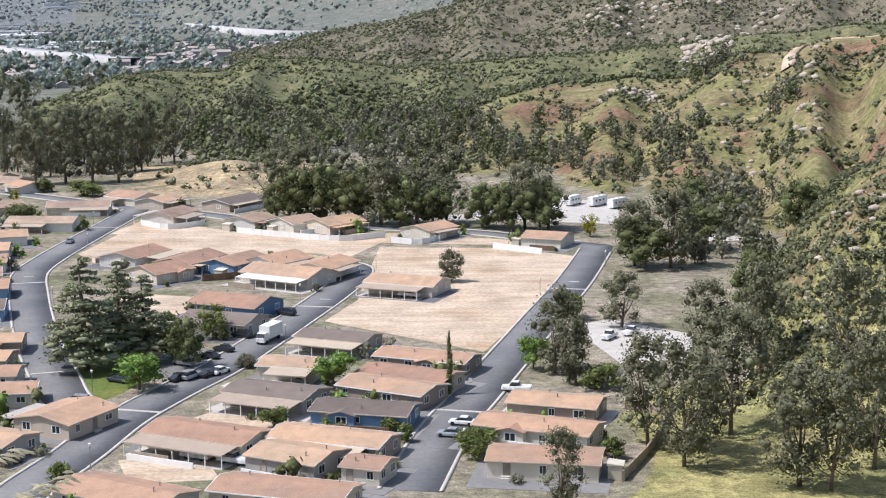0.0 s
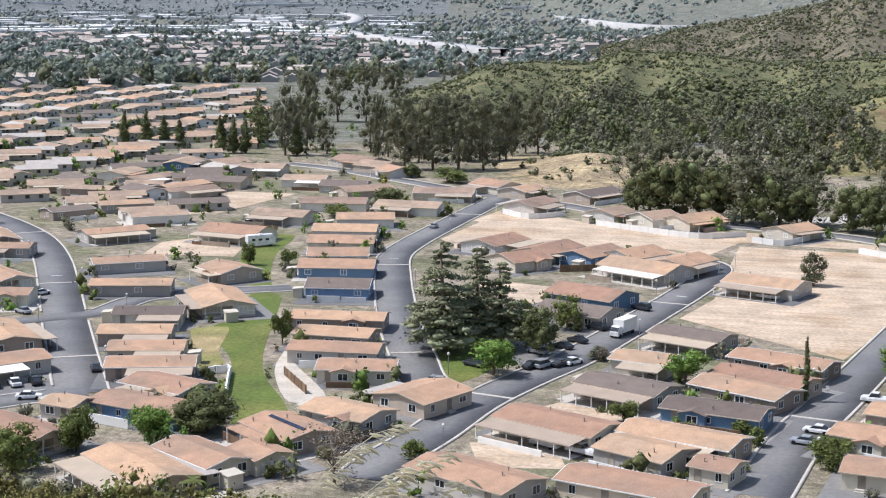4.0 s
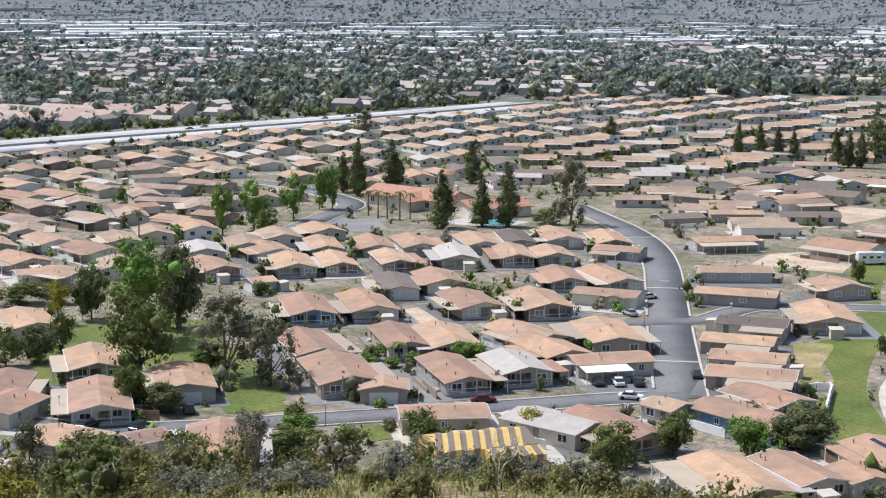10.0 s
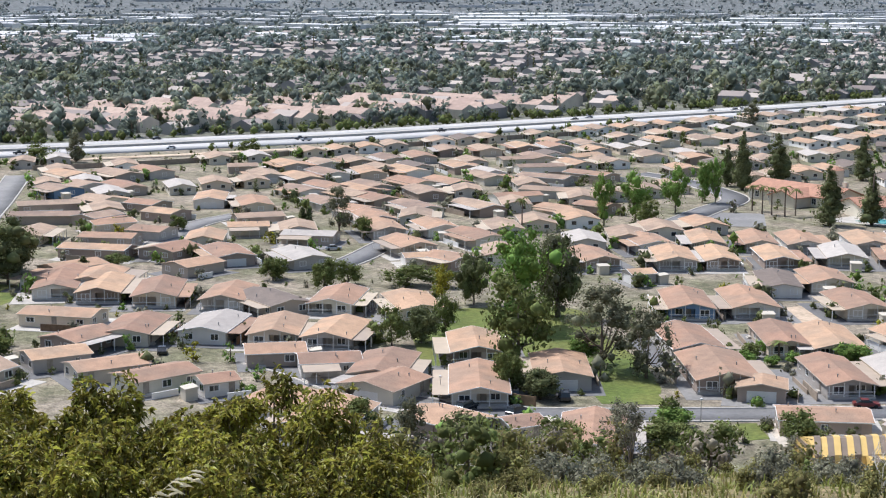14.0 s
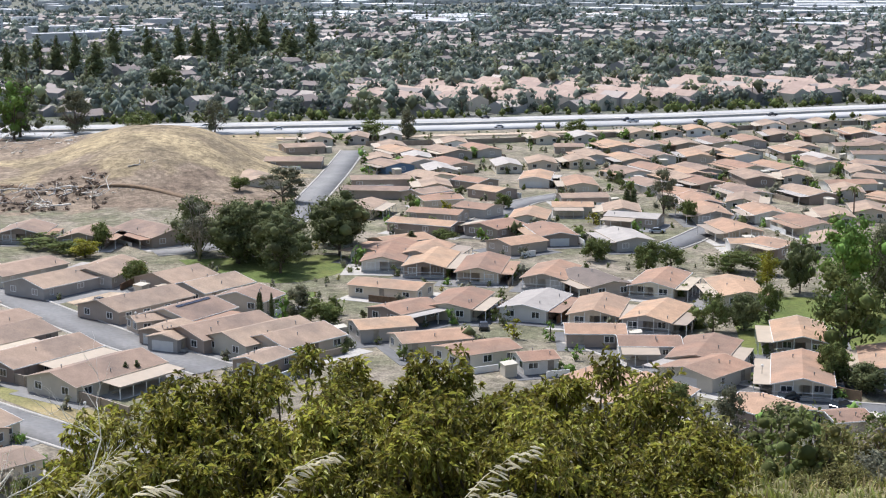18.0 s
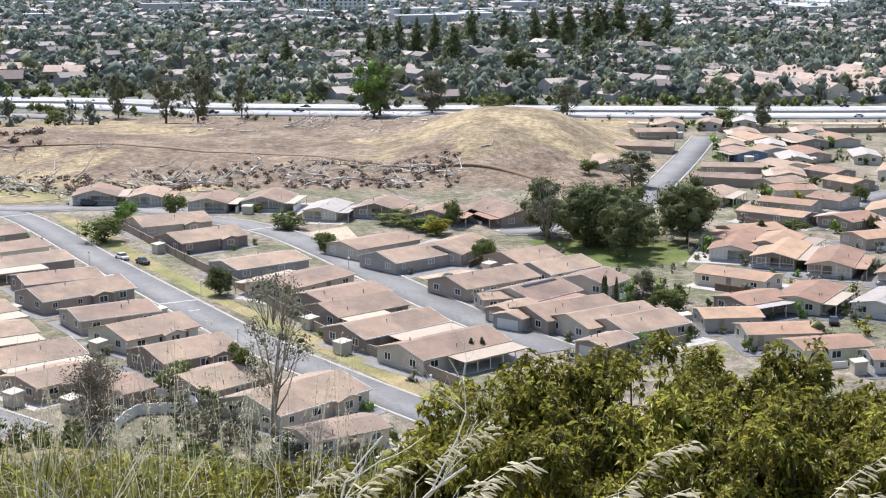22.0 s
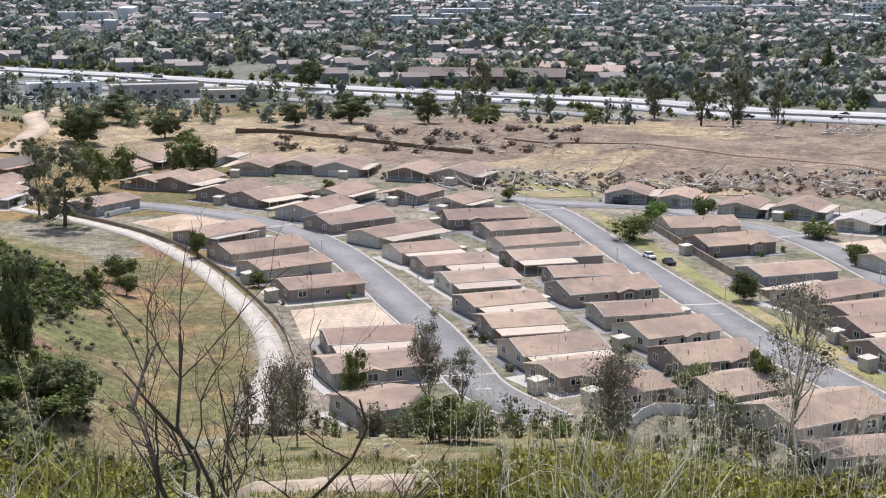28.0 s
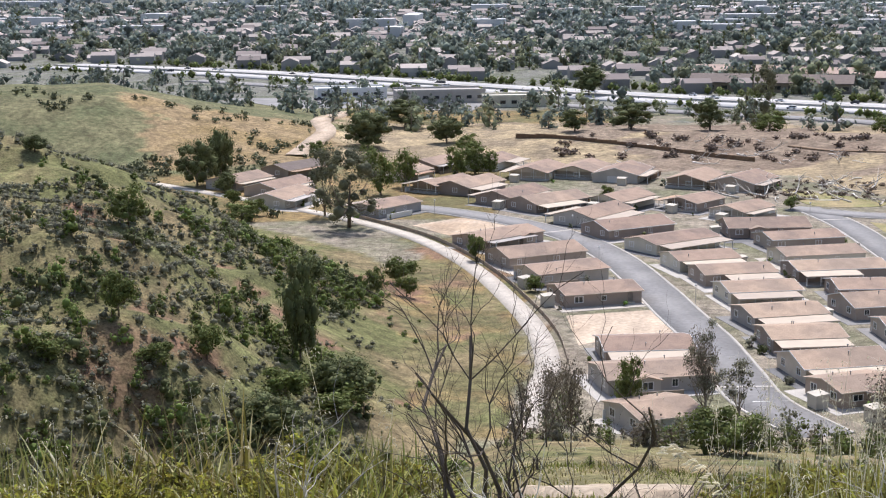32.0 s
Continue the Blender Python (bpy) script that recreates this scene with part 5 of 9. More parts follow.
        put("awning", boxes("awning", [[(a0, y0, zz - 0.1), (a1, y0, zz - 0.1), (a1, y1, zi - 0.1), (a0, y1, zi - 0.1), (a0, y0, zz), (a1, y0, zz), (a1, y1, zi), (a0, y1, zi)]], mat), ob, label="pale metal patio awning")
        put("awning_edge", boxes("awning_edge", [(a0 - 0.04, a1 + 0.04, y0 - 0.08, y0, zz - 0.2, zz + 0.02)], "trim"), ob)
        k = 2 if far else max(3, int(la / 2.9))
        for i in range(k + 1):
            put("post", POST, ob, Matrix.Translation((a0 + 0.12 + (la - 0.24) * i / k, y0 + 0.12, 0)) @ Matrix.Diagonal((1, 1, zz - 0.1, 1)))
        put("patio", boxes("patio", [(a0, a1, y0, -W / 2, -0.1, 0.11)], "concrete"), ob)
    if abs(toward) > 0.7 and L > 11 and not ("g" in style and L < 9):
        # flat carport roof along one flank
        s = 1 if "C" in style or "W" in style or rng.random() < 0.15 else -1
        la = L * rng.uniform(0.7, 0.95)
        y0, y1 = (W / 2 + 0.42, W / 2 + 3.2) if s > 0 else (-W / 2 - 3.2, -W / 2 - 0.42)
        c0, c1 = (L / 2 - la, L / 2) if end > 0 else (-L / 2, -L / 2 + la)
        put("carport_roof", boxes("carport_roof", [(c0, c1, y0, y1, zo - 0.32, zo - 0.2)], rng.choice(("roof_pale", "awning", "awning", "roof"))), ob, label="flat carport roof along the flank")
        yo = y1 - 0.12 if s > 0 else y0 + 0.12
        for q in ((0.02, 0.35, 0.68, 0.98) if near else (0.05, 0.95)):
            put("post", POST, ob, Matrix.Translation((c0 + q * (c1 - c0), yo, 0)) @ Matrix.Diagonal((1, 1, zo - 0.32, 1)))
    if "s" in style:
        for i in range(4):
            sx = -L * 0.32 + i * 2.6
            sl = -pt
            v = []
            for dz in (0.06, 0.14):
                v += [(sx, -1.1, zr + 1.1 * sl + dz), (sx + 2.4, -1.1, zr + 1.1 * sl + dz), (sx + 2.4, -0.4, zr + 0.4 * sl + dz), (sx, -0.4, zr + 0.4 * sl + dz)]
            put("solar_panel", boxes("solar_panel", [v], "solar"), rf)
    return ob


def spread_homes():
    """Rows of homes that run on behind the listed blocks, up to the freeway."""
    have = [(h[0], h[1]) for b in HOMES for h in b]
    out = []
    rr = random.Random(11)
    for col, cx in enumerate((-572, -535, -498, -462, -428, -392, -356, -322, -288, -254, -220, -190)):
        yy = 190.0 + 5 * (col % 3)
        while yy < 1080:
            x, y = cx + rr.uniform(-2, 2) + (yy - 500) * 0.045, yy + rr.uniform(-1, 1)
            r, th = math.hypot(x, y), math.degrees(math.atan2(-x, y))
            yy += 14.2 if col % 4 else 15.5
            if th < 19.5 + max(0, 700 - r) * 0.012 or r > 1130 or r < (402 if th > 38 else 455) or th > 65.5 or x < -560 - max(0, 400 - y) * 0.25:
                continue
            if min((x - a) ** 2 + (y - b) ** 2 for a, b in have) < 190:
                continue
            if -345 < x < -255 and 368 < y < 492:
                continue
            if min(float(np.min(np.hypot(l[:, 0] - x, l[:, 1] - y))) - w / 2 for n, l, w in STREET_LINES) < 7.5:
                continue
            if rr.random() < 0.07:
                continue
            have.append((x, y))
            out.append((x, y, rr.choice((152, 156, 160)) if col < 5 else rr.choice((138, 142, 147)) if th > 33 else rr.choice((140, 30, 35, 32)), rr.uniform(15, 19), rr.choice((9.0, 10.0)) if th > 33 else rr.choice((9.0, 11.0)), rr.choice(("", "", "C", "p", "w", "d", "C"))))
    return out


def joined_homes(rows):
    """The far rows of homes in one mesh: walls, roofs, trims, awnings and windows."""
    names = ["roof", "roof_brown", "roof_dark", "roof_pale", "wall", "wall_grey", "wall_cream", "trim", "awning", "white", "glass"]
    v, f, mi = [], [], []

    def add(pts, faces, mat, m):
        b = len(v)
        v.extend(tuple(m @ Vector(p)) for p in pts)
        for q in faces:
            f.append(tuple(i + b for i in q))
            mi.append(names.index(mat))

    rr = random.Random(17)
    for x, y, hd, L, W, st in rows:
        h = radians(hd)
        if (-math.sin(h)) * (-x) + math.cos(h) * (-y) > 0:
            h += math.pi
        end = 1 if -(math.cos(h) * x + math.sin(h) * y) > 0 else -1
        m = Matrix.Translation((x, y, 0)) @ Matrix.Rotation(h, 4, "Z")
        # mostly the duller brown: distance haze put into the roof colour
        roof = "roof_dark" if "d" in st else "roof_pale" if "w" in st else rr.choice(("roof", "roof_brown", "roof_brown"))
        wall = rr.choice(["wall", "wall_grey", "wall_grey", "wall_cream", "white"])
        ze, o = 2.8, 0.4
        zr, hw, zo = ze + W / 2 * 0.235, W / 2 + o, ze - o * 0.235
        pts = [(q, yy, z) for q in (-L / 2, L / 2) for yy, z in [(-W / 2, -0.3), (W / 2, -0.3), (W / 2, ze - 0.12), (0, zr - 0.16), (-W / 2, ze - 0.12)]]
        add(pts, [(0, 1, 2, 3, 4), (9, 8, 7, 6, 5), (0, 5, 6, 1), (1, 6, 7, 2), (4, 9, 5, 0)], wall, m)
        prof = [(-hw, zo), (0, zr), (hw, zo), (hw, zo - 0.14), (0, zr - 0.14), (-hw, zo - 0.14)]
        add([(q, yy, z) for q in (-L / 2 - o, L / 2 + o) for yy, z in prof], [(6, 7, 1, 0), (7, 8, 2, 1), (8, 9, 3, 2), (9, 10, 4, 3), (10, 11, 5, 4), (11, 6, 0, 5), (1, 4, 5, 0), (2, 3, 4, 1), (11, 10, 7, 6), (10, 9, 8, 7)], roof, m)
        for s in (-1, 1):
            add(box_v(-L / 2 - o, L / 2 + o, s * hw - 0.06, s * hw + 0.06, zo - 0.22, zo + 0.015), BOX_F, "trim", m)
        xe = end * (L / 2 + 0.02)
        for q in (-0.28, 0.22):
            add(box_v(xe - 0.03, xe + 0.03, q * W - 0.8, q * W + 0.8, 1.1, 2.4), BOX_F, "white", m)
            add(box_v(xe - 0.05, xe + 0.05, q * W - 0.68, q * W + 0.68, 1.2, 2.3), BOX_F, "glass", m)
        for q in (-0.3, 0.05, 0.33):
            add(box_v(q * L - 0.7, q * L + 0.7, -W / 2 - 0.04, -W / 2 + 0.03, 1.15, 2.35), BOX_F, "glass", m)
        if "C" in st or "p" in st:
            a = L * 0.42
            add([(-a, -W / 2 - 3.4, zo - 0.5), (a, -W / 2 - 3.4, zo - 0.5), (a, -W / 2 - 0.3, zo - 0.2), (-a, -W / 2 - 0.3, zo - 0.2),
                 (-a, -W / 2 - 3.4, zo - 0.38), (a, -W / 2 - 3.4, zo - 0.38), (a, -W / 2 - 0.3, zo - 0.08), (-a, -W / 2 - 0.3, zo - 0.08)], BOX_F, "awning", m)
            for i in range(5):
                px = -a + 0.1 + (2 * a - 0.2) * i / 4
                add(box_v(px - 0.08, px + 0.08, -W / 2 - 3.35, -W / 2 - 3.2, 0, zo - 0.45), BOX_F, "white", m)
    tagged(new("distant_homes", mesh_of("distant_homes", v, f, names, mi)), "rows of tan-roofed manufactured homes farther off", "houses", kind="stuff")


FAR_HOMES = spread_homes()
joined_homes(FAR_HOMES)
rng = random.Random(5)
for block in HOMES:
    for x, y, hd, L, W, st in block:
        if "T" in st:
            continue
        home(x, y, hd, L, W, st, rng)


# ---- paved sites and driveways round the homes ----
pv = random.Random(31)
for block in HOMES:
    for x, y, hd, L, W, st in block:
        if math.hypot(x, y) > 480:
            continue
        a = radians(hd)
        dx, dy = pv.uniform(-0.5, 0.5), pv.choice((-1, 1)) * pv.uniform(0.6, 1.6)
        m = Matrix.Translation((x, y, 0)) @ Matrix.Rotation(a, 4, "Z") @ Matrix.Translation((dx, dy, 0))
        z = 0.045 + pv.random() * 0.025
        paved = math.degrees(math.atan2(-x, y)) > 66
        e = 3.4
        me = boxes("home_site", [(-L / 2 - 2.0, L / 2 + 2.2, -W / 2 - e, W / 2 + e, -0.2, z)], pv.choice(["concrete", "pale_asphalt", "pale_asphalt", "path", "asphalt"] if paved else ["concrete", "asphalt", "asphalt", "pale_asphalt", "pale_asphalt"]))
        ob = tagged(new("home_site", me), "pale concrete and gravel pad round a home", "paving", kind="structure")
        ob.matrix_basis = m
# ---- lots, lawns, walls and fences ----


PATCHES = []


def patch(name, pts, z, mat, label, cat, smooth_edge=True):
    PATCHES.append(pts)
    p = curve_points(list(pts) + [pts[0]], 4.0)[:-1] if smooth_edge else np.array(pts, float)
    n = len(p)
    v = [(x, y, z) for x, y in p] + [(x, y, -0.2) for x, y in p]
    f = [tuple(range(n))] + [(i, i + n, (i + 1) % n + n, (i + 1) % n) for i in range(n)]
    area = sum(p[i][0] * p[(i + 1) % n][1] - p[(i + 1) % n][0] * p[i][1] for i in range(n))
    if area < 0:
        f = [q[::-1] for q in f]
    return tagged(new(name, mesh_of(name, v, f, mat)), label, cat, kind="structure")


patch("lawn", [(-90, 235), (-82, 239), (-86, 250), (-96, 268), (-103, 288), (-110, 314), (-118, 341), (-125, 341), (-118, 314), (-121, 303), (-109, 283), (-103, 270), (-97, 252)], 0.05, "lawn", "mown green lawn running down between the homes", "lawn")
patch("lawn", [(-122, 347), (-131, 372), (-138, 397), (-143, 427), (-152, 423), (-147, 394), (-136, 365), (-127, 347)], 0.05, "lawn", "mown green lawn beyond the cross street", "lawn")
patch("lawn", [(-124, 301), (-117, 305), (-111, 284), (-105, 272), (-108, 267)], 0.08, "drylawn", "patchy yellowing lawn beside the mown one", "lawn")
patch("lawn", [(-103, 258), (-101, 264), (-96, 248), (-100, 250)], 0.06, "lawn", "small green lawn behind a white wall", "lawn")
patch("sandy_slope", [(-99, 290), (-95, 271), (-85, 250), (-80, 255), (-93, 277)], 0.12, "path", "bare sandy bank beside the lawn", "ground")
patch("dirt_lot", [(-20, 362), (-26, 338), (8, 307), (16, 335), (36, 422), (20, 437), (-18, 440), (-19, 405)], 0.03, "dirt", "graded bare dirt lots with dry weeds", "lot", False)
patch("dirt_lot", [(-25, 425), (-18, 448), (36, 440), (20, 452), (-12, 466), (-60, 470), (-95, 500), (-100, 470), (-60, 440)], 0.03, "dirt", "graded bare dirt lots with dry weeds", "lot", False)
patch("dirt_lot", [(-96, 480), (-101, 432), (-88, 405), (-45, 415), (-30, 422), (-60, 452)], 0.025, "dirt", "graded bare dirt lots with dry weeds", "lot", False)
patch("dirt_lot", [(-50, 234), (-38, 239), (-33, 224), (-46, 222)], 0.03, "dirt", "empty bare dirt home site", "lot", False)
patch("dirt_lot", [(-40, 262), (-30, 258), (-22, 254), (-36, 250), (-44, 256)], 0.03, "dirt", "empty bare dirt home site", "lot", False)
patch("dirt_lot", [(-72, 372), (-44, 362), (-36, 340), (-60, 345), (-80, 360)], 0.03, "dirt", "bare dirt yard beside the street", "lot", False)
patch("dirt_lot", [(-306, -46), (-315, -29), (-296, -23), (-287, -36), (-282, -40)], 0.04, "dirt", "empty reddish dirt home site", "lot", False)
patch("dirt_lot", [(-407, -103), (-428, -89), (-405, -70), (-387, -84)], 0.04, "dirt", "empty pale dirt home site", "lot", False)
patch("dirt_lot", [(-388, 76), (-395, 90), (-379, 89), (-366, 80)], 0.04, "dirt", "empty dirt home site", "lot", False)
patch("dirt_lot", [(-329, 90), (-337, 105), (-328, 108), (-312, 93)], 0.04, "dirt", "empty dirt home site", "lot", False)
patch("dirt_lot", [(-210, 281), (-207, 294), (-192, 281), (-196, 268)], 0.04, "dirt", "empty dirt home site", "lot", False)
patch("dirt_lot", [(-175, 406), (-156, 432), (-147, 388), (-172, 386)], 0.04, "dirt", "empty dirt home site", "lot", False)
patch("dirt_lot", [(-200, 455), (-196, 515), (-172, 517), (-181, 463)], 0.04, "dirt", "empty dirt home site", "lot", False)
patch("gravel_yard", [(-15, 497), (7, 507), (33, 556), (59, 532), (55, 482), (28, 490)], 0.06, "concrete", "white gravel yard for parked motorhomes", "yard", False)
patch("gravel_yard", [(76, 500), (96, 470), (92, 448), (72, 444)], 0.3, "concrete", "white gravel storage yard", "yard", False)
patch("gravel_yard", [(26, 330), (36, 338), (52, 322), (48, 300), (34, 296), (30, 316)], 0.06, "concrete", "pale concrete work yard under the trees", "yard", False)
patch("verge", [(-434, 17), (-424, 24), (-348, 40), (-298, 52), (-240, 71), (-228, 68), (-280, 53), (-368, 31)], 0.03, "drylawn", "grassy verge between street and block wall", "lawn")
patch("verge", [(-494, -8), (-475, 20), (-463, 21), (-461, 2)], 0.1, "drylawn", "dry green corner lawn", "lawn")
patch("lawn", [(-363, 128), (-350, 164), (-330, 157), (-324, 138), (-345, 128)], 0.03, "lawn", "shaded lawn under old oaks", "lawn")
patch("lawn", [(-69, 258), (-75, 277), (-84, 308), (-70, 320), (-55, 300), (-58, 275)], 0.03, "lawn", "lawn under tall conifers", "lawn")
patch("lawn", [(-262, 216), (-240, 200), (-215, 185), (-196, 192), (-180, 198), (-178, 205), (-196, 220), (-214, 230), (-236, 246), (-250, 238)], 0.03, "lawn", "lawn under big shade trees", "lawn")
patch("lawn", [(-157, 199), (-155, 202), (-148, 196.5), (-149.5, 193)], 0.06, "lawn", "small green front lawn beside a concrete walk", "lawn", False)
patch("front_walk", [(-154, 203), (-152.5, 203.5), (-143, 196), (-144, 194)], 0.08, "path", "pale concrete front walk", "path", False)
patch("lawn", [(-186, 196), (-178, 204), (-172, 200), (-180, 192)], 0.05, "lawn", "green verge lawn by the street corner", "lawn", False)
patch("lawn", [(-318, 133), (-311, 141), (-305, 136), (-311, 128)], 0.04, "lawn", "small front lawn edged with cypresses", "lawn")
patch("parking", [(-310, 356), (-287, 376), (-305, 398), (-325, 383)], 0.05, "pale_asphalt", "grey asphalt tennis and parking court", "parking", False)
patch("parking", [(-62, 292), (-50, 286), (-42, 306), (-54, 312)], 0.03, "pale_asphalt", "grey parking bays beside the lawn", "parking", False)
patch("parking", [(-142, 246), (-131, 254), (-126, 249), (-137, 241)], 0.05, "asphalt", "asphalt parking bays by the street", "parking", False)


def block_wall(name, pts, h, thick, mat, label, cat, step=2.4):
    """A wall or fence in panels between posts."""
    line = curve_points(pts, step) if len(pts) > 2 else np.array([np.array(pts[0]) + (np.array(pts[1]) - np.array(pts[0])) * s for s in np.linspace(0, 1, max(2, int(math.dist(pts[0], pts[1]) / step) + 1))])
    ob = tagged(new(name), label, cat)
    x, y = line[0]
    ob.location = (x, y, 0)
    g = land(line[:, 0], line[:, 1])
    pan = boxes("panel", [(0, 1, -thick / 2, thick / 2, -0.5, h)], mat)
    pil = boxes("pillar", [(-thick * 0.9, thick * 0.9, -thick * 0.9, thick * 0.9, -0.5, h + 0.08)], mat)
    for i in range(len(line)):
        if i < len(line) - 1:
            d = line[i + 1] - line[i]
            put("panel", pan, ob, Matrix.Translation((line[i][0] - x, line[i][1] - y, g[i])) @ Matrix.Rotation(math.atan2(d[1], d[0]), 4, "Z") @ Matrix.Diagonal((np.linalg.norm(d), 1, 1, 1)))
        put("post", pil, ob, Matrix.Translation((line[i][0] - x, line[i][1] - y, g[i])))
    return ob


block_wall("block_wall", [(-410, 33), (-371, 41), (-320, 52), (-277, 60), (-251, 69), (-235, 74)], 1.9, 0.25, "block", "brown block wall along the grassy verge", "wall", 6.0)
_tl = [l for nm, l, w in STREET_LINES if nm == "trail"][0]
_off = min((sides_of(_tl, q) for q in (-3.6, 3.6)), key=lambda l: float(np.min(np.hypot(l[:, 0] + 362, l[:, 1] + 59))))
block_wall("path_fence", [tuple(q) for q in _off[32:92:6]], 0.9, 0.1, "block", "low brown fence beside the path", "fence", 6.0)
block_wall("retaining_wall", [(-107, 264), (-103, 268), (-101, 263), (-97, 251)], 1.4, 0.3, "white", "white plastered retaining wall by the lawn", "wall", 4.0)
block_wall("block_wall", [(31, 262), (37, 258), (33, 240), (26, 222)], 1.6, 0.25, "block", "tan block wall round the last yards", "wall", 6.0)
block_wall("vinyl_fence", [(-62, 470), (-48, 461), (-30, 452), (-17, 459)], 1.7, 0.12, "white", "white vinyl fence behind the homes", "fence", 3.0)
block_wall("vinyl_fence", [(-94, 487), (-84, 478), (-74, 486)], 1.7, 0.12, "white", "white vinyl fence round a yard", "fence", 3.0)
block_wall("vinyl_fence", [(-15, 449), (-6, 445), (1, 457)], 1.7, 0.12, "white", "white vinyl fence round a yard", "fence", 3.0)
block_wall("vinyl_fence", [(14, 437), (27, 426)], 1.7, 0.12, "white", "white vinyl fence round a yard", "fence", 3.0)
block_wall("vinyl_fence", [(-230, 17), (-238, 21), (-237, 30), (-246, 27), (-246, 18)], 1.7, 0.12, "white", "white vinyl fence round a yard below the slope", "fence", 3.0)
block_wall("wood_fence", [(-203, 190), (-192, 181), (-186, 182)], 1.8, 0.12, "wood", "brown board fence beside the trees", "fence", 2.4)
block_wall("wood_fence", [(-92, 268), (-84, 256)], 1.7, 0.12, "wood", "brown board fence on the bank", "fence", 2.4)
block_wall("wood_fence", [(-60, 388), (-52, 392), (-46, 400)], 1.7, 0.12, "wood", "brown board fence round a yard", "fence", 2.4)
block_wall("concrete_wall", [(-560, -18), (-585, -62), (-600, -110)], 1.5, 0.3, "wood", "long rusty brown retaining wall", "wall", 8.0)
block_wall("freeway_wall", [(-566, 280), (-550, 330), (-545, 400), (-540, 480), (-530, 560), (-518, 660)], 2.0, 0.3, "block", "dark block wall between homes and freeway", "wall", 12.0)

# ---- community clubhouse with tower and pool ----


def clubhouse():
    ob = tagged(new("clubhouse"), "cream stucco clubhouse with red clay tile roof and tower", "building")
    ob.matrix_basis = Matrix.Translation((-306, 430, 0)) @ Matrix.Rotation(radians(-6), 4, "Z")
    put("wall", house_wall("wall", -26, 10, 15, 3.6, 6.2, "wall_cream"), ob)
    put("roof", gable("roof", 36, 15, 3.8, 6.4, 0.7, 0.3, "roof_red", -27, 11), ob)
    wing = Matrix.Translation((26, -2, 0)) @ Matrix.Rotation(radians(70), 4, "Z")
    put("wing_wall", house_wall("wing_wall", -11, 11, 14, 3.4, 5.6, "wall_cream"), ob, wing)
    put("wing_roof", gable("wing_roof", 22, 14, 3.6, 5.8, 0.7, 0.3, "roof_red"), ob, wing)
    put("front_wing", house_wall("front_wing", -6, 6, 11, 3.4, 5.4, "wall_cream"), ob, Matrix.Translation((-4, -9, 0)) @ Matrix.Rotation(radians(90), 4, "Z"))
    put("front_roof", gable("front_roof", 12, 11, 3.6, 5.6, 0.6, 0.3, "roof_red"), ob, Matrix.Translation((-4, -9, 0)) @ Matrix.Rotation(radians(90), 4, "Z"))
    tw = put("tower", boxes("tower", [(-2, 2, -2, 2, 0, 10.5)], "wall_cream"), ob, Matrix.Translation((-3, 9, 0)))
    v = [(-2.4, -2.4, 10.5), (2.4, -2.4, 10.5), (2.4, 2.4, 10.5), (-2.4, 2.4, 10.5), (0, 0, 11.8)]
    put("tower_roof", mesh_of("tower_roof", v, [(0, 1, 4), (1, 2, 4), (2, 3, 4), (3, 0, 4), (3, 2, 1, 0)], "roof_red"), tw)
    for q in (-22, -16, -11, 3, 7):
        window(ob, Matrix.Translation((q, -7.5, 1.9)), 1.8, 2.0, True)
    put("chimney", boxes("chimney", [(8, 9.4, 0, 1.4, 4, 8.2)], "wall_cream"), ob)


clubhouse()
patch("pool_deck", [(-284, 400), (-262, 404), (-262, 420), (-284, 418)], 0.06, "concrete", "pale concrete deck round the pool", "deck", False)
patch("swimming_pool", [(-277, 406), (-265, 408), (-265, 416), (-276, 415)], 0.08, "water", "turquoise swimming pool beside the clubhouse", "pool")


def big_tent():
    """A home wrapped for fumigation in striped tarpaulin."""
    ob = tagged(new("fumigation_tent"), "house wrapped in yellow and brown striped tarpaulin", "tent")
    ob.matrix_basis = Matrix.Translation((-132, 197, 0)) @ Matrix.Rotation(radians(54), 4, "Z")
    L, W, n = 16.0, 10.4, 16
    for k in range(n):
        x0, x1 = -L / 2 + k * L / n, -L / 2 + (k + 1) * L / n
        m = "stripe_yellow" if k % 2 == 0 else "stripe_dark"
        s = 0.5
        prof = [(-W / 2 - s, -0.2), (-W / 2, 2.5), (-W / 4, 3.2), (0, 3.75), (W / 4, 3.2), (W / 2, 2.5), (W / 2 + s, -0.2)]
        bulge = 0.12 * math.sin(k * 2.1)
        v = [(x + (0.28 * y if 0 < k < n - 1 or (x0 == x) == (k > 0) else 0), y, z + bulge * (z > 2)) for x in (x0, x1) for y, z in prof]
        f = [(i, i + 1, i + 8, i + 7)[::-1] for i in range(6)] + [tuple(range(6, -1, -1)), tuple(range(7, 14))]
        put("stripe", mesh_of("stripe", v, [q[::-1] for q in f], m), ob)
    for k in range(5):
        z0, z1 = k * 0.62 - 0.2, (k + 1) * 0.62 - 0.2
        m = "stripe_yellow" if k % 2 else "stripe_dark"
        put("end_stripe", boxes("end_stripe", [(-L / 2 - 0.25, -L / 2 - 0.02, -W / 2 - 0.3, W / 2 + 0.3, z0, z1)], m), ob)
    put("annex", gable("annex", 8, 5, 2.0, 2.6, 0.3, 2.2, "stripe_yellow"), ob, Matrix.Translation((3.5, -6.2, 0)))
    for q in range(4):
        put("annex_stripe", gable("annex_stripe", 1.0, 5.06, 2.04, 2.64, 0.33, 2.2, "stripe_dark", -3.8 + q * 2.2, -2.8 + q * 2.2), ob, Matrix.Translation((3.5, -6.2, 0.02)))


big_tent()

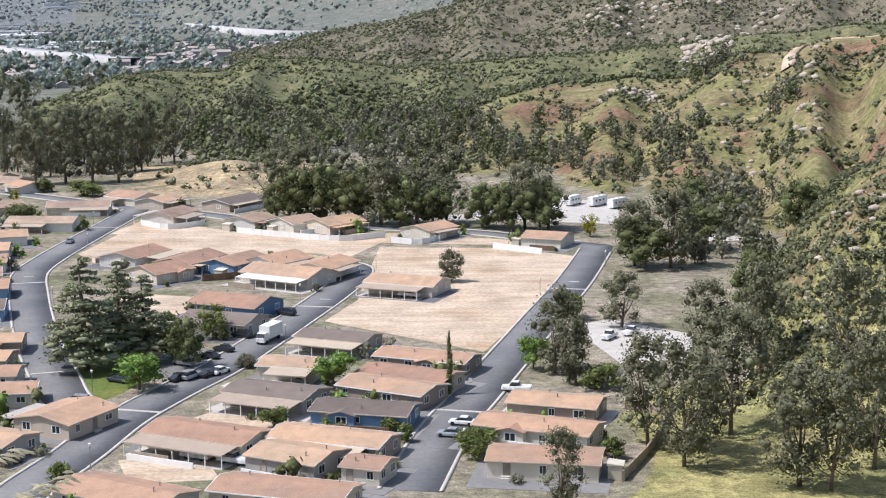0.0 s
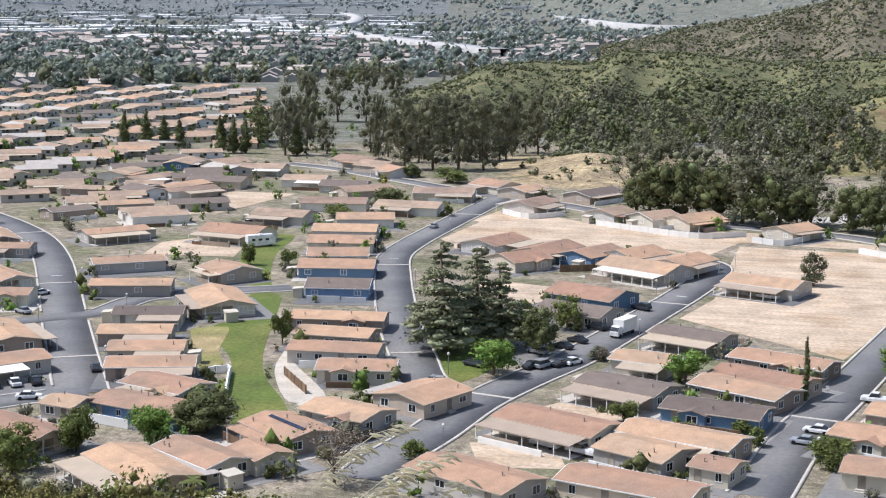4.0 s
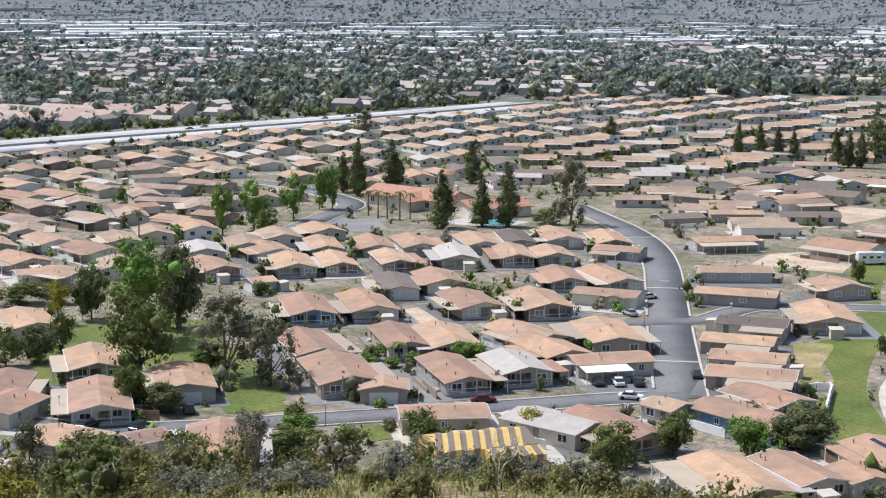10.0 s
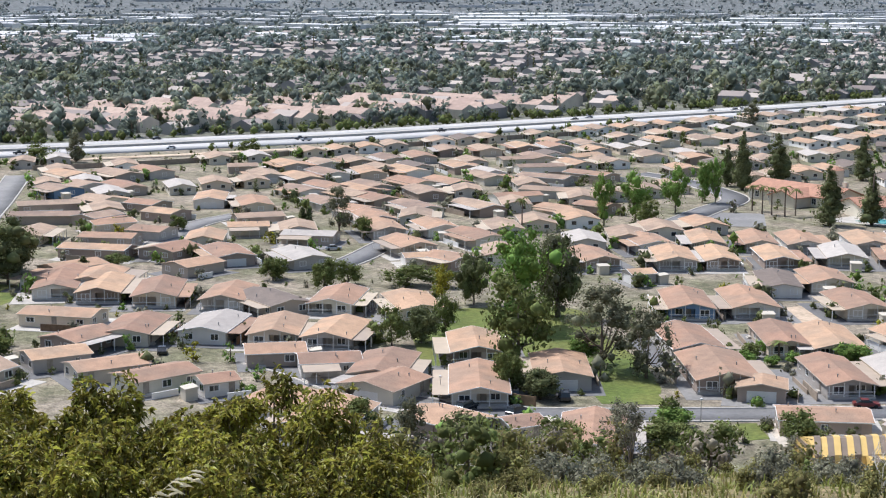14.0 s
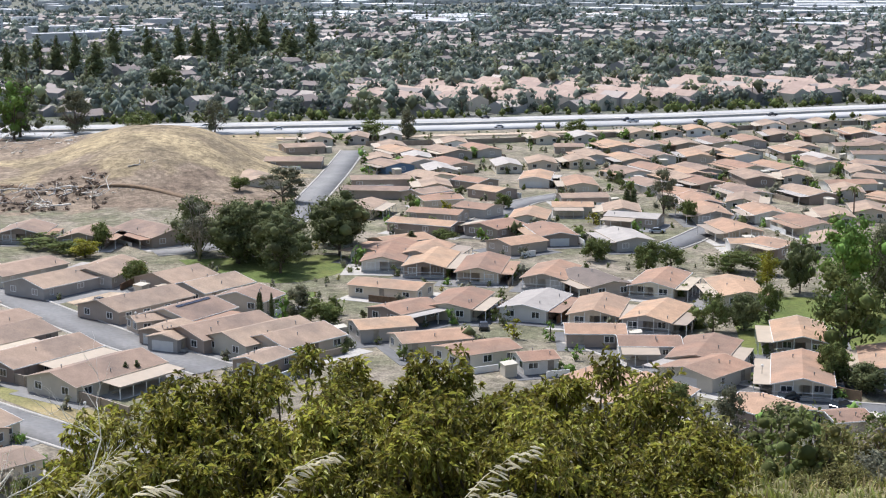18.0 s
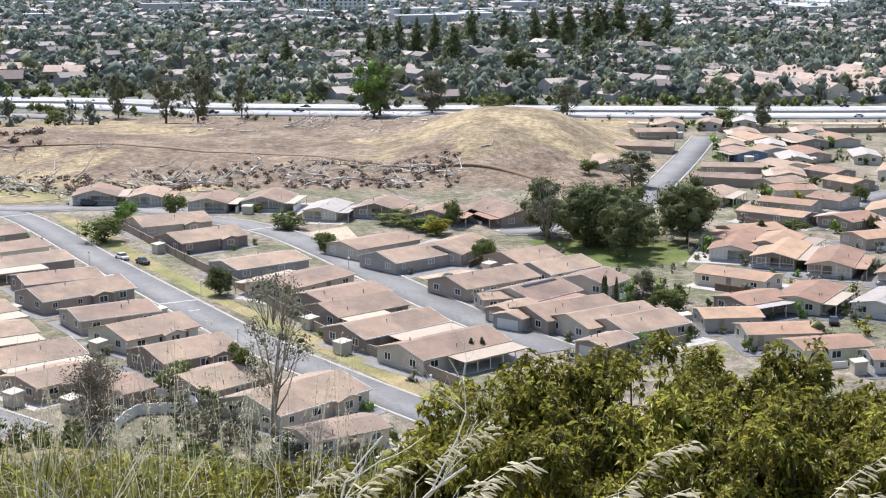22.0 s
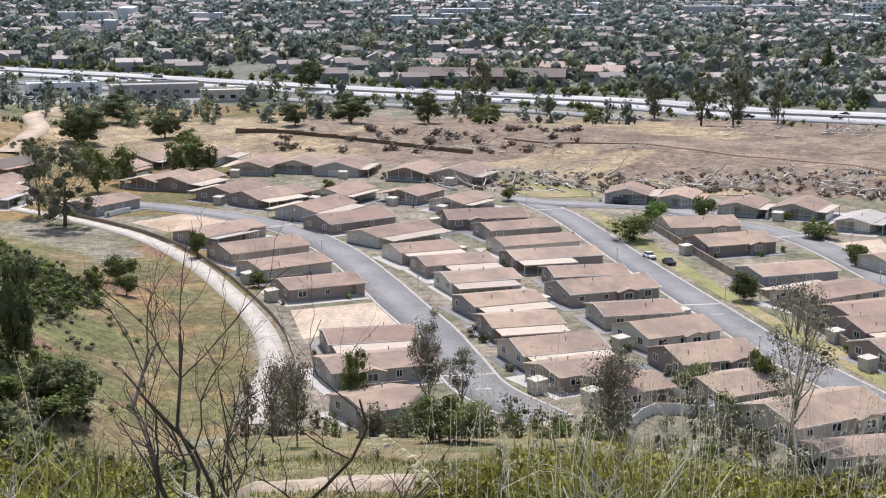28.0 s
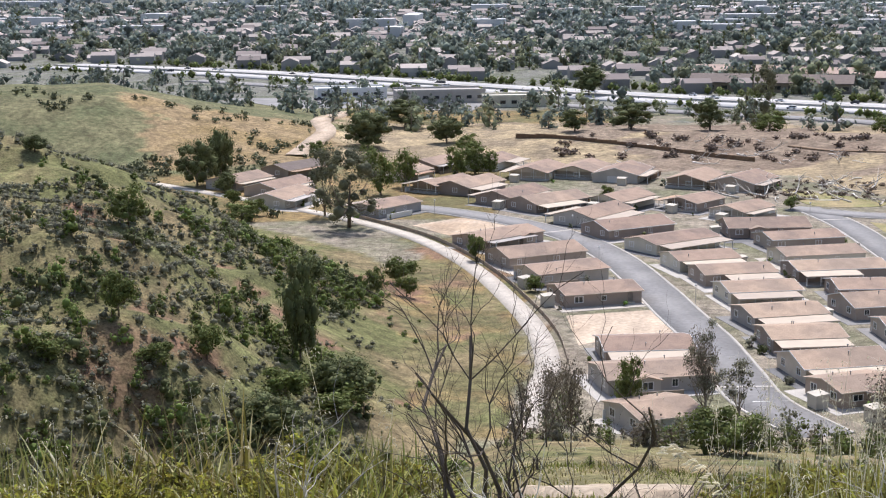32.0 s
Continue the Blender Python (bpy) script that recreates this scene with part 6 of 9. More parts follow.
# ---- low garden walls and small sheds between the homes ----
gw = random.Random(91)
walls = {"white": [], "block": [], "wood": []}
sheds = []
for hx, hy, hd, L, W, st in [h for b in HOMES for h in b if "T" not in h[5]]:
    a = radians(hd)
    ca, sa = math.cos(a), math.sin(a)

    def place(u, v):
        return hx + u * ca - v * sa, hy + u * sa + v * ca

    for k in range(gw.choice((1, 2, 2))):
        s = gw.choice((-1, 1))
        q = s * (W / 2 + gw.uniform(1.6, 2.4) + (3.2 if "C" in st else 0))
        u0 = gw.uniform(-0.5, 0.1) * L
        u1 = u0 + gw.uniform(0.35, 0.7) * L
        mid = place((u0 + u1) / 2, q)
        if any(float(np.min(np.hypot(l[:, 0] - mid[0], l[:, 1] - mid[1]))) < w / 2 + 0.3 * L for n, l, w in STREET_LINES):
            continue
        if any(abs(mid[0] - o[0]) + abs(mid[1] - o[1]) > 1 and math.hypot(mid[0] - o[0], mid[1] - o[1]) < 6.0 for b in HOMES for o in b if (o[0], o[1]) != (hx, hy)):
            continue
        h = gw.uniform(0.9, 1.7)
        c = [place(u0, q - 0.1), place(u1, q - 0.1), place(u1, q + 0.1), place(u0, q + 0.1)]
        walls[gw.choice(("white", "white", "block", "wood"))].append([(x, y, -0.3) for x, y in c] + [(x, y, h) for x, y in c])
    if gw.random() < 0.45:
        u, v = gw.choice((-1, 1)) * (L / 2 + 2.2), gw.uniform(-0.3, 0.3) * W
        x, y = place(u, v)
        if min(float(np.min(np.hypot(l[:, 0] - x, l[:, 1] - y))) - w / 2 for n, l, w in STREET_LINES) > 2.5 and all(math.hypot(x - o[0], y - o[1]) > 7.5 for b in HOMES for o in b if (o[0], o[1]) != (hx, hy)):
            c = [place(u - 1.1, v - 1.3), place(u + 1.1, v - 1.3), place(u + 1.1, v + 1.3), place(u - 1.1, v + 1.3)]
            e = [place(u - 1.25, v - 1.45), place(u + 1.25, v - 1.45), place(u + 1.25, v + 1.45), place(u - 1.25, v + 1.45)]
            sheds.append([(p, q_, -0.2) for p, q_ in c] + [(p, q_, 2.1) for p, q_ in c])
            sheds.append([(p, q_, 2.1) for p, q_ in e] + [(p, q_, 2.22 + 0.25 * (i in (1, 2))) for i, (p, q_) in enumerate(e)])
for mat, words in (("white", "low white garden walls between the homes"), ("block", "low tan block walls between the homes"), ("wood", "brown board fences between the homes")):
    tagged(new("garden_wall", boxes("garden_wall", walls[mat], mat)), words, "walls", kind="stuff")
tagged(new("garden_sheds", boxes("garden_sheds", sheds, "wall_cream")), "small cream garden sheds behind the homes", "sheds", kind="stuff")
# ---- vehicles ----


def loft(profile_x, half_w, z0, z1):
    """A closed hull: stations along x, each with a half width, a floor and a top."""
    v, f = [], []
    for x, w, a, b in zip(profile_x, half_w, z0, z1):
        v += [(x, -w, a), (x, w, a), (x, w, a + (b - a) * 0.6), (x, w * 0.9, b), (x, -w * 0.9, b), (x, -w, a + (b - a) * 0.6)]
    n = len(profile_x)
    for i in range(n - 1):
        o = i * 6
        for k in range(6):
            f.append((o + k, o + (k + 1) % 6, o + 6 + (k + 1) % 6, o + 6 + k)[::-1])
    f.append((0, 1, 2, 3, 4, 5))
    f.append(tuple(range(n * 6 - 6, n * 6))[::-1])
    return v, f


WHEEL = mesh_of("wheel", *tube("w", [(0, -0.12, 0), (0, 0.12, 0)], [0.34, 0.34], "tyre", 14), "tyre")
RIM = mesh_of("rim", *tube("w", [(0, -0.13, 0), (0, 0.13, 0)], [0.2, 0.2], "metal", 10), "metal")
CAR_MESH = {}


def car_parts(kind, paint):
    if (kind, paint) in CAR_MESH:
        return CAR_MESH[kind, paint]
    if kind == "pickup":
        body = loft([-2.7, -2.6, -0.3, -0.25, 1.4, 2.5, 2.7], [0.9, 0.97, 0.97, 0.97, 0.97, 0.95, 0.8], [0.45] * 7, [1.1, 1.15, 1.15, 1.15, 1.12, 1.05, 0.9])
        cab = loft([-0.6, -0.35, 0.7, 1.3], [0.85, 0.82, 0.82, 0.85], [1.1] * 4, [1.15, 1.82, 1.82, 1.15])
    elif kind == "suv":
        body = loft([-2.3, -2.2, 1.1, 2.1, 2.3], [0.85, 0.93, 0.93, 0.9, 0.75], [0.4] * 5, [0.95, 1.02, 1.02, 0.95, 0.8])
        cab = loft([-2.2, -2.0, 0.4, 1.1], [0.85, 0.8, 0.8, 0.85], [1.0] * 4, [1.05, 1.7, 1.72, 1.05])
    else:
        body = loft([-2.25, -2.1, -1.2, 1.0, 2.1, 2.25], [0.8, 0.88, 0.9, 0.9, 0.86, 0.72], [0.35] * 6, [0.8, 0.9, 0.92, 0.9, 0.8, 0.65])
        cab = loft([-1.7, -0.9, 0.3, 1.1], [0.8, 0.7, 0.7, 0.8], [0.88] * 4, [0.92, 1.42, 1.42, 0.92])
    top = [(x, y * 0.99, z - 0.02) for x, y, z in cab[0]]
    roofz = max(z for _, _, z in cab[0])
    xs = [x for x, _, z in cab[0] if z > roofz - 0.06]
    roof = boxes("roof", [(min(xs) - 0.05, max(xs) + 0.05, -0.74, 0.74, roofz - 0.04, roofz + 0.03)], paint)
    CAR_MESH[kind, paint] = (mesh_of("body", *body, paint), mesh_of("glasshouse", top, cab[1], "glass"), roof)
    return CAR_MESH[kind, paint]


PAINT_WORD = {"car_dark": "dark", "car_white": "white", "car_red": "dark red", "car_silver": "silver"}


def vehicle(x, y, heading, kind, paint, where, z=0.06):
    ob = tagged(new({"pickup": "pickup_truck", "suv": "suv", "car": "car"}[kind]), "%s %s %s" % (PAINT_WORD[paint], {"pickup": "pickup truck parked", "suv": "family suv car", "car": "saloon car"}[kind], where), "car", "vehicles")
    ob.matrix_basis = Matrix.Translation((x, y, z)) @ Matrix.Rotation(radians(heading), 4, "Z")
    b, g, r = car_parts(kind, paint)
    put("body", b, ob)
    put("glasshouse", g, ob)
    put("roof", r, ob)
    for wx in (-1.4, 1.45):
        for s in (-1, 1):
            w = put("wheel", WHEEL, ob, Matrix.Translation((wx, s * 0.8, 0.34)))
    return ob


for x, y, hd, kind, paint, where in (
        (-50, 297, 150, "suv", "car_silver", "in a bay by the lawn"), (-46, 303, 150, "car", "car_dark", "in a bay by the lawn"), (-44, 309, 150, "car", "car_dark", "in a bay by the lawn"),
        (-60, 284, 150, "car", "car_dark", "by the lawn"), (-64, 268, 170, "suv", "car_silver", "by the lawn"), (-65, 264, 170, "suv", "car_dark", "by the lawn"),
        (-66, 232, 60, "suv", "car_dark", "on a driveway"), (-38, 234.5, 154, "pickup", "car_white", "under a carport"), (-32, 232, 154, "pickup", "car_white", "under a carport"),
        (-8, 365, 157, "pickup", "car_white", "beside a home"), (13, 275, 170, "pickup", "car_white", "at the kerb"), (3, 253, 165, "car", "car_white", "on a driveway"), (1, 246, 165, "car", "car_silver", "on a driveway"),
        (-139, 247, 130, "car", "car_dark", "in a bay"), (-136, 249, 130, "car", "car_white", "in a bay"), (-133, 251, 130, "car", "car_dark", "in a bay"), (-149, 224, 45, "car", "car_red", "at the kerb"),
        (-127, 263, 120, "car", "car_dark", "at the kerb"), (-228, 172, 30, "car", "car_silver", "by a home"), (-366, 30, 20, "car", "car_white", "at the verge"), (-359, 34, 20, "car", "car_dark", "at the verge"),
        (-448, 28, 80, "suv", "car_dark", "by a home"), (-283, 78, 110, "car", "car_dark", "by a home"), (-192, 172, 100, "suv", "car_dark", "on a driveway"), (-184, 176, 100, "suv", "car_dark", "on a driveway"),
        (-171, 327, 60, "car", "car_white", "on a driveway"), (-108, 452, 90, "car", "car_silver", "at the kerb"), (-96, 320, 100, "suv", "car_dark", "on a driveway"), (-119, 262, 60, "car", "car_white", "on a driveway"),
        (-338, 254, 60, "car", "car_silver", "at the kerb"), (-395, 384, 150, "car", "car_white", "at the kerb"), (-35, 345, 150, "suv", "car_dark", "on a driveway"), (-42, 322, 150, "suv", "car_dark", "on a driveway"),
        (78, 468, 100, "suv", "car_dark", "in the yard"), (34, 318, 60, "pickup", "car_white", "in the yard"), (39, 322, 60, "pickup", "car_white", "in the yard"),
        (-129, 241, 20, "car", "car_white", "on a driveway"), (-174, 297, 140, "car", "car_white", "on a driveway"), (-165, 307, 150, "car", "car_silver", "on a driveway"), (-172, 327, 60, "suv", "car_dark", "on a driveway"), (-191, 182, 140, "pickup", "car_dark", "on a driveway"), (-186, 189, 140, "suv", "car_dark", "on a driveway"), (-163, 444, 8, "car", "car_white", "on a driveway"), (-49, 285, 60, "car", "car_dark", "on a driveway"), (-47, 286, 60, "suv", "car_silver", "on a driveway"), (-44, 288, 60, "car", "car_dark", "on a driveway"), (-42, 290, 60, "car", "car_white", "on a driveway"), (-262, 155, 150, "car", "car_dark", "on a driveway"), (-322, 96, 118, "car", "car_dark", "on a driveway")):
    vehicle(x, y, hd, kind, paint, where)

# traffic standing on the freeway
cr = random.Random(41)
for k in range(56):
    i = cr.randrange(12, len(fl0 := [l for nm, l, w in STREET_LINES if nm == "freeway"][0]) - 12)
    side = cr.choice((-1, 1)) * (15 + cr.choice((-7, -3.5, 0, 3.5, 7)))
    d = fl0[i + 1] - fl0[i - 1]
    d = d / np.linalg.norm(d)
    vehicle(fl0[i][0] - d[1] * side, fl0[i][1] + d[0] * side, math.degrees(math.atan2(d[1], d[0])), cr.choice(("car", "car", "suv", "pickup")), cr.choice(("car_dark", "car_dark", "car_silver", "car_white", "car_dark")), "on the freeway", 0.5)


def box_truck(x, y, heading):
    ob = tagged(new("box_truck"), "white box delivery truck parked on the street", "truck")
    ob.matrix_basis = Matrix.Translation((x, y, 0.08)) @ Matrix.Rotation(radians(heading), 4, "Z")
    put("cargo_box", boxes("cargo_box", [(-4.2, 1.9, -1.2, 1.2, 0.9, 3.5)], "white"), ob)
    put("cab", mesh_of("cab", *loft([2.0, 2.2, 3.2, 3.9], [1.0, 1.05, 1.05, 0.98], [0.5] * 4, [2.3, 2.4, 2.35, 1.3]), "car_white"), ob)
    put("windscreen", boxes("windscreen", [[(3.3, -0.9, 1.45), (3.86, -0.9, 1.35), (3.86, 0.9, 1.35), (3.3, 0.9, 1.45), (3.25, -0.85, 2.2), (3.4, -0.85, 2.2), (3.4, 0.85, 2.2), (3.25, 0.85, 2.2)]], "glass"), ob)
    put("chassis", boxes("chassis", [(-4.1, 3.6, -0.5, 0.5, 0.5, 0.9)], "tyre"), ob)
    for wx in (-2.8, 3.0):
        for s in (-1, 1):
            put("wheel", WHEEL, ob, Matrix.Translation((wx, s * 0.95, 0.45)) @ Matrix.Diagonal((1.3, 1.5, 1.3, 1)))


box_truck(-36, 318, -110)


def motorhome(x, y, heading, L):
    ob = tagged(new("motorhome"), "white parked motorhome in the gravel yard", "motorhome", "motorhomes")
    ob.matrix_basis = Matrix.Translation((x, y, 0.08)) @ Matrix.Rotation(radians(heading), 4, "Z")
    put("body", mesh_of("body", *loft([-L / 2, -L / 2 + 0.1, L / 2 - 0.6, L / 2], [1.15, 1.22, 1.22, 1.1], [0.5] * 4, [3.1, 3.25, 3.25, 2.6]), "car_white"), ob)
    for q in (-0.3, -0.05, 0.2):
        for s in (-1, 1):
            put("window", boxes("window", [(q * L - 0.5, q * L + 0.5, s * 1.22 - 0.03, s * 1.22 + 0.03, 1.7, 2.3)], "glass"), ob)
    put("windscreen", boxes("windscreen", [(L / 2 - 0.25, L / 2 + 0.02, -0.95, 0.95, 1.4, 2.3)], "glass"), ob)
    put("air_unit", boxes("air_unit", [(-0.5, 0.5, -0.4, 0.4, 3.2, 3.5)], "white"), ob)
    for wx in (-0.3 * L, 0.32 * L):
        for s in (-1, 1):
            put("wheel", WHEEL, ob, Matrix.Translation((wx, s * 1.05, 0.4)) @ Matrix.Diagonal((1.2, 1.2, 1.2, 1)))


for row in ((44, 528, 60, 9), (52, 526, 55, 10), (58, 520, 52, 9), (13, 522, 70, 6), (18, 508, 30, 7), (-146, 406, 40, 8), (36, 500, 90, 6)):
    motorhome(*row)

# ---- fallen trunks and brush on the bare mound ----


def on_land(th, r):
    a = radians(th)
    x, y = -math.sin(a) * r, math.cos(a) * r
    return x, y, float(land(x, y))


lg = random.Random(51)
LOGS = []
for k in range(6):
    p = [Vector((0, 0, 0.2))]
    d = Vector((1, 0, 0.12))
    for i in range(5):
        d = (d + Vector((0, lg.uniform(-0.35, 0.35), lg.uniform(-0.25, 0.3)))).normalized()
        p.append(p[-1] + d * lg.uniform(1.0, 1.9))
    pieces = [tube("l", p, [0.21, 0.18, 0.15, 0.12, 0.08, 0.04], "dead", 6)]
    for i in (2, 3, 4):
        q = p[i] + Vector((lg.uniform(0.8, 1.8), lg.choice((-1, 1)) * lg.uniform(0.8, 1.8), lg.uniform(0.4, 1.6)))
        pieces.append(tube("l", [p[i], p[i].lerp(q, 0.5) + Vector((0, 0, 0.3)), q], [0.09, 0.07, 0.03], "dead", 5))
    LOGS.append(mesh_of("fallen_trunk", *merge(pieces), "dead", smooth=True))
for k in range(190):
    if k < 120:
        th, r = lg.uniform(72, 93), lg.gauss(492, 12)
    elif k < 165:
        th, r = lg.uniform(74, 83), lg.gauss(615, 16)
    else:
        th, r = lg.uniform(86, 97), lg.uniform(555, 600)
    x, y, z = on_land(th, r)
    ob = tagged(new("fallen_trunk", lg.choice(LOGS)), "bleached fallen tree trunk with bare limbs", "log", "felled trees")
    s = lg.uniform(1.0, 1.8)
    ob.matrix_basis = Matrix.Translation((x, y, z - 0.1)) @ Matrix.Rotation(lg.uniform(0, 6.28) if k < 120 else radians(lg.gauss(20, 14)), 4, "Z") @ Matrix.Diagonal((s, s, s, 1))
# ---- trees ----
tr = np.random.default_rng(3)


def leaf_cloud(centres, radii, n, size, jitter=0.8, thin=0.6, up=0.2, inner=0.5):
    """Leaf sprays scattered over the shells of many clumps."""
    c = np.repeat(np.asarray(centres, float), n, 0)
    ra = np.repeat(np.asarray(radii, float), n, 0)
    k = len(c)
    d = tr.normal(size=(k, 3))
    d[:, 2] += up
    d /= np.linalg.norm(d, axis=1)[:, None]
    p = c + d * ra * tr.uniform(inner, 1.12, (k, 1))
    nrm = d + tr.normal(size=(k, 3)) * jitter * 0.5
    nrm /= np.linalg.norm(nrm, axis=1)[:, None]
    t = np.cross(nrm, tr.normal(size=(k, 3)))
    t /= np.linalg.norm(t, axis=1)[:, None]
    b = np.cross(nrm, t)
    s = np.broadcast_to(np.asarray(size, float), (len(centres),)) if np.ndim(size) else np.full(len(centres), size)
    s = np.repeat(s, n) * tr.uniform(0.6, 1.35, k)
    s = s[:, None]
    v = np.stack([p - t * s, p - b * s * thin, p + t * s + nrm * s * 0.15, p + b * s * thin], 1).reshape(-1, 3)
    return v, np.arange(k * 4).reshape(-1, 4)


ICO_V = np.array([(math.cos(i * 2 * math.pi / 5) * 0.894, math.sin(i * 2 * math.pi / 5) * 0.894, 0.447) for i in range(5)] + [(math.cos((i + 0.5) * 2 * math.pi / 5) * 0.894, math.sin((i + 0.5) * 2 * math.pi / 5) * 0.894, -0.447) for i in range(5)] + [(0, 0, 1), (0, 0, -1)])
ICO_F = np.array([(i, (i + 1) % 5, 10) for i in range(5)] + [((i + 1) % 5, i, 5 + i) for i in range(5)] + [(5 + i, 5 + (i + 1) % 5, (i + 1) % 5) for i in range(5)] + [(5 + (i + 1) % 5, 5 + i, 11) for i in range(5)])
OCT_V = np.array([(1, 0, 0), (0, 1, 0), (-1, 0, 0), (0, -1, 0), (0, 0, 1), (0, 0, -1)], float)
OCT_F = np.array([(0, 1, 4), (1, 2, 4), (2, 3, 4), (3, 0, 4), (1, 0, 5), (2, 1, 5), (3, 2, 5), (0, 3, 5)])


def cores(centres, radii, part=0.55, coarse=False):
    """The dense twiggy inside of each clump: a small uneven lump."""
    V, F = (OCT_V, OCT_F) if coarse else (ICO_V, ICO_F)
    c, r = np.asarray(centres, float), np.asarray(radii, float)
    k = len(c)
    a = tr.uniform(0, 6.28, k)
    ca, sa = np.cos(a)[:, None], np.sin(a)[:, None]
    t = np.stack([V[None, :, 0] * ca - V[None, :, 1] * sa, V[None, :, 0] * sa + V[None, :, 1] * ca, np.broadcast_to(V[None, :, 2], (k, len(V)))], -1)
    v = c[:, None] + t * r[:, None] * part * tr.uniform(0.72, 1.12, (k, len(V), 1))
    return v.reshape(-1, 3), (F[None] + len(V) * np.arange(k)[:, None, None]).reshape(-1, 3)


def foliage(centres, radii, n, size, part=0.55, coarse=False, **kw):
    v, f = leaf_cloud(centres, radii, n, size, **kw)
    cv, cf = cores(centres, radii, part, coarse)
    return np.concatenate([v, cv]), (f, cf + len(v))


def clumps_in(kind, h, w):
    """Centres and radii of foliage clumps for a crown of that height and spread."""
    c, r = [], []
    R = w / 2
    if kind in ("euc", "gum", "sparse"):
        n = {"euc": 40, "gum": 40, "sparse": 17}[kind]
        lo = {"euc": 0.14, "gum": 0.2, "sparse": 0.34}[kind]
        for i in range(n):
            z = lo + (0.98 - lo) * tr.random() ** 0.8
            lim = R * math.sin(math.pi * min(0.98, 0.12 + 0.83 * (z - lo) / (1 - lo))) ** 0.6
            a, q = tr.uniform(0, 6.28), lim * tr.random() ** 0.5 * 0.85
            s = R * tr.uniform(0.22, 0.42) * (0.85 if kind == "sparse" else 1)
            c.append((q * math.cos(a), q * math.sin(a), z * h - s * 0.5))
            r.append((s, s, s * tr.uniform(0.8, 1.4)))
    elif kind == "conifer":
        n = 15
        for i in range(n):
            z = 0.16 + 0.8 * i / (n - 1)
            lim = R * min(1, 1.35 * (1.04 - z)) ** 0.85 * tr.uniform(0.85, 1.15)
            for k in range(max(4, int(10 * (1.1 - z)))):
                a = tr.uniform(0, 6.28)
                for q in (0.4, 0.9):
                    s = R * 0.22 * (1.25 - z)
                    c.append((lim * q * math.cos(a), lim * q * math.sin(a), (z - 0.02 * q) * h))
                    r.append((s * 1.6, s * 1.6, s * 0.8))
    elif kind == "cone":
        n = 17
        for i in range(n):
            z = 0.10 + 0.86 * i / (n - 1)
            lim = R * min(1, 1.75 * (1.03 - z)) ** 0.75
            for k in range(max(1, int(4 * lim / R + 0.5))):
                a = tr.uniform(0, 6.28)
                s = max(0.3, lim * tr.uniform(0.4, 0.62))
                q = lim * 0.5 * tr.random()
                c.append((q * math.cos(a), q * math.sin(a), z * h))
                r.append((s, s, s * 1.3))
    elif kind == "column":
        for i in range(12):
            z = 0.05 + 0.9 * i / 11
            s = R * (1.15 if z < 0.6 else 0.95 * (1.12 - z) / 0.52)
            c.append((tr.uniform(-0.1, 0.1) * R, tr.uniform(-0.1, 0.1) * R, z * h))
            r.append((s, s, h * 0.085))
    else:
        n = {"oak": 44, "round": 30, "mid": 26, "yellow": 22, "red": 20}[kind]
        lo = {"oak": 0.06, "round": 0.14, "mid": 0.04}.get(kind, 0.16)
        for i in range(n):
            d = tr.normal(size=3)
            d /= np.linalg.norm(d)
            q = tr.random() ** 0.4 * 0.80
            s = R * tr.uniform(0.26, 0.46)
            z = (lo + (1 - lo) * (0.5 + 0.5 * d[2] * q / 0.72 * 0.8)) * h - s * 0.15
            c.append((d[0] * q * R, d[1] * q * R, z))
            r.append((s, s, s * 0.85))
    return c, r


LEAF = {"euc": "leaf_dark", "gum": "leaf_dark", "sparse": "leaf_grey", "oak": "leaf_oak", "round": "leaf_green", "mid": "leaf_mid", "yellow": "leaf_yellow", "red": "leaf_red",
        "conifer": "leaf_pine", "cone": "leaf_oak", "column": "leaf_oak"}
WORDS = {"gum": ("eucalyptus_tree", "tall open eucalyptus tree with a bare forked trunk", "tree"),
         "euc": ("eucalyptus_tree", "tall dark eucalyptus tree with ragged clumped crown", "tree"),
         "sparse": ("eucalyptus_tree", "thin open eucalyptus tree with bare pale limbs", "tree"),
         "oak": ("oak_tree", "dense dark green evergreen oak tree", "tree"),
         "round": ("shade_tree", "leafy bright green garden shade tree", "tree"),
         "mid": ("garden_tree", "bushy mid-green garden tree", "tree"),
         "yellow": ("garden_tree", "yellow-green leafy garden tree", "tree"),
         "red": ("garden_tree", "thin grey-brown tree with sparse leaves", "tree"),
         "conifer": ("cedar_tree", "tall tiered blue-green cedar tree", "tree"),
         "cone": ("pine_tree", "dense dark conical pine tree", "tree"),
         "column": ("cypress_tree", "narrow dark columnar cypress tree", "tree")}
REF = {"euc": (18, 13), "gum": (18, 10), "sparse": (16, 9), "oak": (12, 12), "round": (7.5, 7.2), "mid": (5.5, 6), "yellow": (6, 5), "red": (10, 8.5), "conifer": (20, 10), "cone": (18, 8), "column": (8, 1.3)}
CROWNS, TRUNKS = {}, {}
CLASSES = (0.5, 1.0, 1.7)


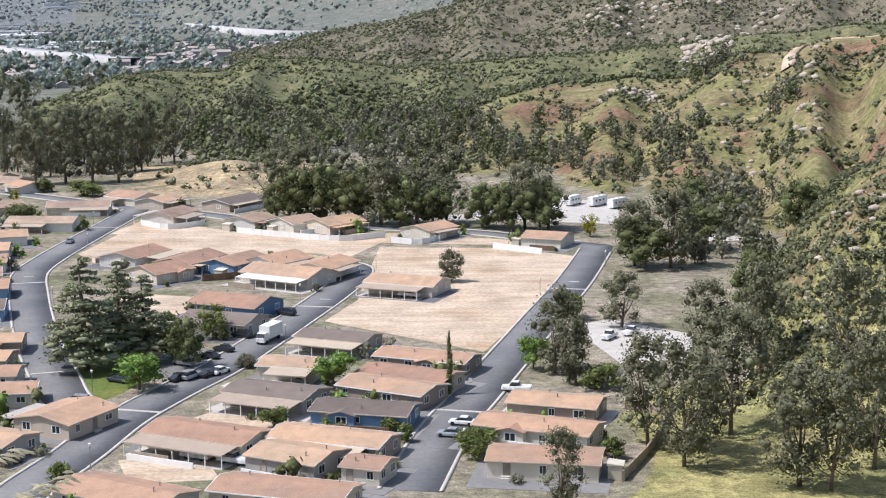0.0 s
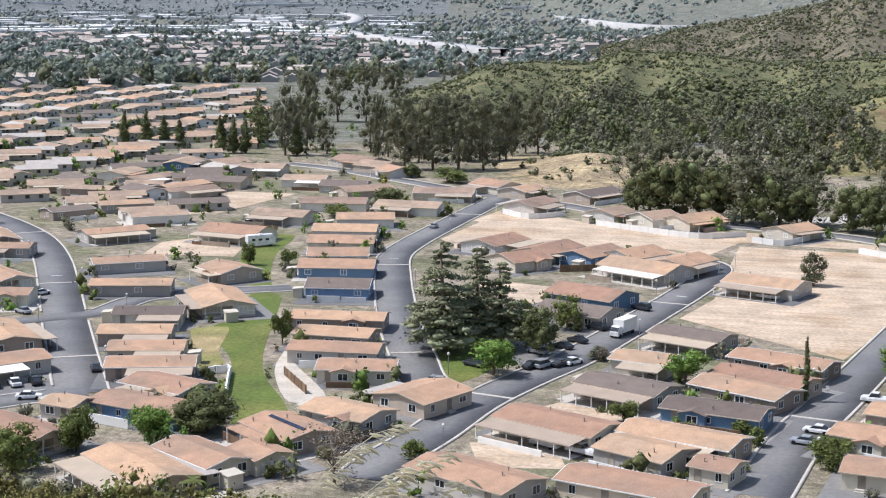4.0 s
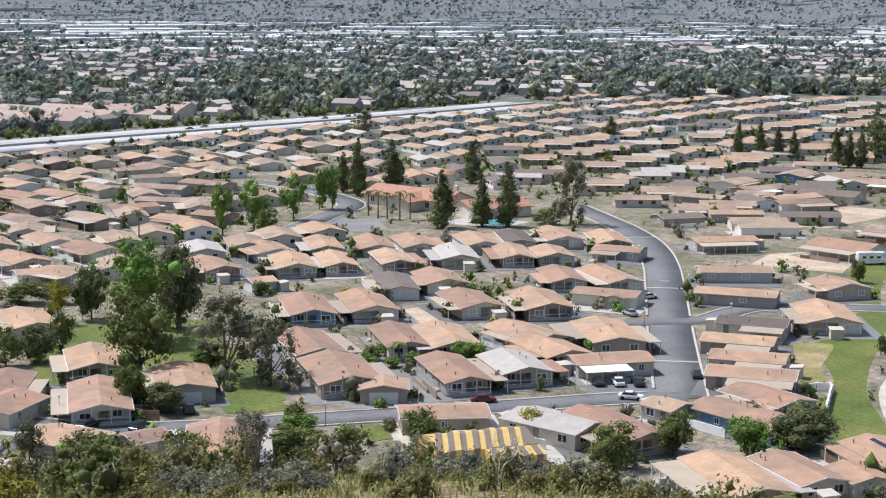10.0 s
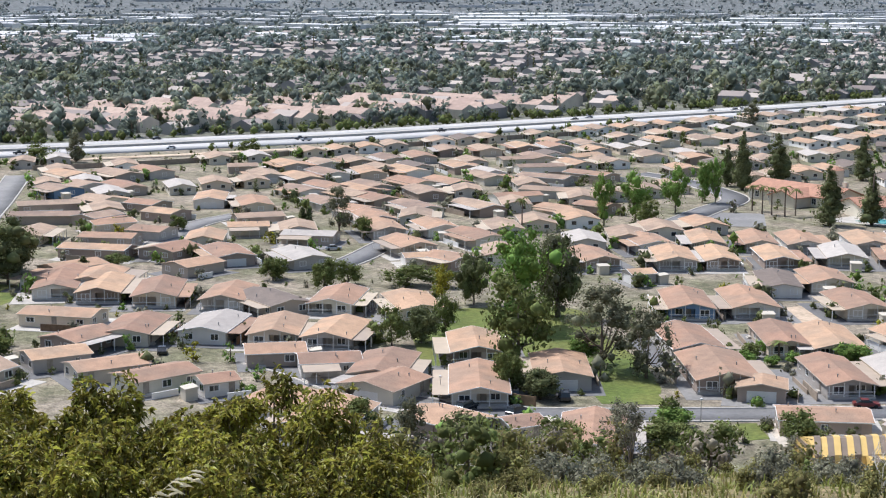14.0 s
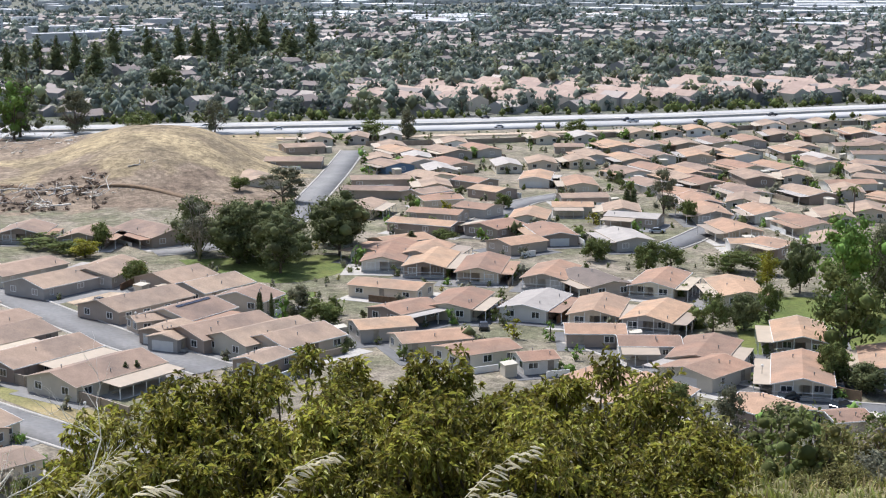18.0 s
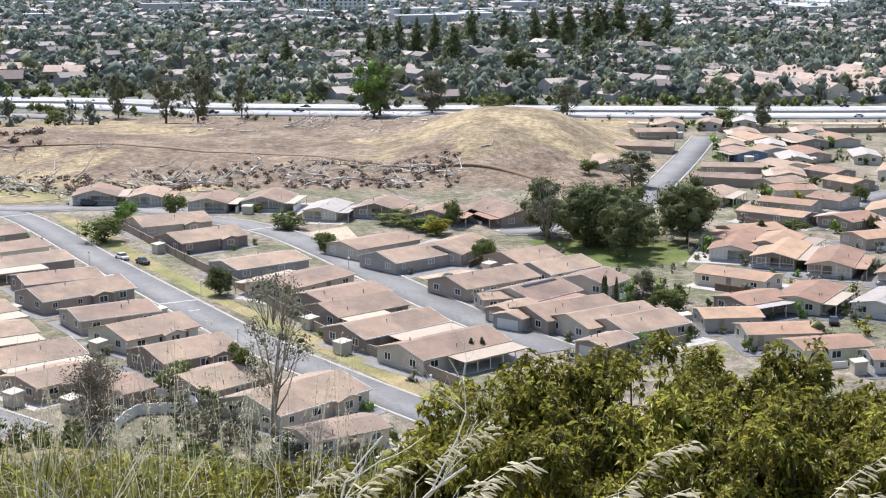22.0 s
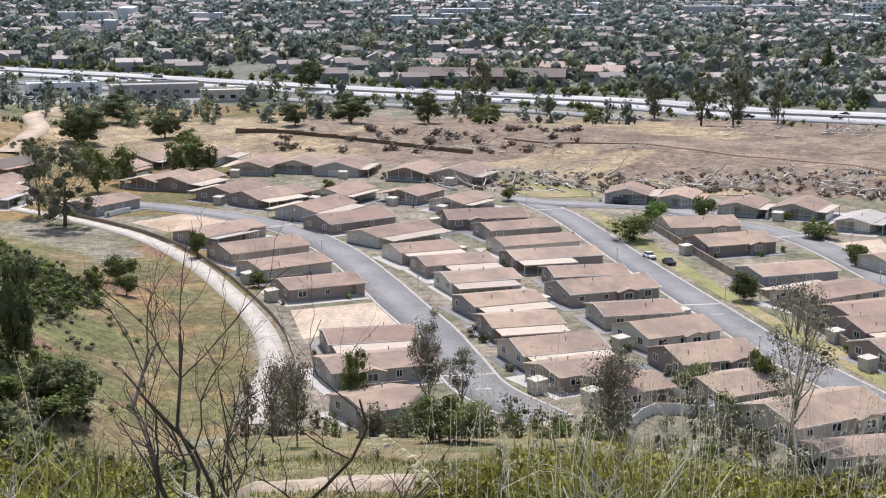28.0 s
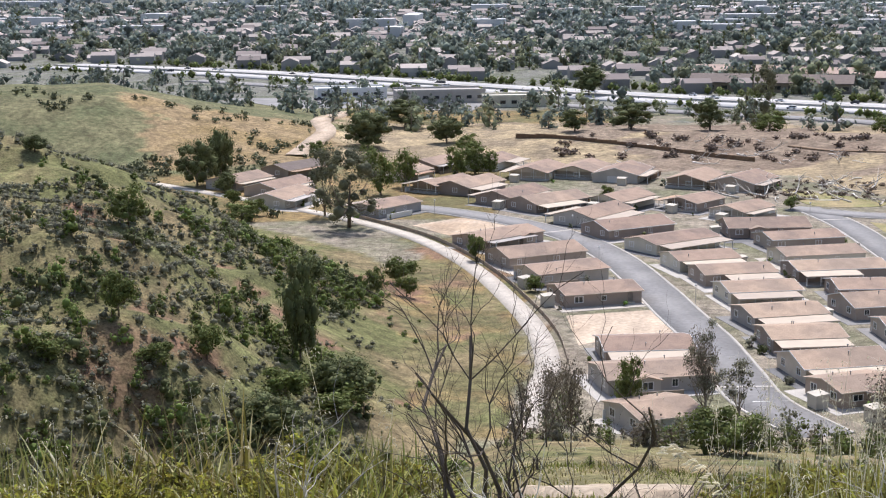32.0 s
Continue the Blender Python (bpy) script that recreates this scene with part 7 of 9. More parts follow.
def grow(kind, k, g):
    """Crown and trunk meshes of one kind at one size, made when first wanted."""
    if (kind, k, g) in CROWNS:
        return
    h, w = (q * g for q in REF[kind])
    c, r = clumps_in(kind, h, w)
    size = 0.14 + 0.010 * w if kind != "column" else 0.13
    n = int(np.clip(3.0 * (np.mean([q[0] for q in r]) / size) ** 2, 18, 72)) if kind not in ("column", "conifer") else 110 if kind == "column" else 34
    if kind == "red":
        n = int(n * 0.9)
        size *= 0.6
    if kind == "sparse":
        n = int(n * 1.9)
        size *= 0.75
    v, f = foliage(c, r, n, size, {"sparse": 0.25, "red": 0.12, "conifer": 0.62, "euc": 0.44, "gum": 0.4, "oak": 0.52, "round": 0.5, "mid": 0.45, "column": 0.75, "cone": 0.5}.get(kind, 0.32))
    CROWNS[kind, k, g] = mesh_of("crown", v, f, LEAF[kind], smooth=True)
    top = h * (0.95 if kind in ("conifer", "cone", "column") else 0.6)
    rb = 0.05 + h * (0.011 if kind in ("sparse", "red", "gum") else 0.017)
    lean = tr.uniform(-0.06, 0.06, 2) * h
    pieces = [tube("t", [(0, 0, -0.8), (lean[0] * 0.3, lean[1] * 0.3, top * 0.4), (lean[0], lean[1], top)], [rb * 1.25, rb * 0.85, rb * 0.25], "bark")]
    if kind not in ("conifer", "cone", "column"):
        far_c = sorted(range(len(c)), key=lambda i: -math.hypot(c[i][0], c[i][1]))[:12 if kind == "gum" else 9 if kind in ("euc", "sparse") else 6]
        for i in far_c:
            s = tr.uniform(0.05, 0.6) if kind in ("sparse", "red") else tr.uniform(0.15, 0.55)
            p0 = Vector((lean[0] * s, lean[1] * s, top * s))
            p2 = Vector(c[i])
            pm = p0.lerp(p2, 0.5) + Vector((0, 0, -0.06 * h))
            pieces.append(tube("l", [p0, pm, p2], [rb * 0.5, rb * 0.34, rb * 0.12], "bark", 5))
    if kind in ("sparse", "red"):
        for i in range(len(c)):
            p1 = Vector(c[i])
            p0 = Vector((lean[0] * 0.6, lean[1] * 0.6, min(top * 0.8, p1.z * 0.6))).lerp(p1, 0.45)
            for q in range(5):
                e = p1 + Vector(tuple(tr.normal(size=3) * 0.75 * np.array(r[i]) + np.array([0, 0, 0.3 * r[i][2]])))
                pieces.append(tube("w", [p0, p0.lerp(e, 0.5) + Vector((0, 0, -0.1)), e], [rb * 0.2, rb * 0.13, rb * 0.06], "bark", 3))
    TRUNKS[kind, k, g] = mesh_of("trunk", *merge(pieces), "pale_bark" if kind == "sparse" else "bark", smooth=True)


def tree(kind, x, y, h, w, i):
    k = i % 2
    w *= 1.45 if kind == "cone" else 1.12
    hr, wr = REF[kind]
    g = min(CLASSES, key=lambda q: abs(math.log(q * math.sqrt(hr * wr) / math.sqrt(h * w))))
    grow(kind, k, g)
    nm, label, cat = WORDS[kind]
    ob = tagged(new(nm), label, cat, "trees")
    ob.matrix_basis = Matrix.Translation((x, y, float(land(x, y)))) @ Matrix.Rotation(i * 2.4, 4, "Z")
    s = Matrix.Diagonal((w / wr / g, w / wr / g, h / hr / g, 1))
    put("trunk", TRUNKS[kind, k, g], ob, s)
    put("crown", CROWNS[kind, k, g], ob, s)
    return ob


for kind, rows in (("column", column_trees), ("conifer", conifer_trees), ("round", round_trees), ("mid", mid_trees), ("oak", oak_trees), ("sparse", sparse_trees),
                   ("euc", euc_trees), ("gum", gum_trees), ("yellow", yellow_trees), ("cone", cone_trees), ("red", red_trees)):
    for i, (x, y, h, w) in enumerate(rows):
        tree(kind, x, y, h, w, i)


def palm(x, y, h, w, i):
    ob = tagged(new("palm_tree"), "slender fan palm with drooping green fronds", "palm", "trees")
    ob.matrix_basis = Matrix.Translation((x, y, float(land(x, y)))) @ Matrix.Rotation(i * 1.7, 4, "Z") @ Matrix.Diagonal((1, 1, h / 9.0, 1))
    if "trunk" not in PALM:
        PALM["trunk"] = mesh_of("trunk", *tube("t", [(0, 0, -0.5), (0.1, 0, 4), (0.15, 0.05, 8.2)], [0.26, 0.2, 0.17], "bark"), "bark")
        v, f = [], []
        for a in range(13):
            w0 = a * 2.4
            for s in range(5):
                q0, q1 = s / 5, (s + 1) / 5
                for q in (q0, q1):
                    rad = 2.5 * q
                    z = 8.2 + 1.1 * math.sin(a * 1.3) * q + 0.9 * q - 2.3 * q * q
                    for e in (-1, 0, 1):
                        o = e * 0.32 * math.sin(math.pi * min(0.97, q + 0.12))
                        v.append((0.15 + rad * math.cos(w0) - o * math.sin(w0), 0.05 + rad * math.sin(w0) + o * math.cos(w0), z - abs(e) * 0.12))
                b = len(v) - 6
                f += [(b, b + 1, b + 4, b + 3), (b + 1, b + 2, b + 5, b + 4)]
        PALM["fronds"] = mesh_of("fronds", v, f, "leaf_mid")
    put("trunk", PALM["trunk"], ob)
    put("fronds", PALM["fronds"], ob)


PALM = {}
for i, row in enumerate(palm_trees):
    palm(*row, i)


def joined_trees(name, x, y, h, w, k, n, leaf, mat, label, cat, part=0.6, coarse=True, low=0.2, bark="bark"):
    """Many trees in one mesh: each a tapered stem and a crown of several leafy clumps."""
    m = len(x)
    z = land(x, y)
    a, q = tr.uniform(0, 6.28, (m, k)), tr.random((m, k)) ** 0.5
    lev = low + (0.92 - low) * (np.arange(k)[None] + tr.random((m, k))) / k
    lim = 0.36 * w[:, None] * np.sin(np.pi * np.clip(0.18 + 0.72 * (lev - low) / (1 - low), 0, 1)) ** 0.7
    s = w[:, None] * tr.uniform(0.22, 0.36, (m, k)) * (1.25 if k < 5 else 1.0)
    c = np.stack([x[:, None] + np.cos(a) * q * lim, y[:, None] + np.sin(a) * q * lim, z[:, None] + lev * h[:, None] - 0.3 * s], -1).reshape(-1, 3)
    ra = np.stack([s, s, np.minimum(s * tr.uniform(0.8, 1.25, (m, k)), h[:, None] * 0.5)], -1).reshape(-1, 3)
    size = np.minimum(np.repeat(leaf * w, k), 0.0017 * np.hypot(c[:, 0], c[:, 1]))
    v, (f, cf) = foliage(c, ra, n, size, part, coarse)
    b = 0.02 * h + 0.05
    ring = np.array([(-1, -1), (1, -1), (1, 1), (-1, 1)], float)
    sv = np.concatenate([np.stack([x[:, None] + ring[None, :, 0] * (b * g)[:, None], y[:, None] + ring[None, :, 1] * (b * g)[:, None], np.repeat((z + zz * h)[:, None], 4, 1)], -1) for g, zz in ((1, -0.05), (0.4, 0.75))], 1)
    side = np.array([(0, 1, 5, 4), (1, 2, 6, 5), (2, 3, 7, 6), (3, 0, 4, 7)])
    sf = (side[None] + 8 * np.arange(m)[:, None, None]).reshape(-1, 4) + len(v)
    v = np.concatenate([v, sv.reshape(-1, 3)])
    idx = np.concatenate([np.zeros(len(f) + len(cf), int), np.ones(len(sf), int)])
    return tagged(new(name, mesh_of(name, v, (f, cf, sf), [mat, bark], idx, smooth=True)), label, cat, kind="stuff")


# ---- garden shrubs beside the homes ----
SHRUBS = []
for k in range(4):
    v, f = foliage([(0, 0, 0.55), (0.4, 0.2, 0.4), (-0.35, 0.25, 0.45), (0.1, -0.4, 0.4)], [(0.7, 0.7, 0.6)] * 4, 30, 0.16)
    SHRUBS.append(mesh_of("shrub", v, f, ["leaf_mid", "leaf_oak", "leaf_green", "leaf_grey"][k]))
gr = random.Random(21)
for block in HOMES:
    for x, y, hd, L, W, st in block:
        if math.hypot(x, y) > 300 or "T" in st:
            continue
        for k in range(gr.choice((1, 2, 2, 3))):
            a = radians(hd)
            s, q = gr.choice((-1, 1)), gr.uniform(-0.5, 0.5) * L
            if gr.random() < 0.6:
                lx, ly = q, s * (W / 2 + gr.uniform(0.9, 1.6) + (3.2 if "C" in st else 0))
            else:
                lx, ly = s * (L / 2 + gr.uniform(0.8, 2.2)), gr.uniform(-0.5, 0.5) * W
            px, py = x + lx * math.cos(a) - ly * math.sin(a), y + lx * math.sin(a) + ly * math.cos(a)
            if any(float(np.min(np.hypot(l[:, 0] - px, l[:, 1] - py))) < w / 2 + 0.5 for n, l, w in STREET_LINES):
                continue
            sc = gr.uniform(0.7, 1.7)
            ob = tagged(new("garden_shrub", gr.choice(SHRUBS)), "rounded green shrub beside a home", "shrub", "garden shrubs")
            ob.matrix_basis = Matrix.Translation((px, py, float(land(px, py)))) @ Matrix.Rotation(gr.uniform(0, 6), 4, "Z") @ Matrix.Diagonal((sc, sc, sc * gr.uniform(0.8, 1.3), 1))

# planting beds between the homes
pr = random.Random(77)
rows = []
for x, y, hd, L, W, st in [h for b in HOMES for h in b if "T" not in h[5]] + FAR_HOMES:
    a = radians(hd)
    paved = math.degrees(math.atan2(-x, y)) > 66
    for k in range(pr.choice((1, 2, 2, 3) if paved else (3, 4, 5))):
        if pr.random() < 0.65:
            lx, ly = pr.uniform(-0.52, 0.52) * L, pr.choice((-1, 1)) * (W / 2 + pr.uniform(0.7, 2.6))
        else:
            lx, ly = pr.choice((-1, 1)) * (L / 2 + pr.uniform(0.8, 3.0)), pr.uniform(-0.6, 0.6) * W
        rows.append((x + lx * math.cos(a) - ly * math.sin(a), y + lx * math.sin(a) + ly * math.cos(a), pr.uniform(0.8, 2.0) if paved else pr.uniform(1.0, 2.8) if pr.random() < 0.8 else pr.uniform(2.8, 4.6)))
rows = np.array(rows)
ok = np.ones(len(rows), bool)
for nm, l, w in STREET_LINES:
    for k in range(0, len(rows), 4000):
        ok[k:k + 4000] &= np.min(np.hypot(rows[k:k + 4000, None, 0] - l[None, :, 0], rows[k:k + 4000, None, 1] - l[None, :, 1]), axis=1) > w / 2 + 0.7
for hx, hy, hd, L, W, st in [h for b in HOMES for h in b]:
    a = radians(hd)
    dx, dy = rows[:, 0] - hx, rows[:, 1] - hy
    ok &= ~((np.abs(dx * math.cos(a) + dy * math.sin(a)) < L / 2 + 0.4) & (np.abs(-dx * math.sin(a) + dy * math.cos(a)) < W / 2 + (5.2 if "C" in st or "W" in st else 0.4)))
rows = rows[ok]
pick = tr.integers(0, 4, len(rows))
for k, (mat, lab) in enumerate((("leaf_mid", "mid-green planting between the homes"), ("leaf_oak", "dark green hedge shrubs between the homes"), ("leaf_green", "bright green garden plants between the homes"), ("leaf_grey", "grey-green garden plants between the homes"))):
    q = rows[pick == k]
    joined_trees("garden_planting", q[:, 0], q[:, 1], q[:, 2] * 1.1, q[:, 2] * 1.2, 3, 12, 0.14, mat, lab, "plants", low=0.05, part=0.75)

# small garden trees on the remaining open ground of the estate


def inside(pts, x, y):
    hit = np.zeros(len(x), bool)
    for (x0, y0), (x1, y1) in zip(pts, list(pts[1:]) + [pts[0]]):
        if y0 != y1:
            hit ^= ((y0 > y) != (y1 > y)) & (x < x0 + (y - y0) * (x1 - x0) / (y1 - y0))
    return hit


th = tr.uniform(15, 70, 1500)
r = 210 + (np.where(th < 64, 800, 455) - 210) * tr.random(1500) ** 0.8
x, y = -np.sin(np.radians(th)) * r, np.cos(np.radians(th)) * r
ok = land(x, y) < 0.4
for pts in PATCHES:
    ok &= ~inside(pts, x, y)
for nm, l, w in STREET_LINES:
    ok &= np.min(np.hypot(x[:, None] - l[None, ::2, 0], y[:, None] - l[None, ::2, 1]), axis=1) > w / 2 + (46 if nm == "freeway" else 2.2)
for hx, hy, hd, L, W, st in [h for b in HOMES for h in b] + FAR_HOMES:
    a = radians(hd)
    dx, dy = x - hx, y - hy
    ok &= ~((np.abs(dx * math.cos(a) + dy * math.sin(a)) < L / 2 + 1.6) & (np.abs(-dx * math.sin(a) + dy * math.cos(a)) < W / 2 + 1.6 + (3.4 if "C" in st else 0)))
x, y = x[ok], y[ok]
h = 1.0 + 3.6 * tr.random(len(x)) ** 2.2
pick = tr.integers(0, 5, len(x))
for k, (mat, lab) in enumerate((("leaf_mid", "mid-green garden trees and hedges"), ("leaf_oak", "dark green garden trees and hedges"), ("leaf_green", "bright green garden trees"), ("leaf_grey", "grey-green garden shrubs"), ("leaf_yellow", "yellow-green garden shrubs"))):
    q = pick == k
    if k == 4:
        q &= tr.random(len(x)) < 0.4
    joined_trees("garden_trees", x[q], y[q], h[q], h[q] * tr.uniform(0.8, 1.4, q.sum()), 5, 14, 0.09, mat, lab, "trees", low=0.08, part=0.5)
# ---- chaparral on the hills, distant woods and town ----


def scatter(n, th0, th1, r0, r1, power=1.0):
    th = np.radians(tr.uniform(th0, th1, n))
    r = (r0 ** (1 + power) + tr.random(n) * (r1 ** (1 + power) - r0 ** (1 + power))) ** (1 / (1 + power))
    return -np.sin(th) * r, np.cos(th) * r, r, np.degrees(th)


def off_streets(x, y, gap=1.5):
    ok = np.ones(len(x), bool)
    for nm, l, w in STREET_LINES:
        lim = 40 if nm == "freeway" else w / 2 + gap
        for k in range(0, len(x), 4000):
            d = np.min(np.hypot(x[k:k + 4000, None] - l[None, :, 0], y[k:k + 4000, None] - l[None, :, 1]), axis=1)
            ok[k:k + 4000] &= d > lim
    return ok


def bushes(name, x, y, size, n, leaf, mat, label, cat, tall=0.8, sink=0.1, coarse=True, part=0.85):
    z = land(x, y)
    r = np.hypot(x, y)
    c = np.stack([x, y, z + size * (0.5 * tall - sink)], 1)
    ra = np.stack([size * 0.6, size * 0.6, size * 0.55 * tall], 1)
    v, f = foliage(c, ra, n, np.minimum(leaf * size, 0.0016 * r), part, coarse)
    return tagged(new(name, mesh_of(name, v, f, mat, smooth=True)), label, cat, kind="stuff")


# right-hand hills: scrub in drifts with gaps of dry grass, thicker in the folds and on the back ridge
x, y, r, th = scatter(62000, -17, 17, 520, 1720, 0.35)
z = land(x, y)
near_hill = r < np.interp(th, [-16, -4, 2, 5], [800, 900, 820, 700])
back = r > 1210
canyon = (~near_hill) & (r < np.interp(th, [-4, 3, 10, 15], [1000, 960, 860, 760]))
want = np.where(near_hill, 0.22, np.where(back, -0.35, np.where(canyon, -0.6, 0.0)))
keep = ((z > 0.8) | ((r > 600) & (th < 9) & (th > -9))) & (0.8 * ripple(x, y, 22.0, 1.5) + 0.5 * ripple(x, y, 7.0, 0.5) + tr.normal(size=len(x)) * 0.4 > want)
x, y, r, th, near_hill, back, canyon = (q[keep] for q in (x, y, r, th, near_hill, back, canyon))
size = (0.8 + 3.4 * tr.random(len(x)) ** 1.7) * np.where(back, 1.25, np.where(canyon, 1.35, 1.0))
kind = tr.random(len(x)) + 0.35 * back - 0.2 * canyon
for lo, hi, mat, words in ((-1, 0.5, "chaparral", "dark green chaparral scrub covering the hills"), (0.5, 0.8, "leaf_oak", "dark oak scrub on the hillsides"), (0.8, 2, "leaf_grey", "grey-green sage scrub covering the hills")):
    q = (kind >= lo) & (kind < hi)
    bushes("chaparral", x[q], y[q], size[q], 5, 0.28, mat, words, "scrub", part=0.75)
# scrub on the far olive hills, its haze already in the leaf colour
x, y, r, th = scatter(2600, -6, 13, 2300, 4800, 0.2)
keep = (land(x, y) > 4) & (ripple(x, y, 90.0, 1.1) > -0.2)
bushes("far_chaparral", x[keep], y[keep], tr.uniform(6, 15, keep.sum()), 3, 0.3, "far_leaf", "haze-greyed scrub on the far hills", "scrub", part=0.8)
# woods in the canyon, at the foot of the near hill and in its folds: headings, distances, count and heights
WOODS = ((-1.5, 9.5, 690, 900, 300, 5, 11), (-9.5, 1.5, 575, 690, 170, 5, 11), (-12.4, -8.8, 410, 540, 60, 6, 12), (-10.2, -8.9, 815, 850, 16, 8, 12), (-12.8, -11.6, 560, 700, 30, 6, 10),
         (8, 16.5, 690, 800, 26, 6, 12), (-5, 3, 640, 780, 60, 7, 14), (12, 19, 1100, 1350, 60, 8, 14), (17.5, 20, 700, 900, 26, 9, 18))
rows = []
for th0, th1, r0, r1, n, lo, hi in WOODS:
    x, y, r, th = scatter(n, th0, th1, r0, r1, 0.3)
    g = ripple(x, y, 16.0, 3.3) + 0.5 * tr.normal(size=n) > -0.35
    rows.append(np.stack([x[g], y[g], tr.uniform(lo, hi, g.sum())], 1))
rows = np.concatenate(rows)
x, y, tall = rows.T
kind = tr.random(len(x))
for lo, hi, mat, bark, nl in ((0, 0.35, "leaf_dark", "bark", 16), (0.35, 0.6, "leaf_oak", "bark", 16), (0.6, 1.0, "leaf_grey", "pale_bark", 12)):
    q = (kind >= lo) & (kind < hi)
    joined_trees("hill_woods", x[q], y[q], tall[q], tall[q] * tr.uniform(0.5, 0.85, q.sum()), 9, nl, 0.09, mat, "dusty eucalyptus and oak woods on the hillside", "woods", part=0.5, bark=bark)
# belt of tall eucalyptus before the middle ridge
belt = random.Random(5)
for i in range(15):
    a, q = radians(9.4 + 6.2 * (i + belt.random()) / 15), belt.uniform(642, 690)
    tree("euc", -math.sin(a) * q, math.cos(a) * q, belt.uniform(18, 29), belt.uniform(9, 14), i)
# pale boulders and broken rock on the right-hand slopes
x, y, r, th = scatter(900, -12.5, -5, 1180, 1560, 0.2)
keep = ripple(x, y, 30.0, 0.4) + 0.25 * tr.normal(size=len(x)) > 0.25
x, y = x[keep], y[keep]
x2, y2, r, th = scatter(160, -13.5, -10, 560, 760, 0.2)
keep = ripple(x2, y2, 14.0, 0.9) > 0.2
x, y = np.concatenate([x, x2[keep]]), np.concatenate([y, y2[keep]])
x2, y2, r, th = scatter(70, -7.8, -5.6, 790, 815, 0.2)
x3, y3, r, th = scatter(120, -10.4, -8.6, 1040, 1150, 0.2)
x, y = np.concatenate([x, x2, x3]), np.concatenate([y, y2, y3])
s = tr.uniform(0.5, 2.4, len(x)) * np.interp(np.hypot(x, y), [700, 1200], [0.9, 1.7])
cv, cf = cores(np.stack([x, y, land(x, y) + 0.1 * s], 1), np.stack([s * 1.2, s, s * 0.8], 1), 1.0)
tagged(new("rock_outcrop", mesh_of("rock_outcrop", cv, cf, "rock")), "pale broken rock outcrops on the hillside", "rocks", kind="stuff")
# steep right spur behind the grove
x, y, r, th = scatter(5200, -17, -10.5, 240, 480, 0.5)
keep = (land(x, y) > 1.5) & (ripple(x, y, 12.0, 2.7) + tr.normal(size=len(x)) * 0.4 > -0.3)
bushes("spur_scrub", x[keep], y[keep], tr.uniform(0.9, 3.0, keep.sum()), 12, 0.18, "chaparral", "low scrub on the steep spur", "scrub", part=0.5)
# left spur and gully
x, y, r, th = scatter(10000, 100, 124, 165, 360, 0.3)
z = land(x, y)
want = np.interp(z, [1, 5, 15, 22, 32], [0.45, -0.75, -0.65, -0.35, -0.35]) + np.where(r > np.interp(th, [104, 108, 112, 116], [222, 234, 250, 300]), 0.5, 0.0)
keep = (z > 0.8) & (th > np.interp(r, [165, 240, 360], [102, 104.5, 106])) & (ripple(x, y, 11.0, 4.4) + 0.8 * ripple(x, y, 27.0, 8.1) + 0.5 * ripple(x, y, 4.0, 1.4) + tr.normal(size=len(x)) * 0.3 > want) & off_streets(x, y, 3)
x, y, r, z = x[keep], y[keep], r[keep], z[keep]
half = ripple(x, y, 9.0, 2.4) + 0.5 * tr.normal(size=len(x)) < np.interp(z, [3, 15, 22, 28], [0.0, 0.15, 0.5, 0.8])
bushes("sage_scrub", x[half], y[half], tr.uniform(0.5, 1.9, half.sum()), 20, 0.15, "leaf_grey", "grey-green sage scrub on the slope", "scrub", part=0.6, coarse=False)
q = np.flatnonzero(~half)
g = 0.7 + 3.2 * tr.random(len(q)) ** 2.4
pick = tr.random(len(q)) < 0.6
for w, mat, words in ((pick, "leaf_gully", "green shrubs in the gully"), (~pick, "leaf_oak", "dark green shrubs in the gully")):
    joined_trees("gully_scrub", x[q[w]], y[q[w]], g[w] * 0.9, g[w] * 1.25, 6, 18, 0.055, mat, words, "scrub", part=0.5, low=0.05, coarse=False)
# low sage on the open shoulder above the path
x, y, r, th = scatter(420, 103.2, 109, 232, 345, 0.3)
keep = (ripple(x, y, 9.0, 3.1) + 0.4 * tr.normal(size=len(x)) > np.interp(th, [103, 105, 107], [0.9, 0.2, -0.2])) & off_streets(x, y, 4)
for w, mat, words in ((tr.random(len(x)) < 0.6, "leaf_grey", "low grey sage on the grassy shoulder"), (tr.random(len(x)) < 0.4, "leaf_gully", "low green shrubs on the grassy shoulder")):
    bushes("shoulder_scrub", x[keep & w], y[keep & w], tr.uniform(0.5, 1.5, (keep & w).sum()), 22, 0.15, mat, words, "scrub", part=0.6, coarse=False)
# knoll before the freeway, left
x, y, r, th = scatter(900, 107, 122, 430, 640, 0.5)
keep = ripple(x, y, 20.0, 1.2) > 0.0
bushes("knoll_scrub", x[keep], y[keep], tr.uniform(1.5, 4.0, keep.sum()), 26, 0.18, "chaparral", "scattered shrubs on the dry knoll", "scrub", part=0.5)
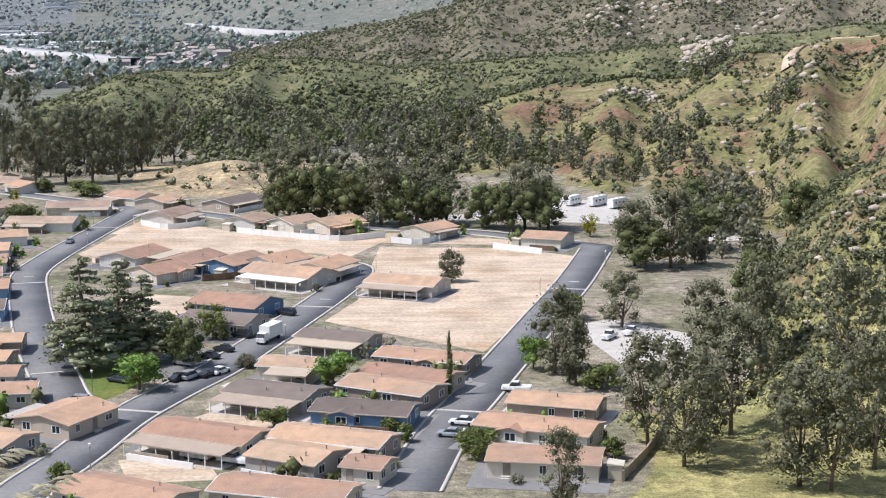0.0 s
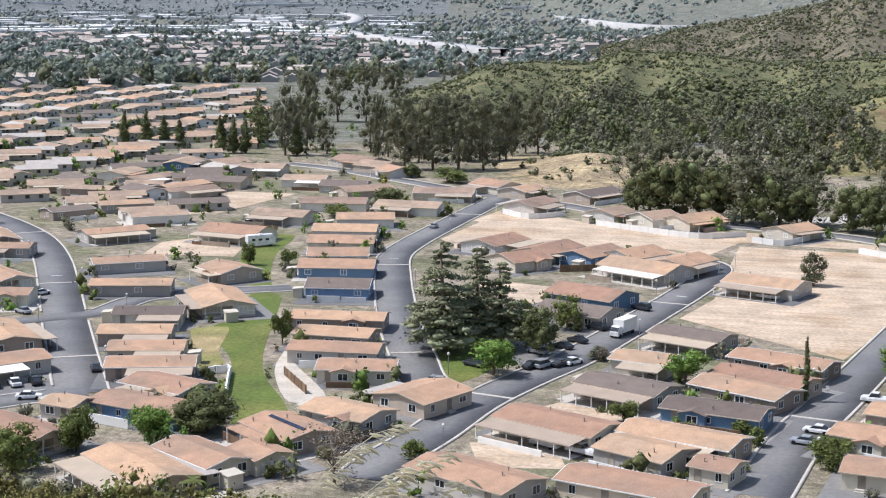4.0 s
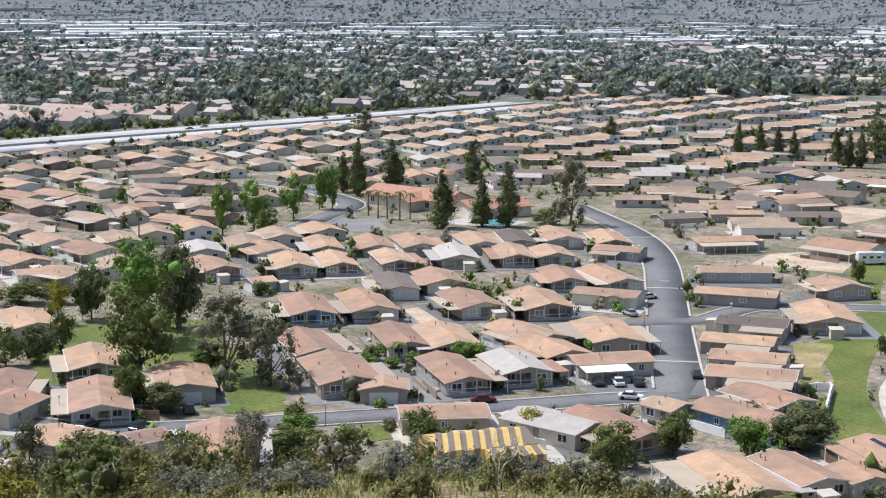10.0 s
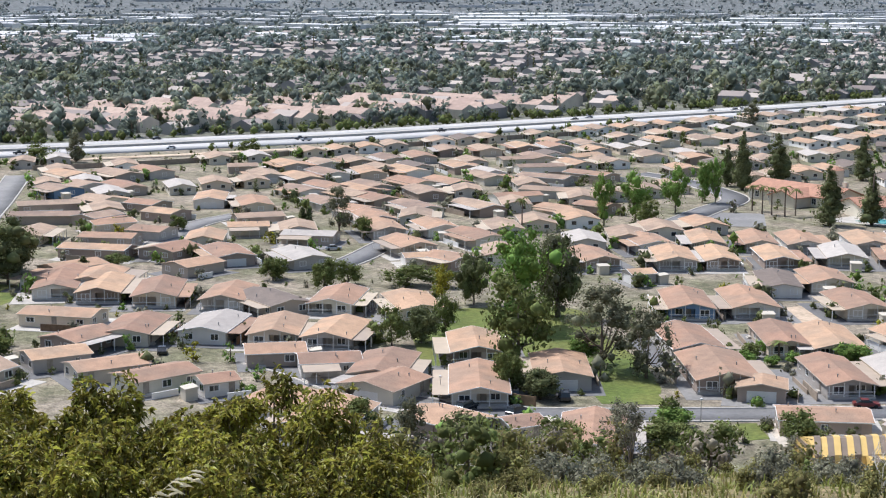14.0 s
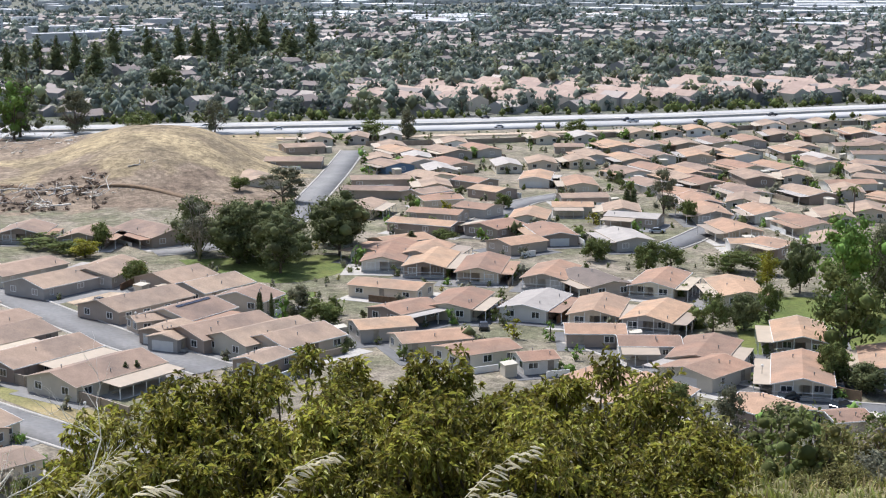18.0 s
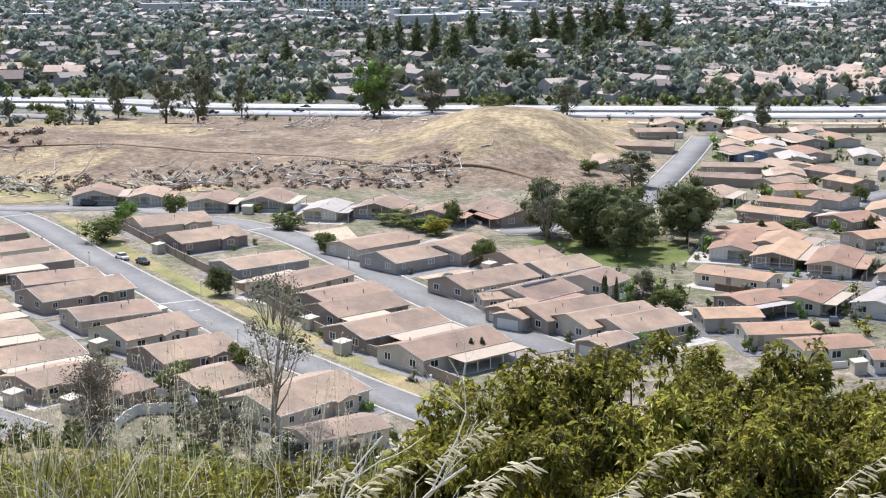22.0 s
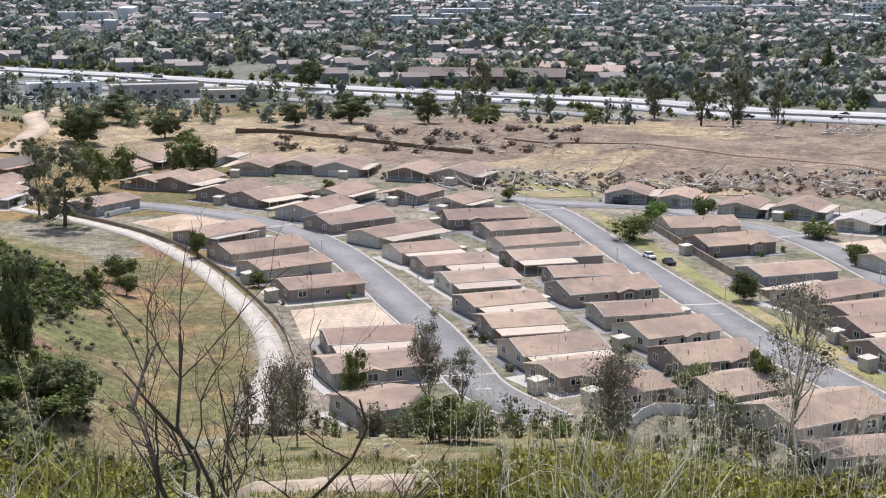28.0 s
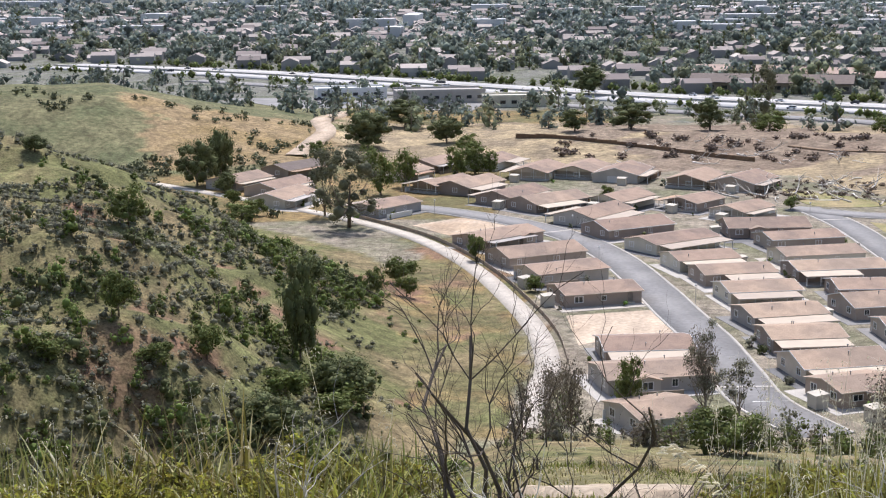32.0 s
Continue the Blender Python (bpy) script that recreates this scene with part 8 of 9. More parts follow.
# slope below the camera: bushes and small trees above the nearest roofs
x, y, r, th = scatter(760, 14, 78, 88, 222, 0.9)
keep = (land(x, y) > 1.0) & (ripple(x, y, 10.0, 6.4) + tr.normal(size=len(x)) * 0.3 > -0.3)
x, y = x[keep], y[keep]
tall = tr.uniform(1.6, 4.6, len(x)) * np.interp(np.degrees(np.arctan2(-x, y)), [24, 27, 34, 37], [1, 0.35, 0.35, 1])
kind = tr.random(len(x))
for lo, hi, mat, nl in ((0, 0.5, "leaf_olive", 30), (0.5, 0.75, "leaf_red", 24), (0.75, 1.0, "leaf_mid", 26)):
    q = (kind >= lo) & (kind < hi)
    joined_trees("slope_scrub", x[q], y[q], tall[q], tall[q] * tr.uniform(0.7, 1.2, q.sum()), 9, nl, 0.055, mat, "bushy scrub and small trees on the slope below the viewpoint", "scrub", part=0.4, coarse=False, low=0.1)
# small trees and brush at the foot of the slope
x, y, r, th = scatter(190, 78, 101, 205, 236, 0.3)
keep = off_streets(x, y, 1.5)
for hx, hy, hd, L, W, st in [h for b in HOMES for h in b]:
    keep &= np.hypot(x - hx, y - hy) > 0.5 * L + 2.0
x, y = x[keep], y[keep]
tall = 1.2 + 4.5 * tr.random(len(x)) ** 2
kind = tr.random(len(x))
for lo, hi, mat in ((0, 0.45, "leaf_mid"), (0.45, 0.8, "leaf_grey"), (0.8, 1.0, "leaf_red")):
    q = (kind >= lo) & (kind < hi)
    joined_trees("slope_foot_brush", x[q], y[q], tall[q], tall[q] * tr.uniform(0.6, 1.1, q.sum()), 8, 26, 0.06, mat, "small trees and brush at the foot of the slope", "brush", part=0.35, coarse=False, low=0.1)
# brush along the freeway
fl = [l for nm, l, w in STREET_LINES if nm == "freeway"][0]
idx = tr.integers(0, len(fl), 900)
side = np.where(tr.random(900) < 0.6, -1, 1) * tr.uniform(28, 46, 900)
g = np.gradient(fl, axis=0)
g /= np.linalg.norm(g, axis=1)[:, None]
x, y = fl[idx, 0] - g[idx, 1] * side, fl[idx, 1] + g[idx, 0] * side
size = np.where(np.hypot(x, y) > np.hypot(fl[idx, 0], fl[idx, 1]), tr.uniform(1.5, 5.5, 900), 0.8 + 4.2 * tr.random(900) ** np.where(np.degrees(np.arctan2(-x, y)) > 85, 1.0, 5))
bushes("freeway_brush", x, y, size, 18, 0.18, "leaf_mid", "shrubs and small trees along the freeway", "shrubs", tall=1.1)


def beyond(n, r0, r1, power, th0=-6, th1=124):
    x, y, r, th = scatter(n, th0, th1, r0, r1, power)
    return clear_of_freeway(x, y)


def clear_of_freeway(x, y):
    r, th = np.hypot(x, y), np.degrees(np.arctan2(-x, y))
    d = np.min(np.hypot(x[:, None] - fl[None, ::4, 0], y[:, None] - fl[None, ::4, 1]), axis=1)
    fr = np.interp(th, [-6, 12, 24, 31.9, 45, 62, 78, 82, 100, 111, 125], [1750, 1300, 1150, 1090, 830, 730, 740, 750, 900, 1060, 1200])
    keep = (r > fr) & (d > 42) & ((land(x, y) < 40) | (r > 2400)) & (th > -7) & (th < 125)
    keep &= ~((th < 22) & (land(x, y) > 3.0) & (r < 2000))
    return x[keep], y[keep], r[keep], th[keep]


# the town: roofs first, then its trees


def roofs(name, x, y, L, W, h, pitch, mats, label, cat, turn):
    ok = (land(x, y) < 8) | (W < 15)
    x, y, L, W, h, turn = x[ok], y[ok], L[ok], W[ok], h[ok], turn[ok]
    n = len(x)
    z = land(x, y)
    q = np.array([(-.5, -.5, 0), (.5, -.5, 0), (.5, .5, 0), (-.5, .5, 0), (-.5, -.5, 1), (.5, -.5, 1), (.5, .5, 1), (-.5, .5, 1), (-.5, 0, 2), (.5, 0, 2)], float)
    v = np.repeat(q[None], n, 0)
    lz = np.where(q[:, 2] == 0, -0.5, 0)[None] + np.where(q[:, 2] >= 1, h[:, None], 0) + np.where(q[:, 2] == 2, (W * pitch)[:, None], 0)
    lx, ly = v[:, :, 0] * L[:, None], v[:, :, 1] * W[:, None]
    c, s = np.cos(turn)[:, None], np.sin(turn)[:, None]
    vv = np.stack([x[:, None] + lx * c - ly * s, y[:, None] + lx * s + ly * c, z[:, None] + lz], -1).reshape(-1, 3)
    quads = np.array([(0, 1, 5, 4), (2, 3, 7, 6), (1, 2, 6, 5), (3, 0, 4, 7), (4, 5, 9, 8), (6, 7, 8, 9), (5, 6, 9, 9), (7, 4, 8, 8)])
    f = (quads[None] + 10 * np.arange(n)[:, None, None]).reshape(-1, 4)
    idx = np.tile([1, 1, 1, 1, 0, 0, 1, 1], n)
    tri = [tuple(q) if q[2] != q[3] else tuple(q[:3]) for q in f]
    return tagged(new(name, mesh_of(name, vv, tri, mats, idx)), label, cat, kind="stuff")


gx, gy = np.meshgrid(np.arange(-2500, 500, 19.0), np.arange(-1500, 2500, 34.0))
gx, gy = gx.ravel(), gy.ravel()
gx = gx + tr.normal(size=len(gx)) * 2.0
gy = gy + tr.normal(size=len(gy)) * 2.5 + 12 * np.sin(gx / 170)
keep = (np.hypot(gx, gy) < 2400) & (tr.random(len(gx)) < 0.55) & (ripple(gx, gy, 90.0, 5.5) > -0.75)
x, y, r, th = clear_of_freeway(gx[keep] * 0.96 - gy[keep] * 0.28, gx[keep] * 0.28 + gy[keep] * 0.96)
turn = 0.28 + tr.choice([0, math.pi / 2], len(x))
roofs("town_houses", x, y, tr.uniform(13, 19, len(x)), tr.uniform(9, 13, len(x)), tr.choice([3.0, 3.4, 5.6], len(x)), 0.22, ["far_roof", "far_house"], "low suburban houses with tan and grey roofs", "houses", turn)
# salmon-roofed terraces just over the freeway
x, y, r, th = scatter(420, 43, 64, 790, 960, 0.3)
d = np.min(np.hypot(x[:, None] - fl[None, ::3, 0], y[:, None] - fl[None, ::3, 1]), axis=1)
keep = (d > 60) & (d < 190)
x, y = np.round(x[keep] / 15) * 15, np.round(y[keep] / 19) * 19
ux = np.unique(np.stack([x, y], 1), axis=0)
x, y = ux[:, 0], ux[:, 1]
one = np.ones(len(x))
roofs("terraced_houses", x, y, one * 17, one * 12, one * 5.2, 0.22, ["terrace_roof", "wall_cream"], "rows of salmon-roofed two-storey terraces", "houses", one * 0.12)
# large pale sheds and warehouses
x, y, r, th = beyond(210, 1900, 4200, 0.4, 14, 66)
roofs("warehouses", x, y, tr.uniform(60, 180, len(x)), tr.uniform(35, 80, len(x)), tr.uniform(5, 8, len(x)), 0.01, ["far_wall", "far_wall"], "long white warehouse roofs in the distance", "warehouses", tr.choice([0.15, 0.15 + math.pi / 2], len(x)))
x, y, r, th = beyond(200, 1500, 4200, 0.4, 66, 124)
roofs("town_blocks", x, y, tr.uniform(25, 70, len(x)), tr.uniform(15, 30, len(x)), tr.uniform(6, 12, len(x)), 0.02, ["far_wall", "far_wall"], "pale office and shop blocks in the distance", "buildings", tr.choice([0.15, 0.15 + math.pi / 2], len(x)))


x, y, r, th = beyond(420, 3900, 4900, 0.2, 0, 124)
roofs("far_sheds", x, y, tr.uniform(30, 170, len(x)), tr.uniform(9, 14, len(x)), tr.uniform(4, 7, len(x)), 0.02, ["far_wall", "far_wall"], "pale low buildings along the horizon", "buildings", np.radians(th) + tr.normal(size=len(x)) * 0.1)


def woods(name, n, r0, r1, power, lo, hi, k, nl, leaf, label, mats):
    x, y, r, th = beyond(n, r0, r1, power)
    stand = ripple(x, y, 60.0, 2.0) + 0.7 * ripple(x, y, 190.0, 4.4)
    keep = stand + tr.normal(size=len(x)) * 0.4 > -0.6
    x, y, stand = x[keep], y[keep], stand[keep]
    h = lo + (hi - lo) * tr.random(len(x)) ** 1.9 * np.clip(0.85 + 0.35 * stand, 0.45, 1.4)
    kind = tr.random(len(x)) + 0.25 * ripple(x, y, 110.0, 7.7)
    for i, mat in enumerate(mats):
        q = (kind > (-9, 0.55, 0.85)[i]) & (kind <= ((0.55, 0.85, 9) if len(mats) > 1 else (9, 9, 9))[i])
        joined_trees(name, x[q], y[q], h[q], h[q] * tr.uniform(0.9, 1.7, q.sum()), k, nl, leaf, mat, label, "trees", part=0.66 if k > 1 else 0.9)


# foliage pales with distance: the leaf colours carry the haze
woods("street_trees", 7600, 740, 1350, 0.5, 4.0, 16, 5, 9, 0.12, "haze-paled green street trees among the houses", ("street_leaf", "street_olive", "street_dark"))
woods("town_trees", 11000, 1300, 2600, 0.4, 5.5, 17, 3, 5, 0.18, "haze-paled green trees across the town", ("far_leaf", "street_leaf", "street_dark"))
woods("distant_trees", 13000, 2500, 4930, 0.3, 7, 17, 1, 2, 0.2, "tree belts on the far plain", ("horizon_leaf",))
x, y, r, th = beyond(420, 800, 2400, 0.4)
h = tr.uniform(11, 22, len(x))
joined_trees("town_pines", x, y, h, h * tr.uniform(0.16, 0.34, len(x)), 7, 6, 0.16, "leaf_oak", "tall dark pines and cypresses among the houses", "trees", part=0.75, low=0.08)
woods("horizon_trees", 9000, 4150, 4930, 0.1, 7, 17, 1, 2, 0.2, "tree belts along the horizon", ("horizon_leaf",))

# raised freeway ramps and slip roads far off, and the frontage road


def raised(name, pts, width, z, label):
    line = curve_points([(-math.sin(radians(a)) * q, math.cos(radians(a)) * q) for a, q in pts], 25.0)
    strip(name, line, width, -1.0, z, "freeway", label, "road")


raised("slip_road", [(20.3, 3232), (18.6, 2830), (17.3, 2514), (15.9, 2203), (14.3, 1960), (12.7, 1802), (11.3, 1666)], 34, 9.0, "pale concrete freeway ramp on an embankment")
raised("slip_road", [(11.9, 4800), (10.1, 4330), (8.1, 3333), (6.0, 2801), (4.2, 2736)], 30, 12.0, "pale concrete freeway ramp on an embankment")
raised("slip_road", [(18.6, 4736), (17.2, 4409), (16.3, 3760), (16.4, 2985), (17.5, 2621)], 26, 10.0, "pale concrete freeway ramp on an embankment")
side = min((sides_of(fl, q) for q in (-58, 58)), key=lambda l: float(np.mean(np.hypot(l[:, 0], l[:, 1]))))
ang = np.degrees(np.arctan2(-side[:, 0], side[:, 1]))
strip("frontage_road", side[(ang > 86) & (ang < 112)], 15, -0.3, 0.4, "pale_asphalt", "grey frontage road beside the freeway", "road", drape=True)

side = min((sides_of(fl, q) for q in (-46, 46)), key=lambda l: float(np.mean(np.hypot(l[:, 0], l[:, 1]))))
ang = np.degrees(np.arctan2(-side[:, 0], side[:, 1]))
strip("service_track", side[(ang > 26) & (ang < 67)], 9, -0.3, 0.25, "dirt", "bare tan service track beside the freeway", "track", drape=True)

# grey brush heaps where the trees on the mound were felled
x, y, r, th = scatter(420, 73, 92, 470, 512, 0.2)
bushes("cut_brush", x, y, tr.uniform(1.0, 2.6, len(x)), 26, 0.16, "cut_brush", "grey-brown heaps of cut brush", "brush", tall=0.6, part=0.6)
x, y, r, th = scatter(60, 88, 99, 560, 610, 0.2)
bushes("cut_brush", x, y, tr.uniform(2.5, 5.0, len(x)), 40, 0.12, "cut_brush", "grey-brown heaps of cut brush", "brush", tall=0.6, part=0.7)
track = np.array([(-math.sin(radians(q)) * (500 + (q - 74) * 5.2 + 4 * math.sin(q * 0.9)), math.cos(radians(q)) * (500 + (q - 74) * 5.2 + 4 * math.sin(q * 0.9))) for q in np.arange(69, 91, 0.4)])
strip("dirt_track", track, 3.0, -0.6, 0.12, "wood", "dark dirt track over the bare mound", "track", drape=True)

# white apartment block, a shopping centre with two towers, and long sheds far across the town


def far_block(name, th, r, L, W, h, floors, turn, wall, label, cat, towers=0):
    a = radians(th)
    x, y = -math.sin(a) * r, math.cos(a) * r
    ob = tagged(new(name), label, cat)
    ob.matrix_basis = Matrix.Translation((x, y, float(land(x, y)))) @ Matrix.Rotation(radians(th + turn), 4, "Z")
    put("wall", boxes("wall", [(-L / 2, L / 2, -W / 2, W / 2, -1, h)], wall), ob)
    put("parapet", boxes("parapet", [(-L / 2 - 0.3, L / 2 + 0.3, -W / 2 - 0.3, -W / 2, h - 0.5, h + 0.9), (-L / 2 - 0.3, L / 2 + 0.3, W / 2, W / 2 + 0.3, h - 0.5, h + 0.9)], wall), ob)
    pane = boxes("window", [(-1.3, 1.3, -0.1, 0.1, -0.8, 0.8)], "glass")
    for f in range(floors):
        for k in range(int(L / 5.5)):
            put("window", pane, ob, Matrix.Translation((-L / 2 + 3 + k * 5.5, -W / 2 - 0.05, (f + 0.5) * h / floors)))
    for k in range(towers):
        put("tower", boxes("tower", [(-4, 4, -4, 4, 0, h + 6), (-4.6, 4.6, -4.6, 4.6, h + 6, h + 7)], wall), ob, Matrix.Translation(((k - 0.5) * L * 0.6, -W / 2, 0)))


far_block("apartment_block", 77.3, 1900, 62, 26, 16, 4, 4, "white", "white four-storey apartment block among the trees", "building")
far_block("apartment_block", 75.6, 1960, 30, 20, 13, 3, 4, "white", "white four-storey apartment block among the trees", "building")


def long_hall(name, th, r, L, W, h, turn, roof, wall, label):
    a = radians(th)
    ob = tagged(new(name), label, "building")
    ob.matrix_basis = Matrix.Translation((-math.sin(a) * r, math.cos(a) * r, 0)) @ Matrix.Rotation(radians(th + turn), 4, "Z")
    put("wall", house_wall("wall", -L / 2, L / 2, W, h, h + W * 0.14, wall), ob)
    put("roof", gable("roof", L, W, h + 0.1, h + 0.2 + W * 0.14, 1.2, 0.5, roof), ob)
    pane = boxes("window", [(-1.6, 1.6, -0.1, 0.1, -1.0, 1.0)], "glass")
    for k in range(int(L / 7)):
        put("window", pane, ob, Matrix.Translation((-L / 2 + 4 + k * 7, -W / 2 - 0.05, h * 0.45)))


long_hall("shopping_centre", 91.3, 868, 84, 24, 5.5, -5, "roof_dark", "block", "long brown shopping centre with a dark roof")
for th, r, L in ((92.6, 950, 44), (90.6, 945, 40), (89.0, 930, 36), (86.4, 900, 40)):
    long_hall("shop_hall", th, r, L, 18, 6, -5, "terrace_roof", "wall_cream", "salmon-roofed shop hall beyond the freeway")
for th, r, L, W, h in ((46.5, 3150, 224, 130, 8), (46.7, 3480, 230, 150, 9), (46.3, 3880, 240, 170, 9), (50.1, 3760, 170, 150, 8), (50.3, 4250, 180, 170, 9), (52.6, 4250, 160, 170, 9), (45.5, 2760, 95, 120, 8), (34.5, 2550, 260, 90, 8), (38.5, 2750, 220, 80, 8), (42.5, 2500, 230, 80, 8), (36.5, 3300, 300, 120, 9), (31.0, 2900, 240, 80, 8), (46.5, 2900, 200, 80, 8), (27.5, 2450, 200, 90, 8), (15.8, 2250, 170, 60, 7), (12.5, 2350, 140, 60, 7), (18.5, 2600, 160, 80, 7), (22.8, 2700, 190, 80, 7)):
    far_block("warehouse", th, r, L, W, h, 0, 6, "white", "long white warehouse on the far plain", "warehouse")

# pale dirt road and broken rock on the right-hand hillside
strip("dirt_road", curve_points([(-math.sin(radians(a)) * q, math.cos(radians(a)) * q) for a, q in ((-12.3, 742), (-12.4, 775), (-12.8, 800), (-13.6, 806), (-14.6, 800), (-15.6, 796))], 4.0), 6.5, -1.5, 0.9, "dirt", "pale dirt road cut into the hillside", "track", drape=True, level=False)
x, y, r, th = scatter(150, -17, -13.0, 255, 345, 0.2)
keep = (land(x, y) > 4) & (ripple(x, y, 16.0, 5.0) > 0.1)
x, y = x[keep], y[keep]
s = tr.uniform(0.25, 1.1, len(x))
cv, cf = cores(np.stack([x, y, land(x, y) + 0.1 * s], 1), np.stack([s * 1.3, s, s * 0.7], 1), 1.0)
tagged(new("rock_outcrop", mesh_of("rock_outcrop", cv, cf, "rock")), "pale rock broken out of the steep spur", "rocks", kind="stuff")

strip("dirt_road", curve_points([(-math.sin(radians(a)) * q, math.cos(radians(a)) * q) for a, q in ((106.6, 735), (107.0, 694), (107.5, 659), (107.3, 626), (107.7, 597), (108.4, 566))], 4.0), 8.0, -1.5, 0.35, "dirt", "pale dirt road down to the freeway", "track", drape=True)
PARKING = [(-math.sin(radians(a)) * q, math.cos(radians(a)) * q) for a, q in ((111.0, 838), (104.4, 822), (101.5, 790), (102.0, 748), (108.6, 770))]
patch("parking", PARKING, 0.12, "pale_asphalt", "grey parking lot full of cars near the freeway", "parking", False)
pk = random.Random(8)
for k in range(34):
    a, q = radians(pk.choice((102.8, 103.6, 104.6, 105.6, 106.6, 107.6, 108.6)) + pk.uniform(-0.1, 0.1)), 760 + 6.0 * pk.randrange(11) + pk.uniform(-0.4, 0.4)
    vehicle(-math.sin(a) * q, math.cos(a) * q, math.degrees(a) + 4, pk.choice(("car", "suv", "pickup")), pk.choice(("car_dark", "car_white", "car_silver", "car_dark")), "in the parking lot", 0.14)
# trees, brush and low shops between the dry fields and the freeway
x, y, r, th = scatter(620, 86, 121, 660, 1010, 0.3)
d = np.min(np.hypot(x[:, None] - fl[None, ::3, 0], y[:, None] - fl[None, ::3, 1]), axis=1)
fr = np.hypot(fl[:, 0], fl[:, 1])[np.argmin(np.hypot(x[:, None] - fl[None, :, 0], y[:, None] - fl[None, :, 1]), axis=1)]
keep = (d > 68) & (r < fr) & (land(x, y) < 6) & ~(inside(PARKING, x, y) & (tr.random(len(x)) < 0.75)) & off_streets(x, y, 3)
x, y = x[keep], y[keep]
h = 2.5 + 10.5 * tr.random(len(x)) ** 1.5
kind = tr.random(len(x))
# the haze-lightened street greens serve for these trees too
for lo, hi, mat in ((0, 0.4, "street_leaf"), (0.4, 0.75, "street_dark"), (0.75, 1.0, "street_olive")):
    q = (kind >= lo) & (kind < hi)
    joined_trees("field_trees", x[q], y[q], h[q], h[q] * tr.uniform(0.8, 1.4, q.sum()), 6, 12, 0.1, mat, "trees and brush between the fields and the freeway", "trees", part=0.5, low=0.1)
for th, r, L, W, h, wall in ((103.2, 800, 44, 20, 6, "wall_grey"), (106.4, 830, 36, 18, 5, "white"), (100.4, 775, 32, 16, 5, "wall_cream")):
    far_block("shop_building", th, r, L, W, h, 1, 8, wall, "low flat-roofed shop building near the freeway", "building")
# ---- foreground on the hilltop ----
fg = random.Random(8)


def at(th, r, z=None):
    a = radians(th)
    x, y = -math.sin(a) * r, math.cos(a) * r
    return Vector((x, y, float(land(x, y)) if z is None else z))


def laurel(th, el, r, wide, leaves):
    """A laurel bush whose crown stands at that height angle."""
    base = at(th, r)
    top = EYE_Z + r * math.tan(radians(el))
    H = top - base.z
    ob = tagged(new("laurel_bush"), "dense olive-green laurel bush with glossy folded leaves", "bush", "laurel bushes")
    ob.matrix_basis = Matrix.Translation(base)
    c, ra, pieces = [], [], []
    for k in range(36):
        a, q = fg.uniform(0, 6.28), fg.random() ** 0.4
        z = H * fg.uniform(0.42, 0.95)
        lim = wide / 2 * (1 - 0.45 * max(0, z / H - 0.6) / 0.4)
        p = Vector((math.cos(a) * q * lim, math.sin(a) * q * lim, z))
        c.append(p)
        s = fg.uniform(0.12, 0.25)
        ra.append((s, s, s * 1.0))
        root = Vector((fg.uniform(-0.2, 0.2), fg.uniform(-0.2, 0.2), -0.2))
        pieces.append(tube("s", [root, root.lerp(p, 0.55) + Vector((0, 0, -0.1)), p], [0.03, 0.02, 0.006], "bark", 5))
    n = max(4, int(leaves / len(c) / 9))
    cc = np.repeat(np.array(c), n, 0)
    rr = np.repeat(np.array(ra), n, 0)
    m = len(cc)
    d = tr.normal(size=(m, 3))
    d[:, 2] += 0.45
    d /= np.linalg.norm(d, axis=1)[:, None]
    tips = cc + d * rr * tr.uniform(0.3, 1.2, (m, 1))
    # each twig tip carries nine leaves, folded along the rib, tips hanging
    k = m * 9
    p = np.repeat(tips, 9, 0) + tr.normal(size=(k, 3)) * 0.008
    t = 0.55 * np.repeat(d, 9, 0) + tr.normal(size=(k, 3)) * 0.75
    t[:, 2] -= 0.25
    t /= np.linalg.norm(t, axis=1)[:, None]
    b = np.cross(t, tr.normal(size=(k, 3)) * 0.4 + np.array([0, 0, 1.0]))
    b /= np.linalg.norm(b, axis=1)[:, None]
    u = np.cross(b, t)
    s = tr.uniform(0.022, 0.042, k)[:, None]
    w = s * 0.34
    v = np.stack([p, p + t * s + b * w + u * w * 0.7, p + t * s * 2.0 - np.array([0, 0, 1]) * s * 0.55, p + t * s - b * w + u * w * 0.7], 1)
    f = np.concatenate([np.stack([np.arange(k) * 4, np.arange(k) * 4 + 1, np.arange(k) * 4 + 2], 1), np.stack([np.arange(k) * 4, np.arange(k) * 4 + 2, np.arange(k) * 4 + 3], 1)])
    put("branchwork", mesh_of("branchwork", *merge(pieces), "bark"), ob)
    put("foliage", mesh_of("foliage", v.reshape(-1, 3), f, "leaf_laurel"), ob)


for th, el, r, w in ((73.6, -17.2, 12.0, 1.1), (71.5, -15.0, 12.2, 1.5), (68.6, -14.1, 12.6, 1.5), (65.6, -13.7, 12.4, 1.7), (62.8, -13.4, 12.8, 1.7), (60.0, -14.6, 12.4, 1.5),
                     (57.6, -14.6, 12.8, 1.6), (55.2, -14.2, 13.0, 1.6), (52.6, -15.8, 13.4, 1.5), (70.2, -16.2, 11.0, 1.8), (64.2, -15.6, 11.0, 1.9), (58.6, -16.2, 11.2, 1.9), (54.0, -16.6, 11.6, 1.8)):
    laurel(th, el, r, w, 12500)
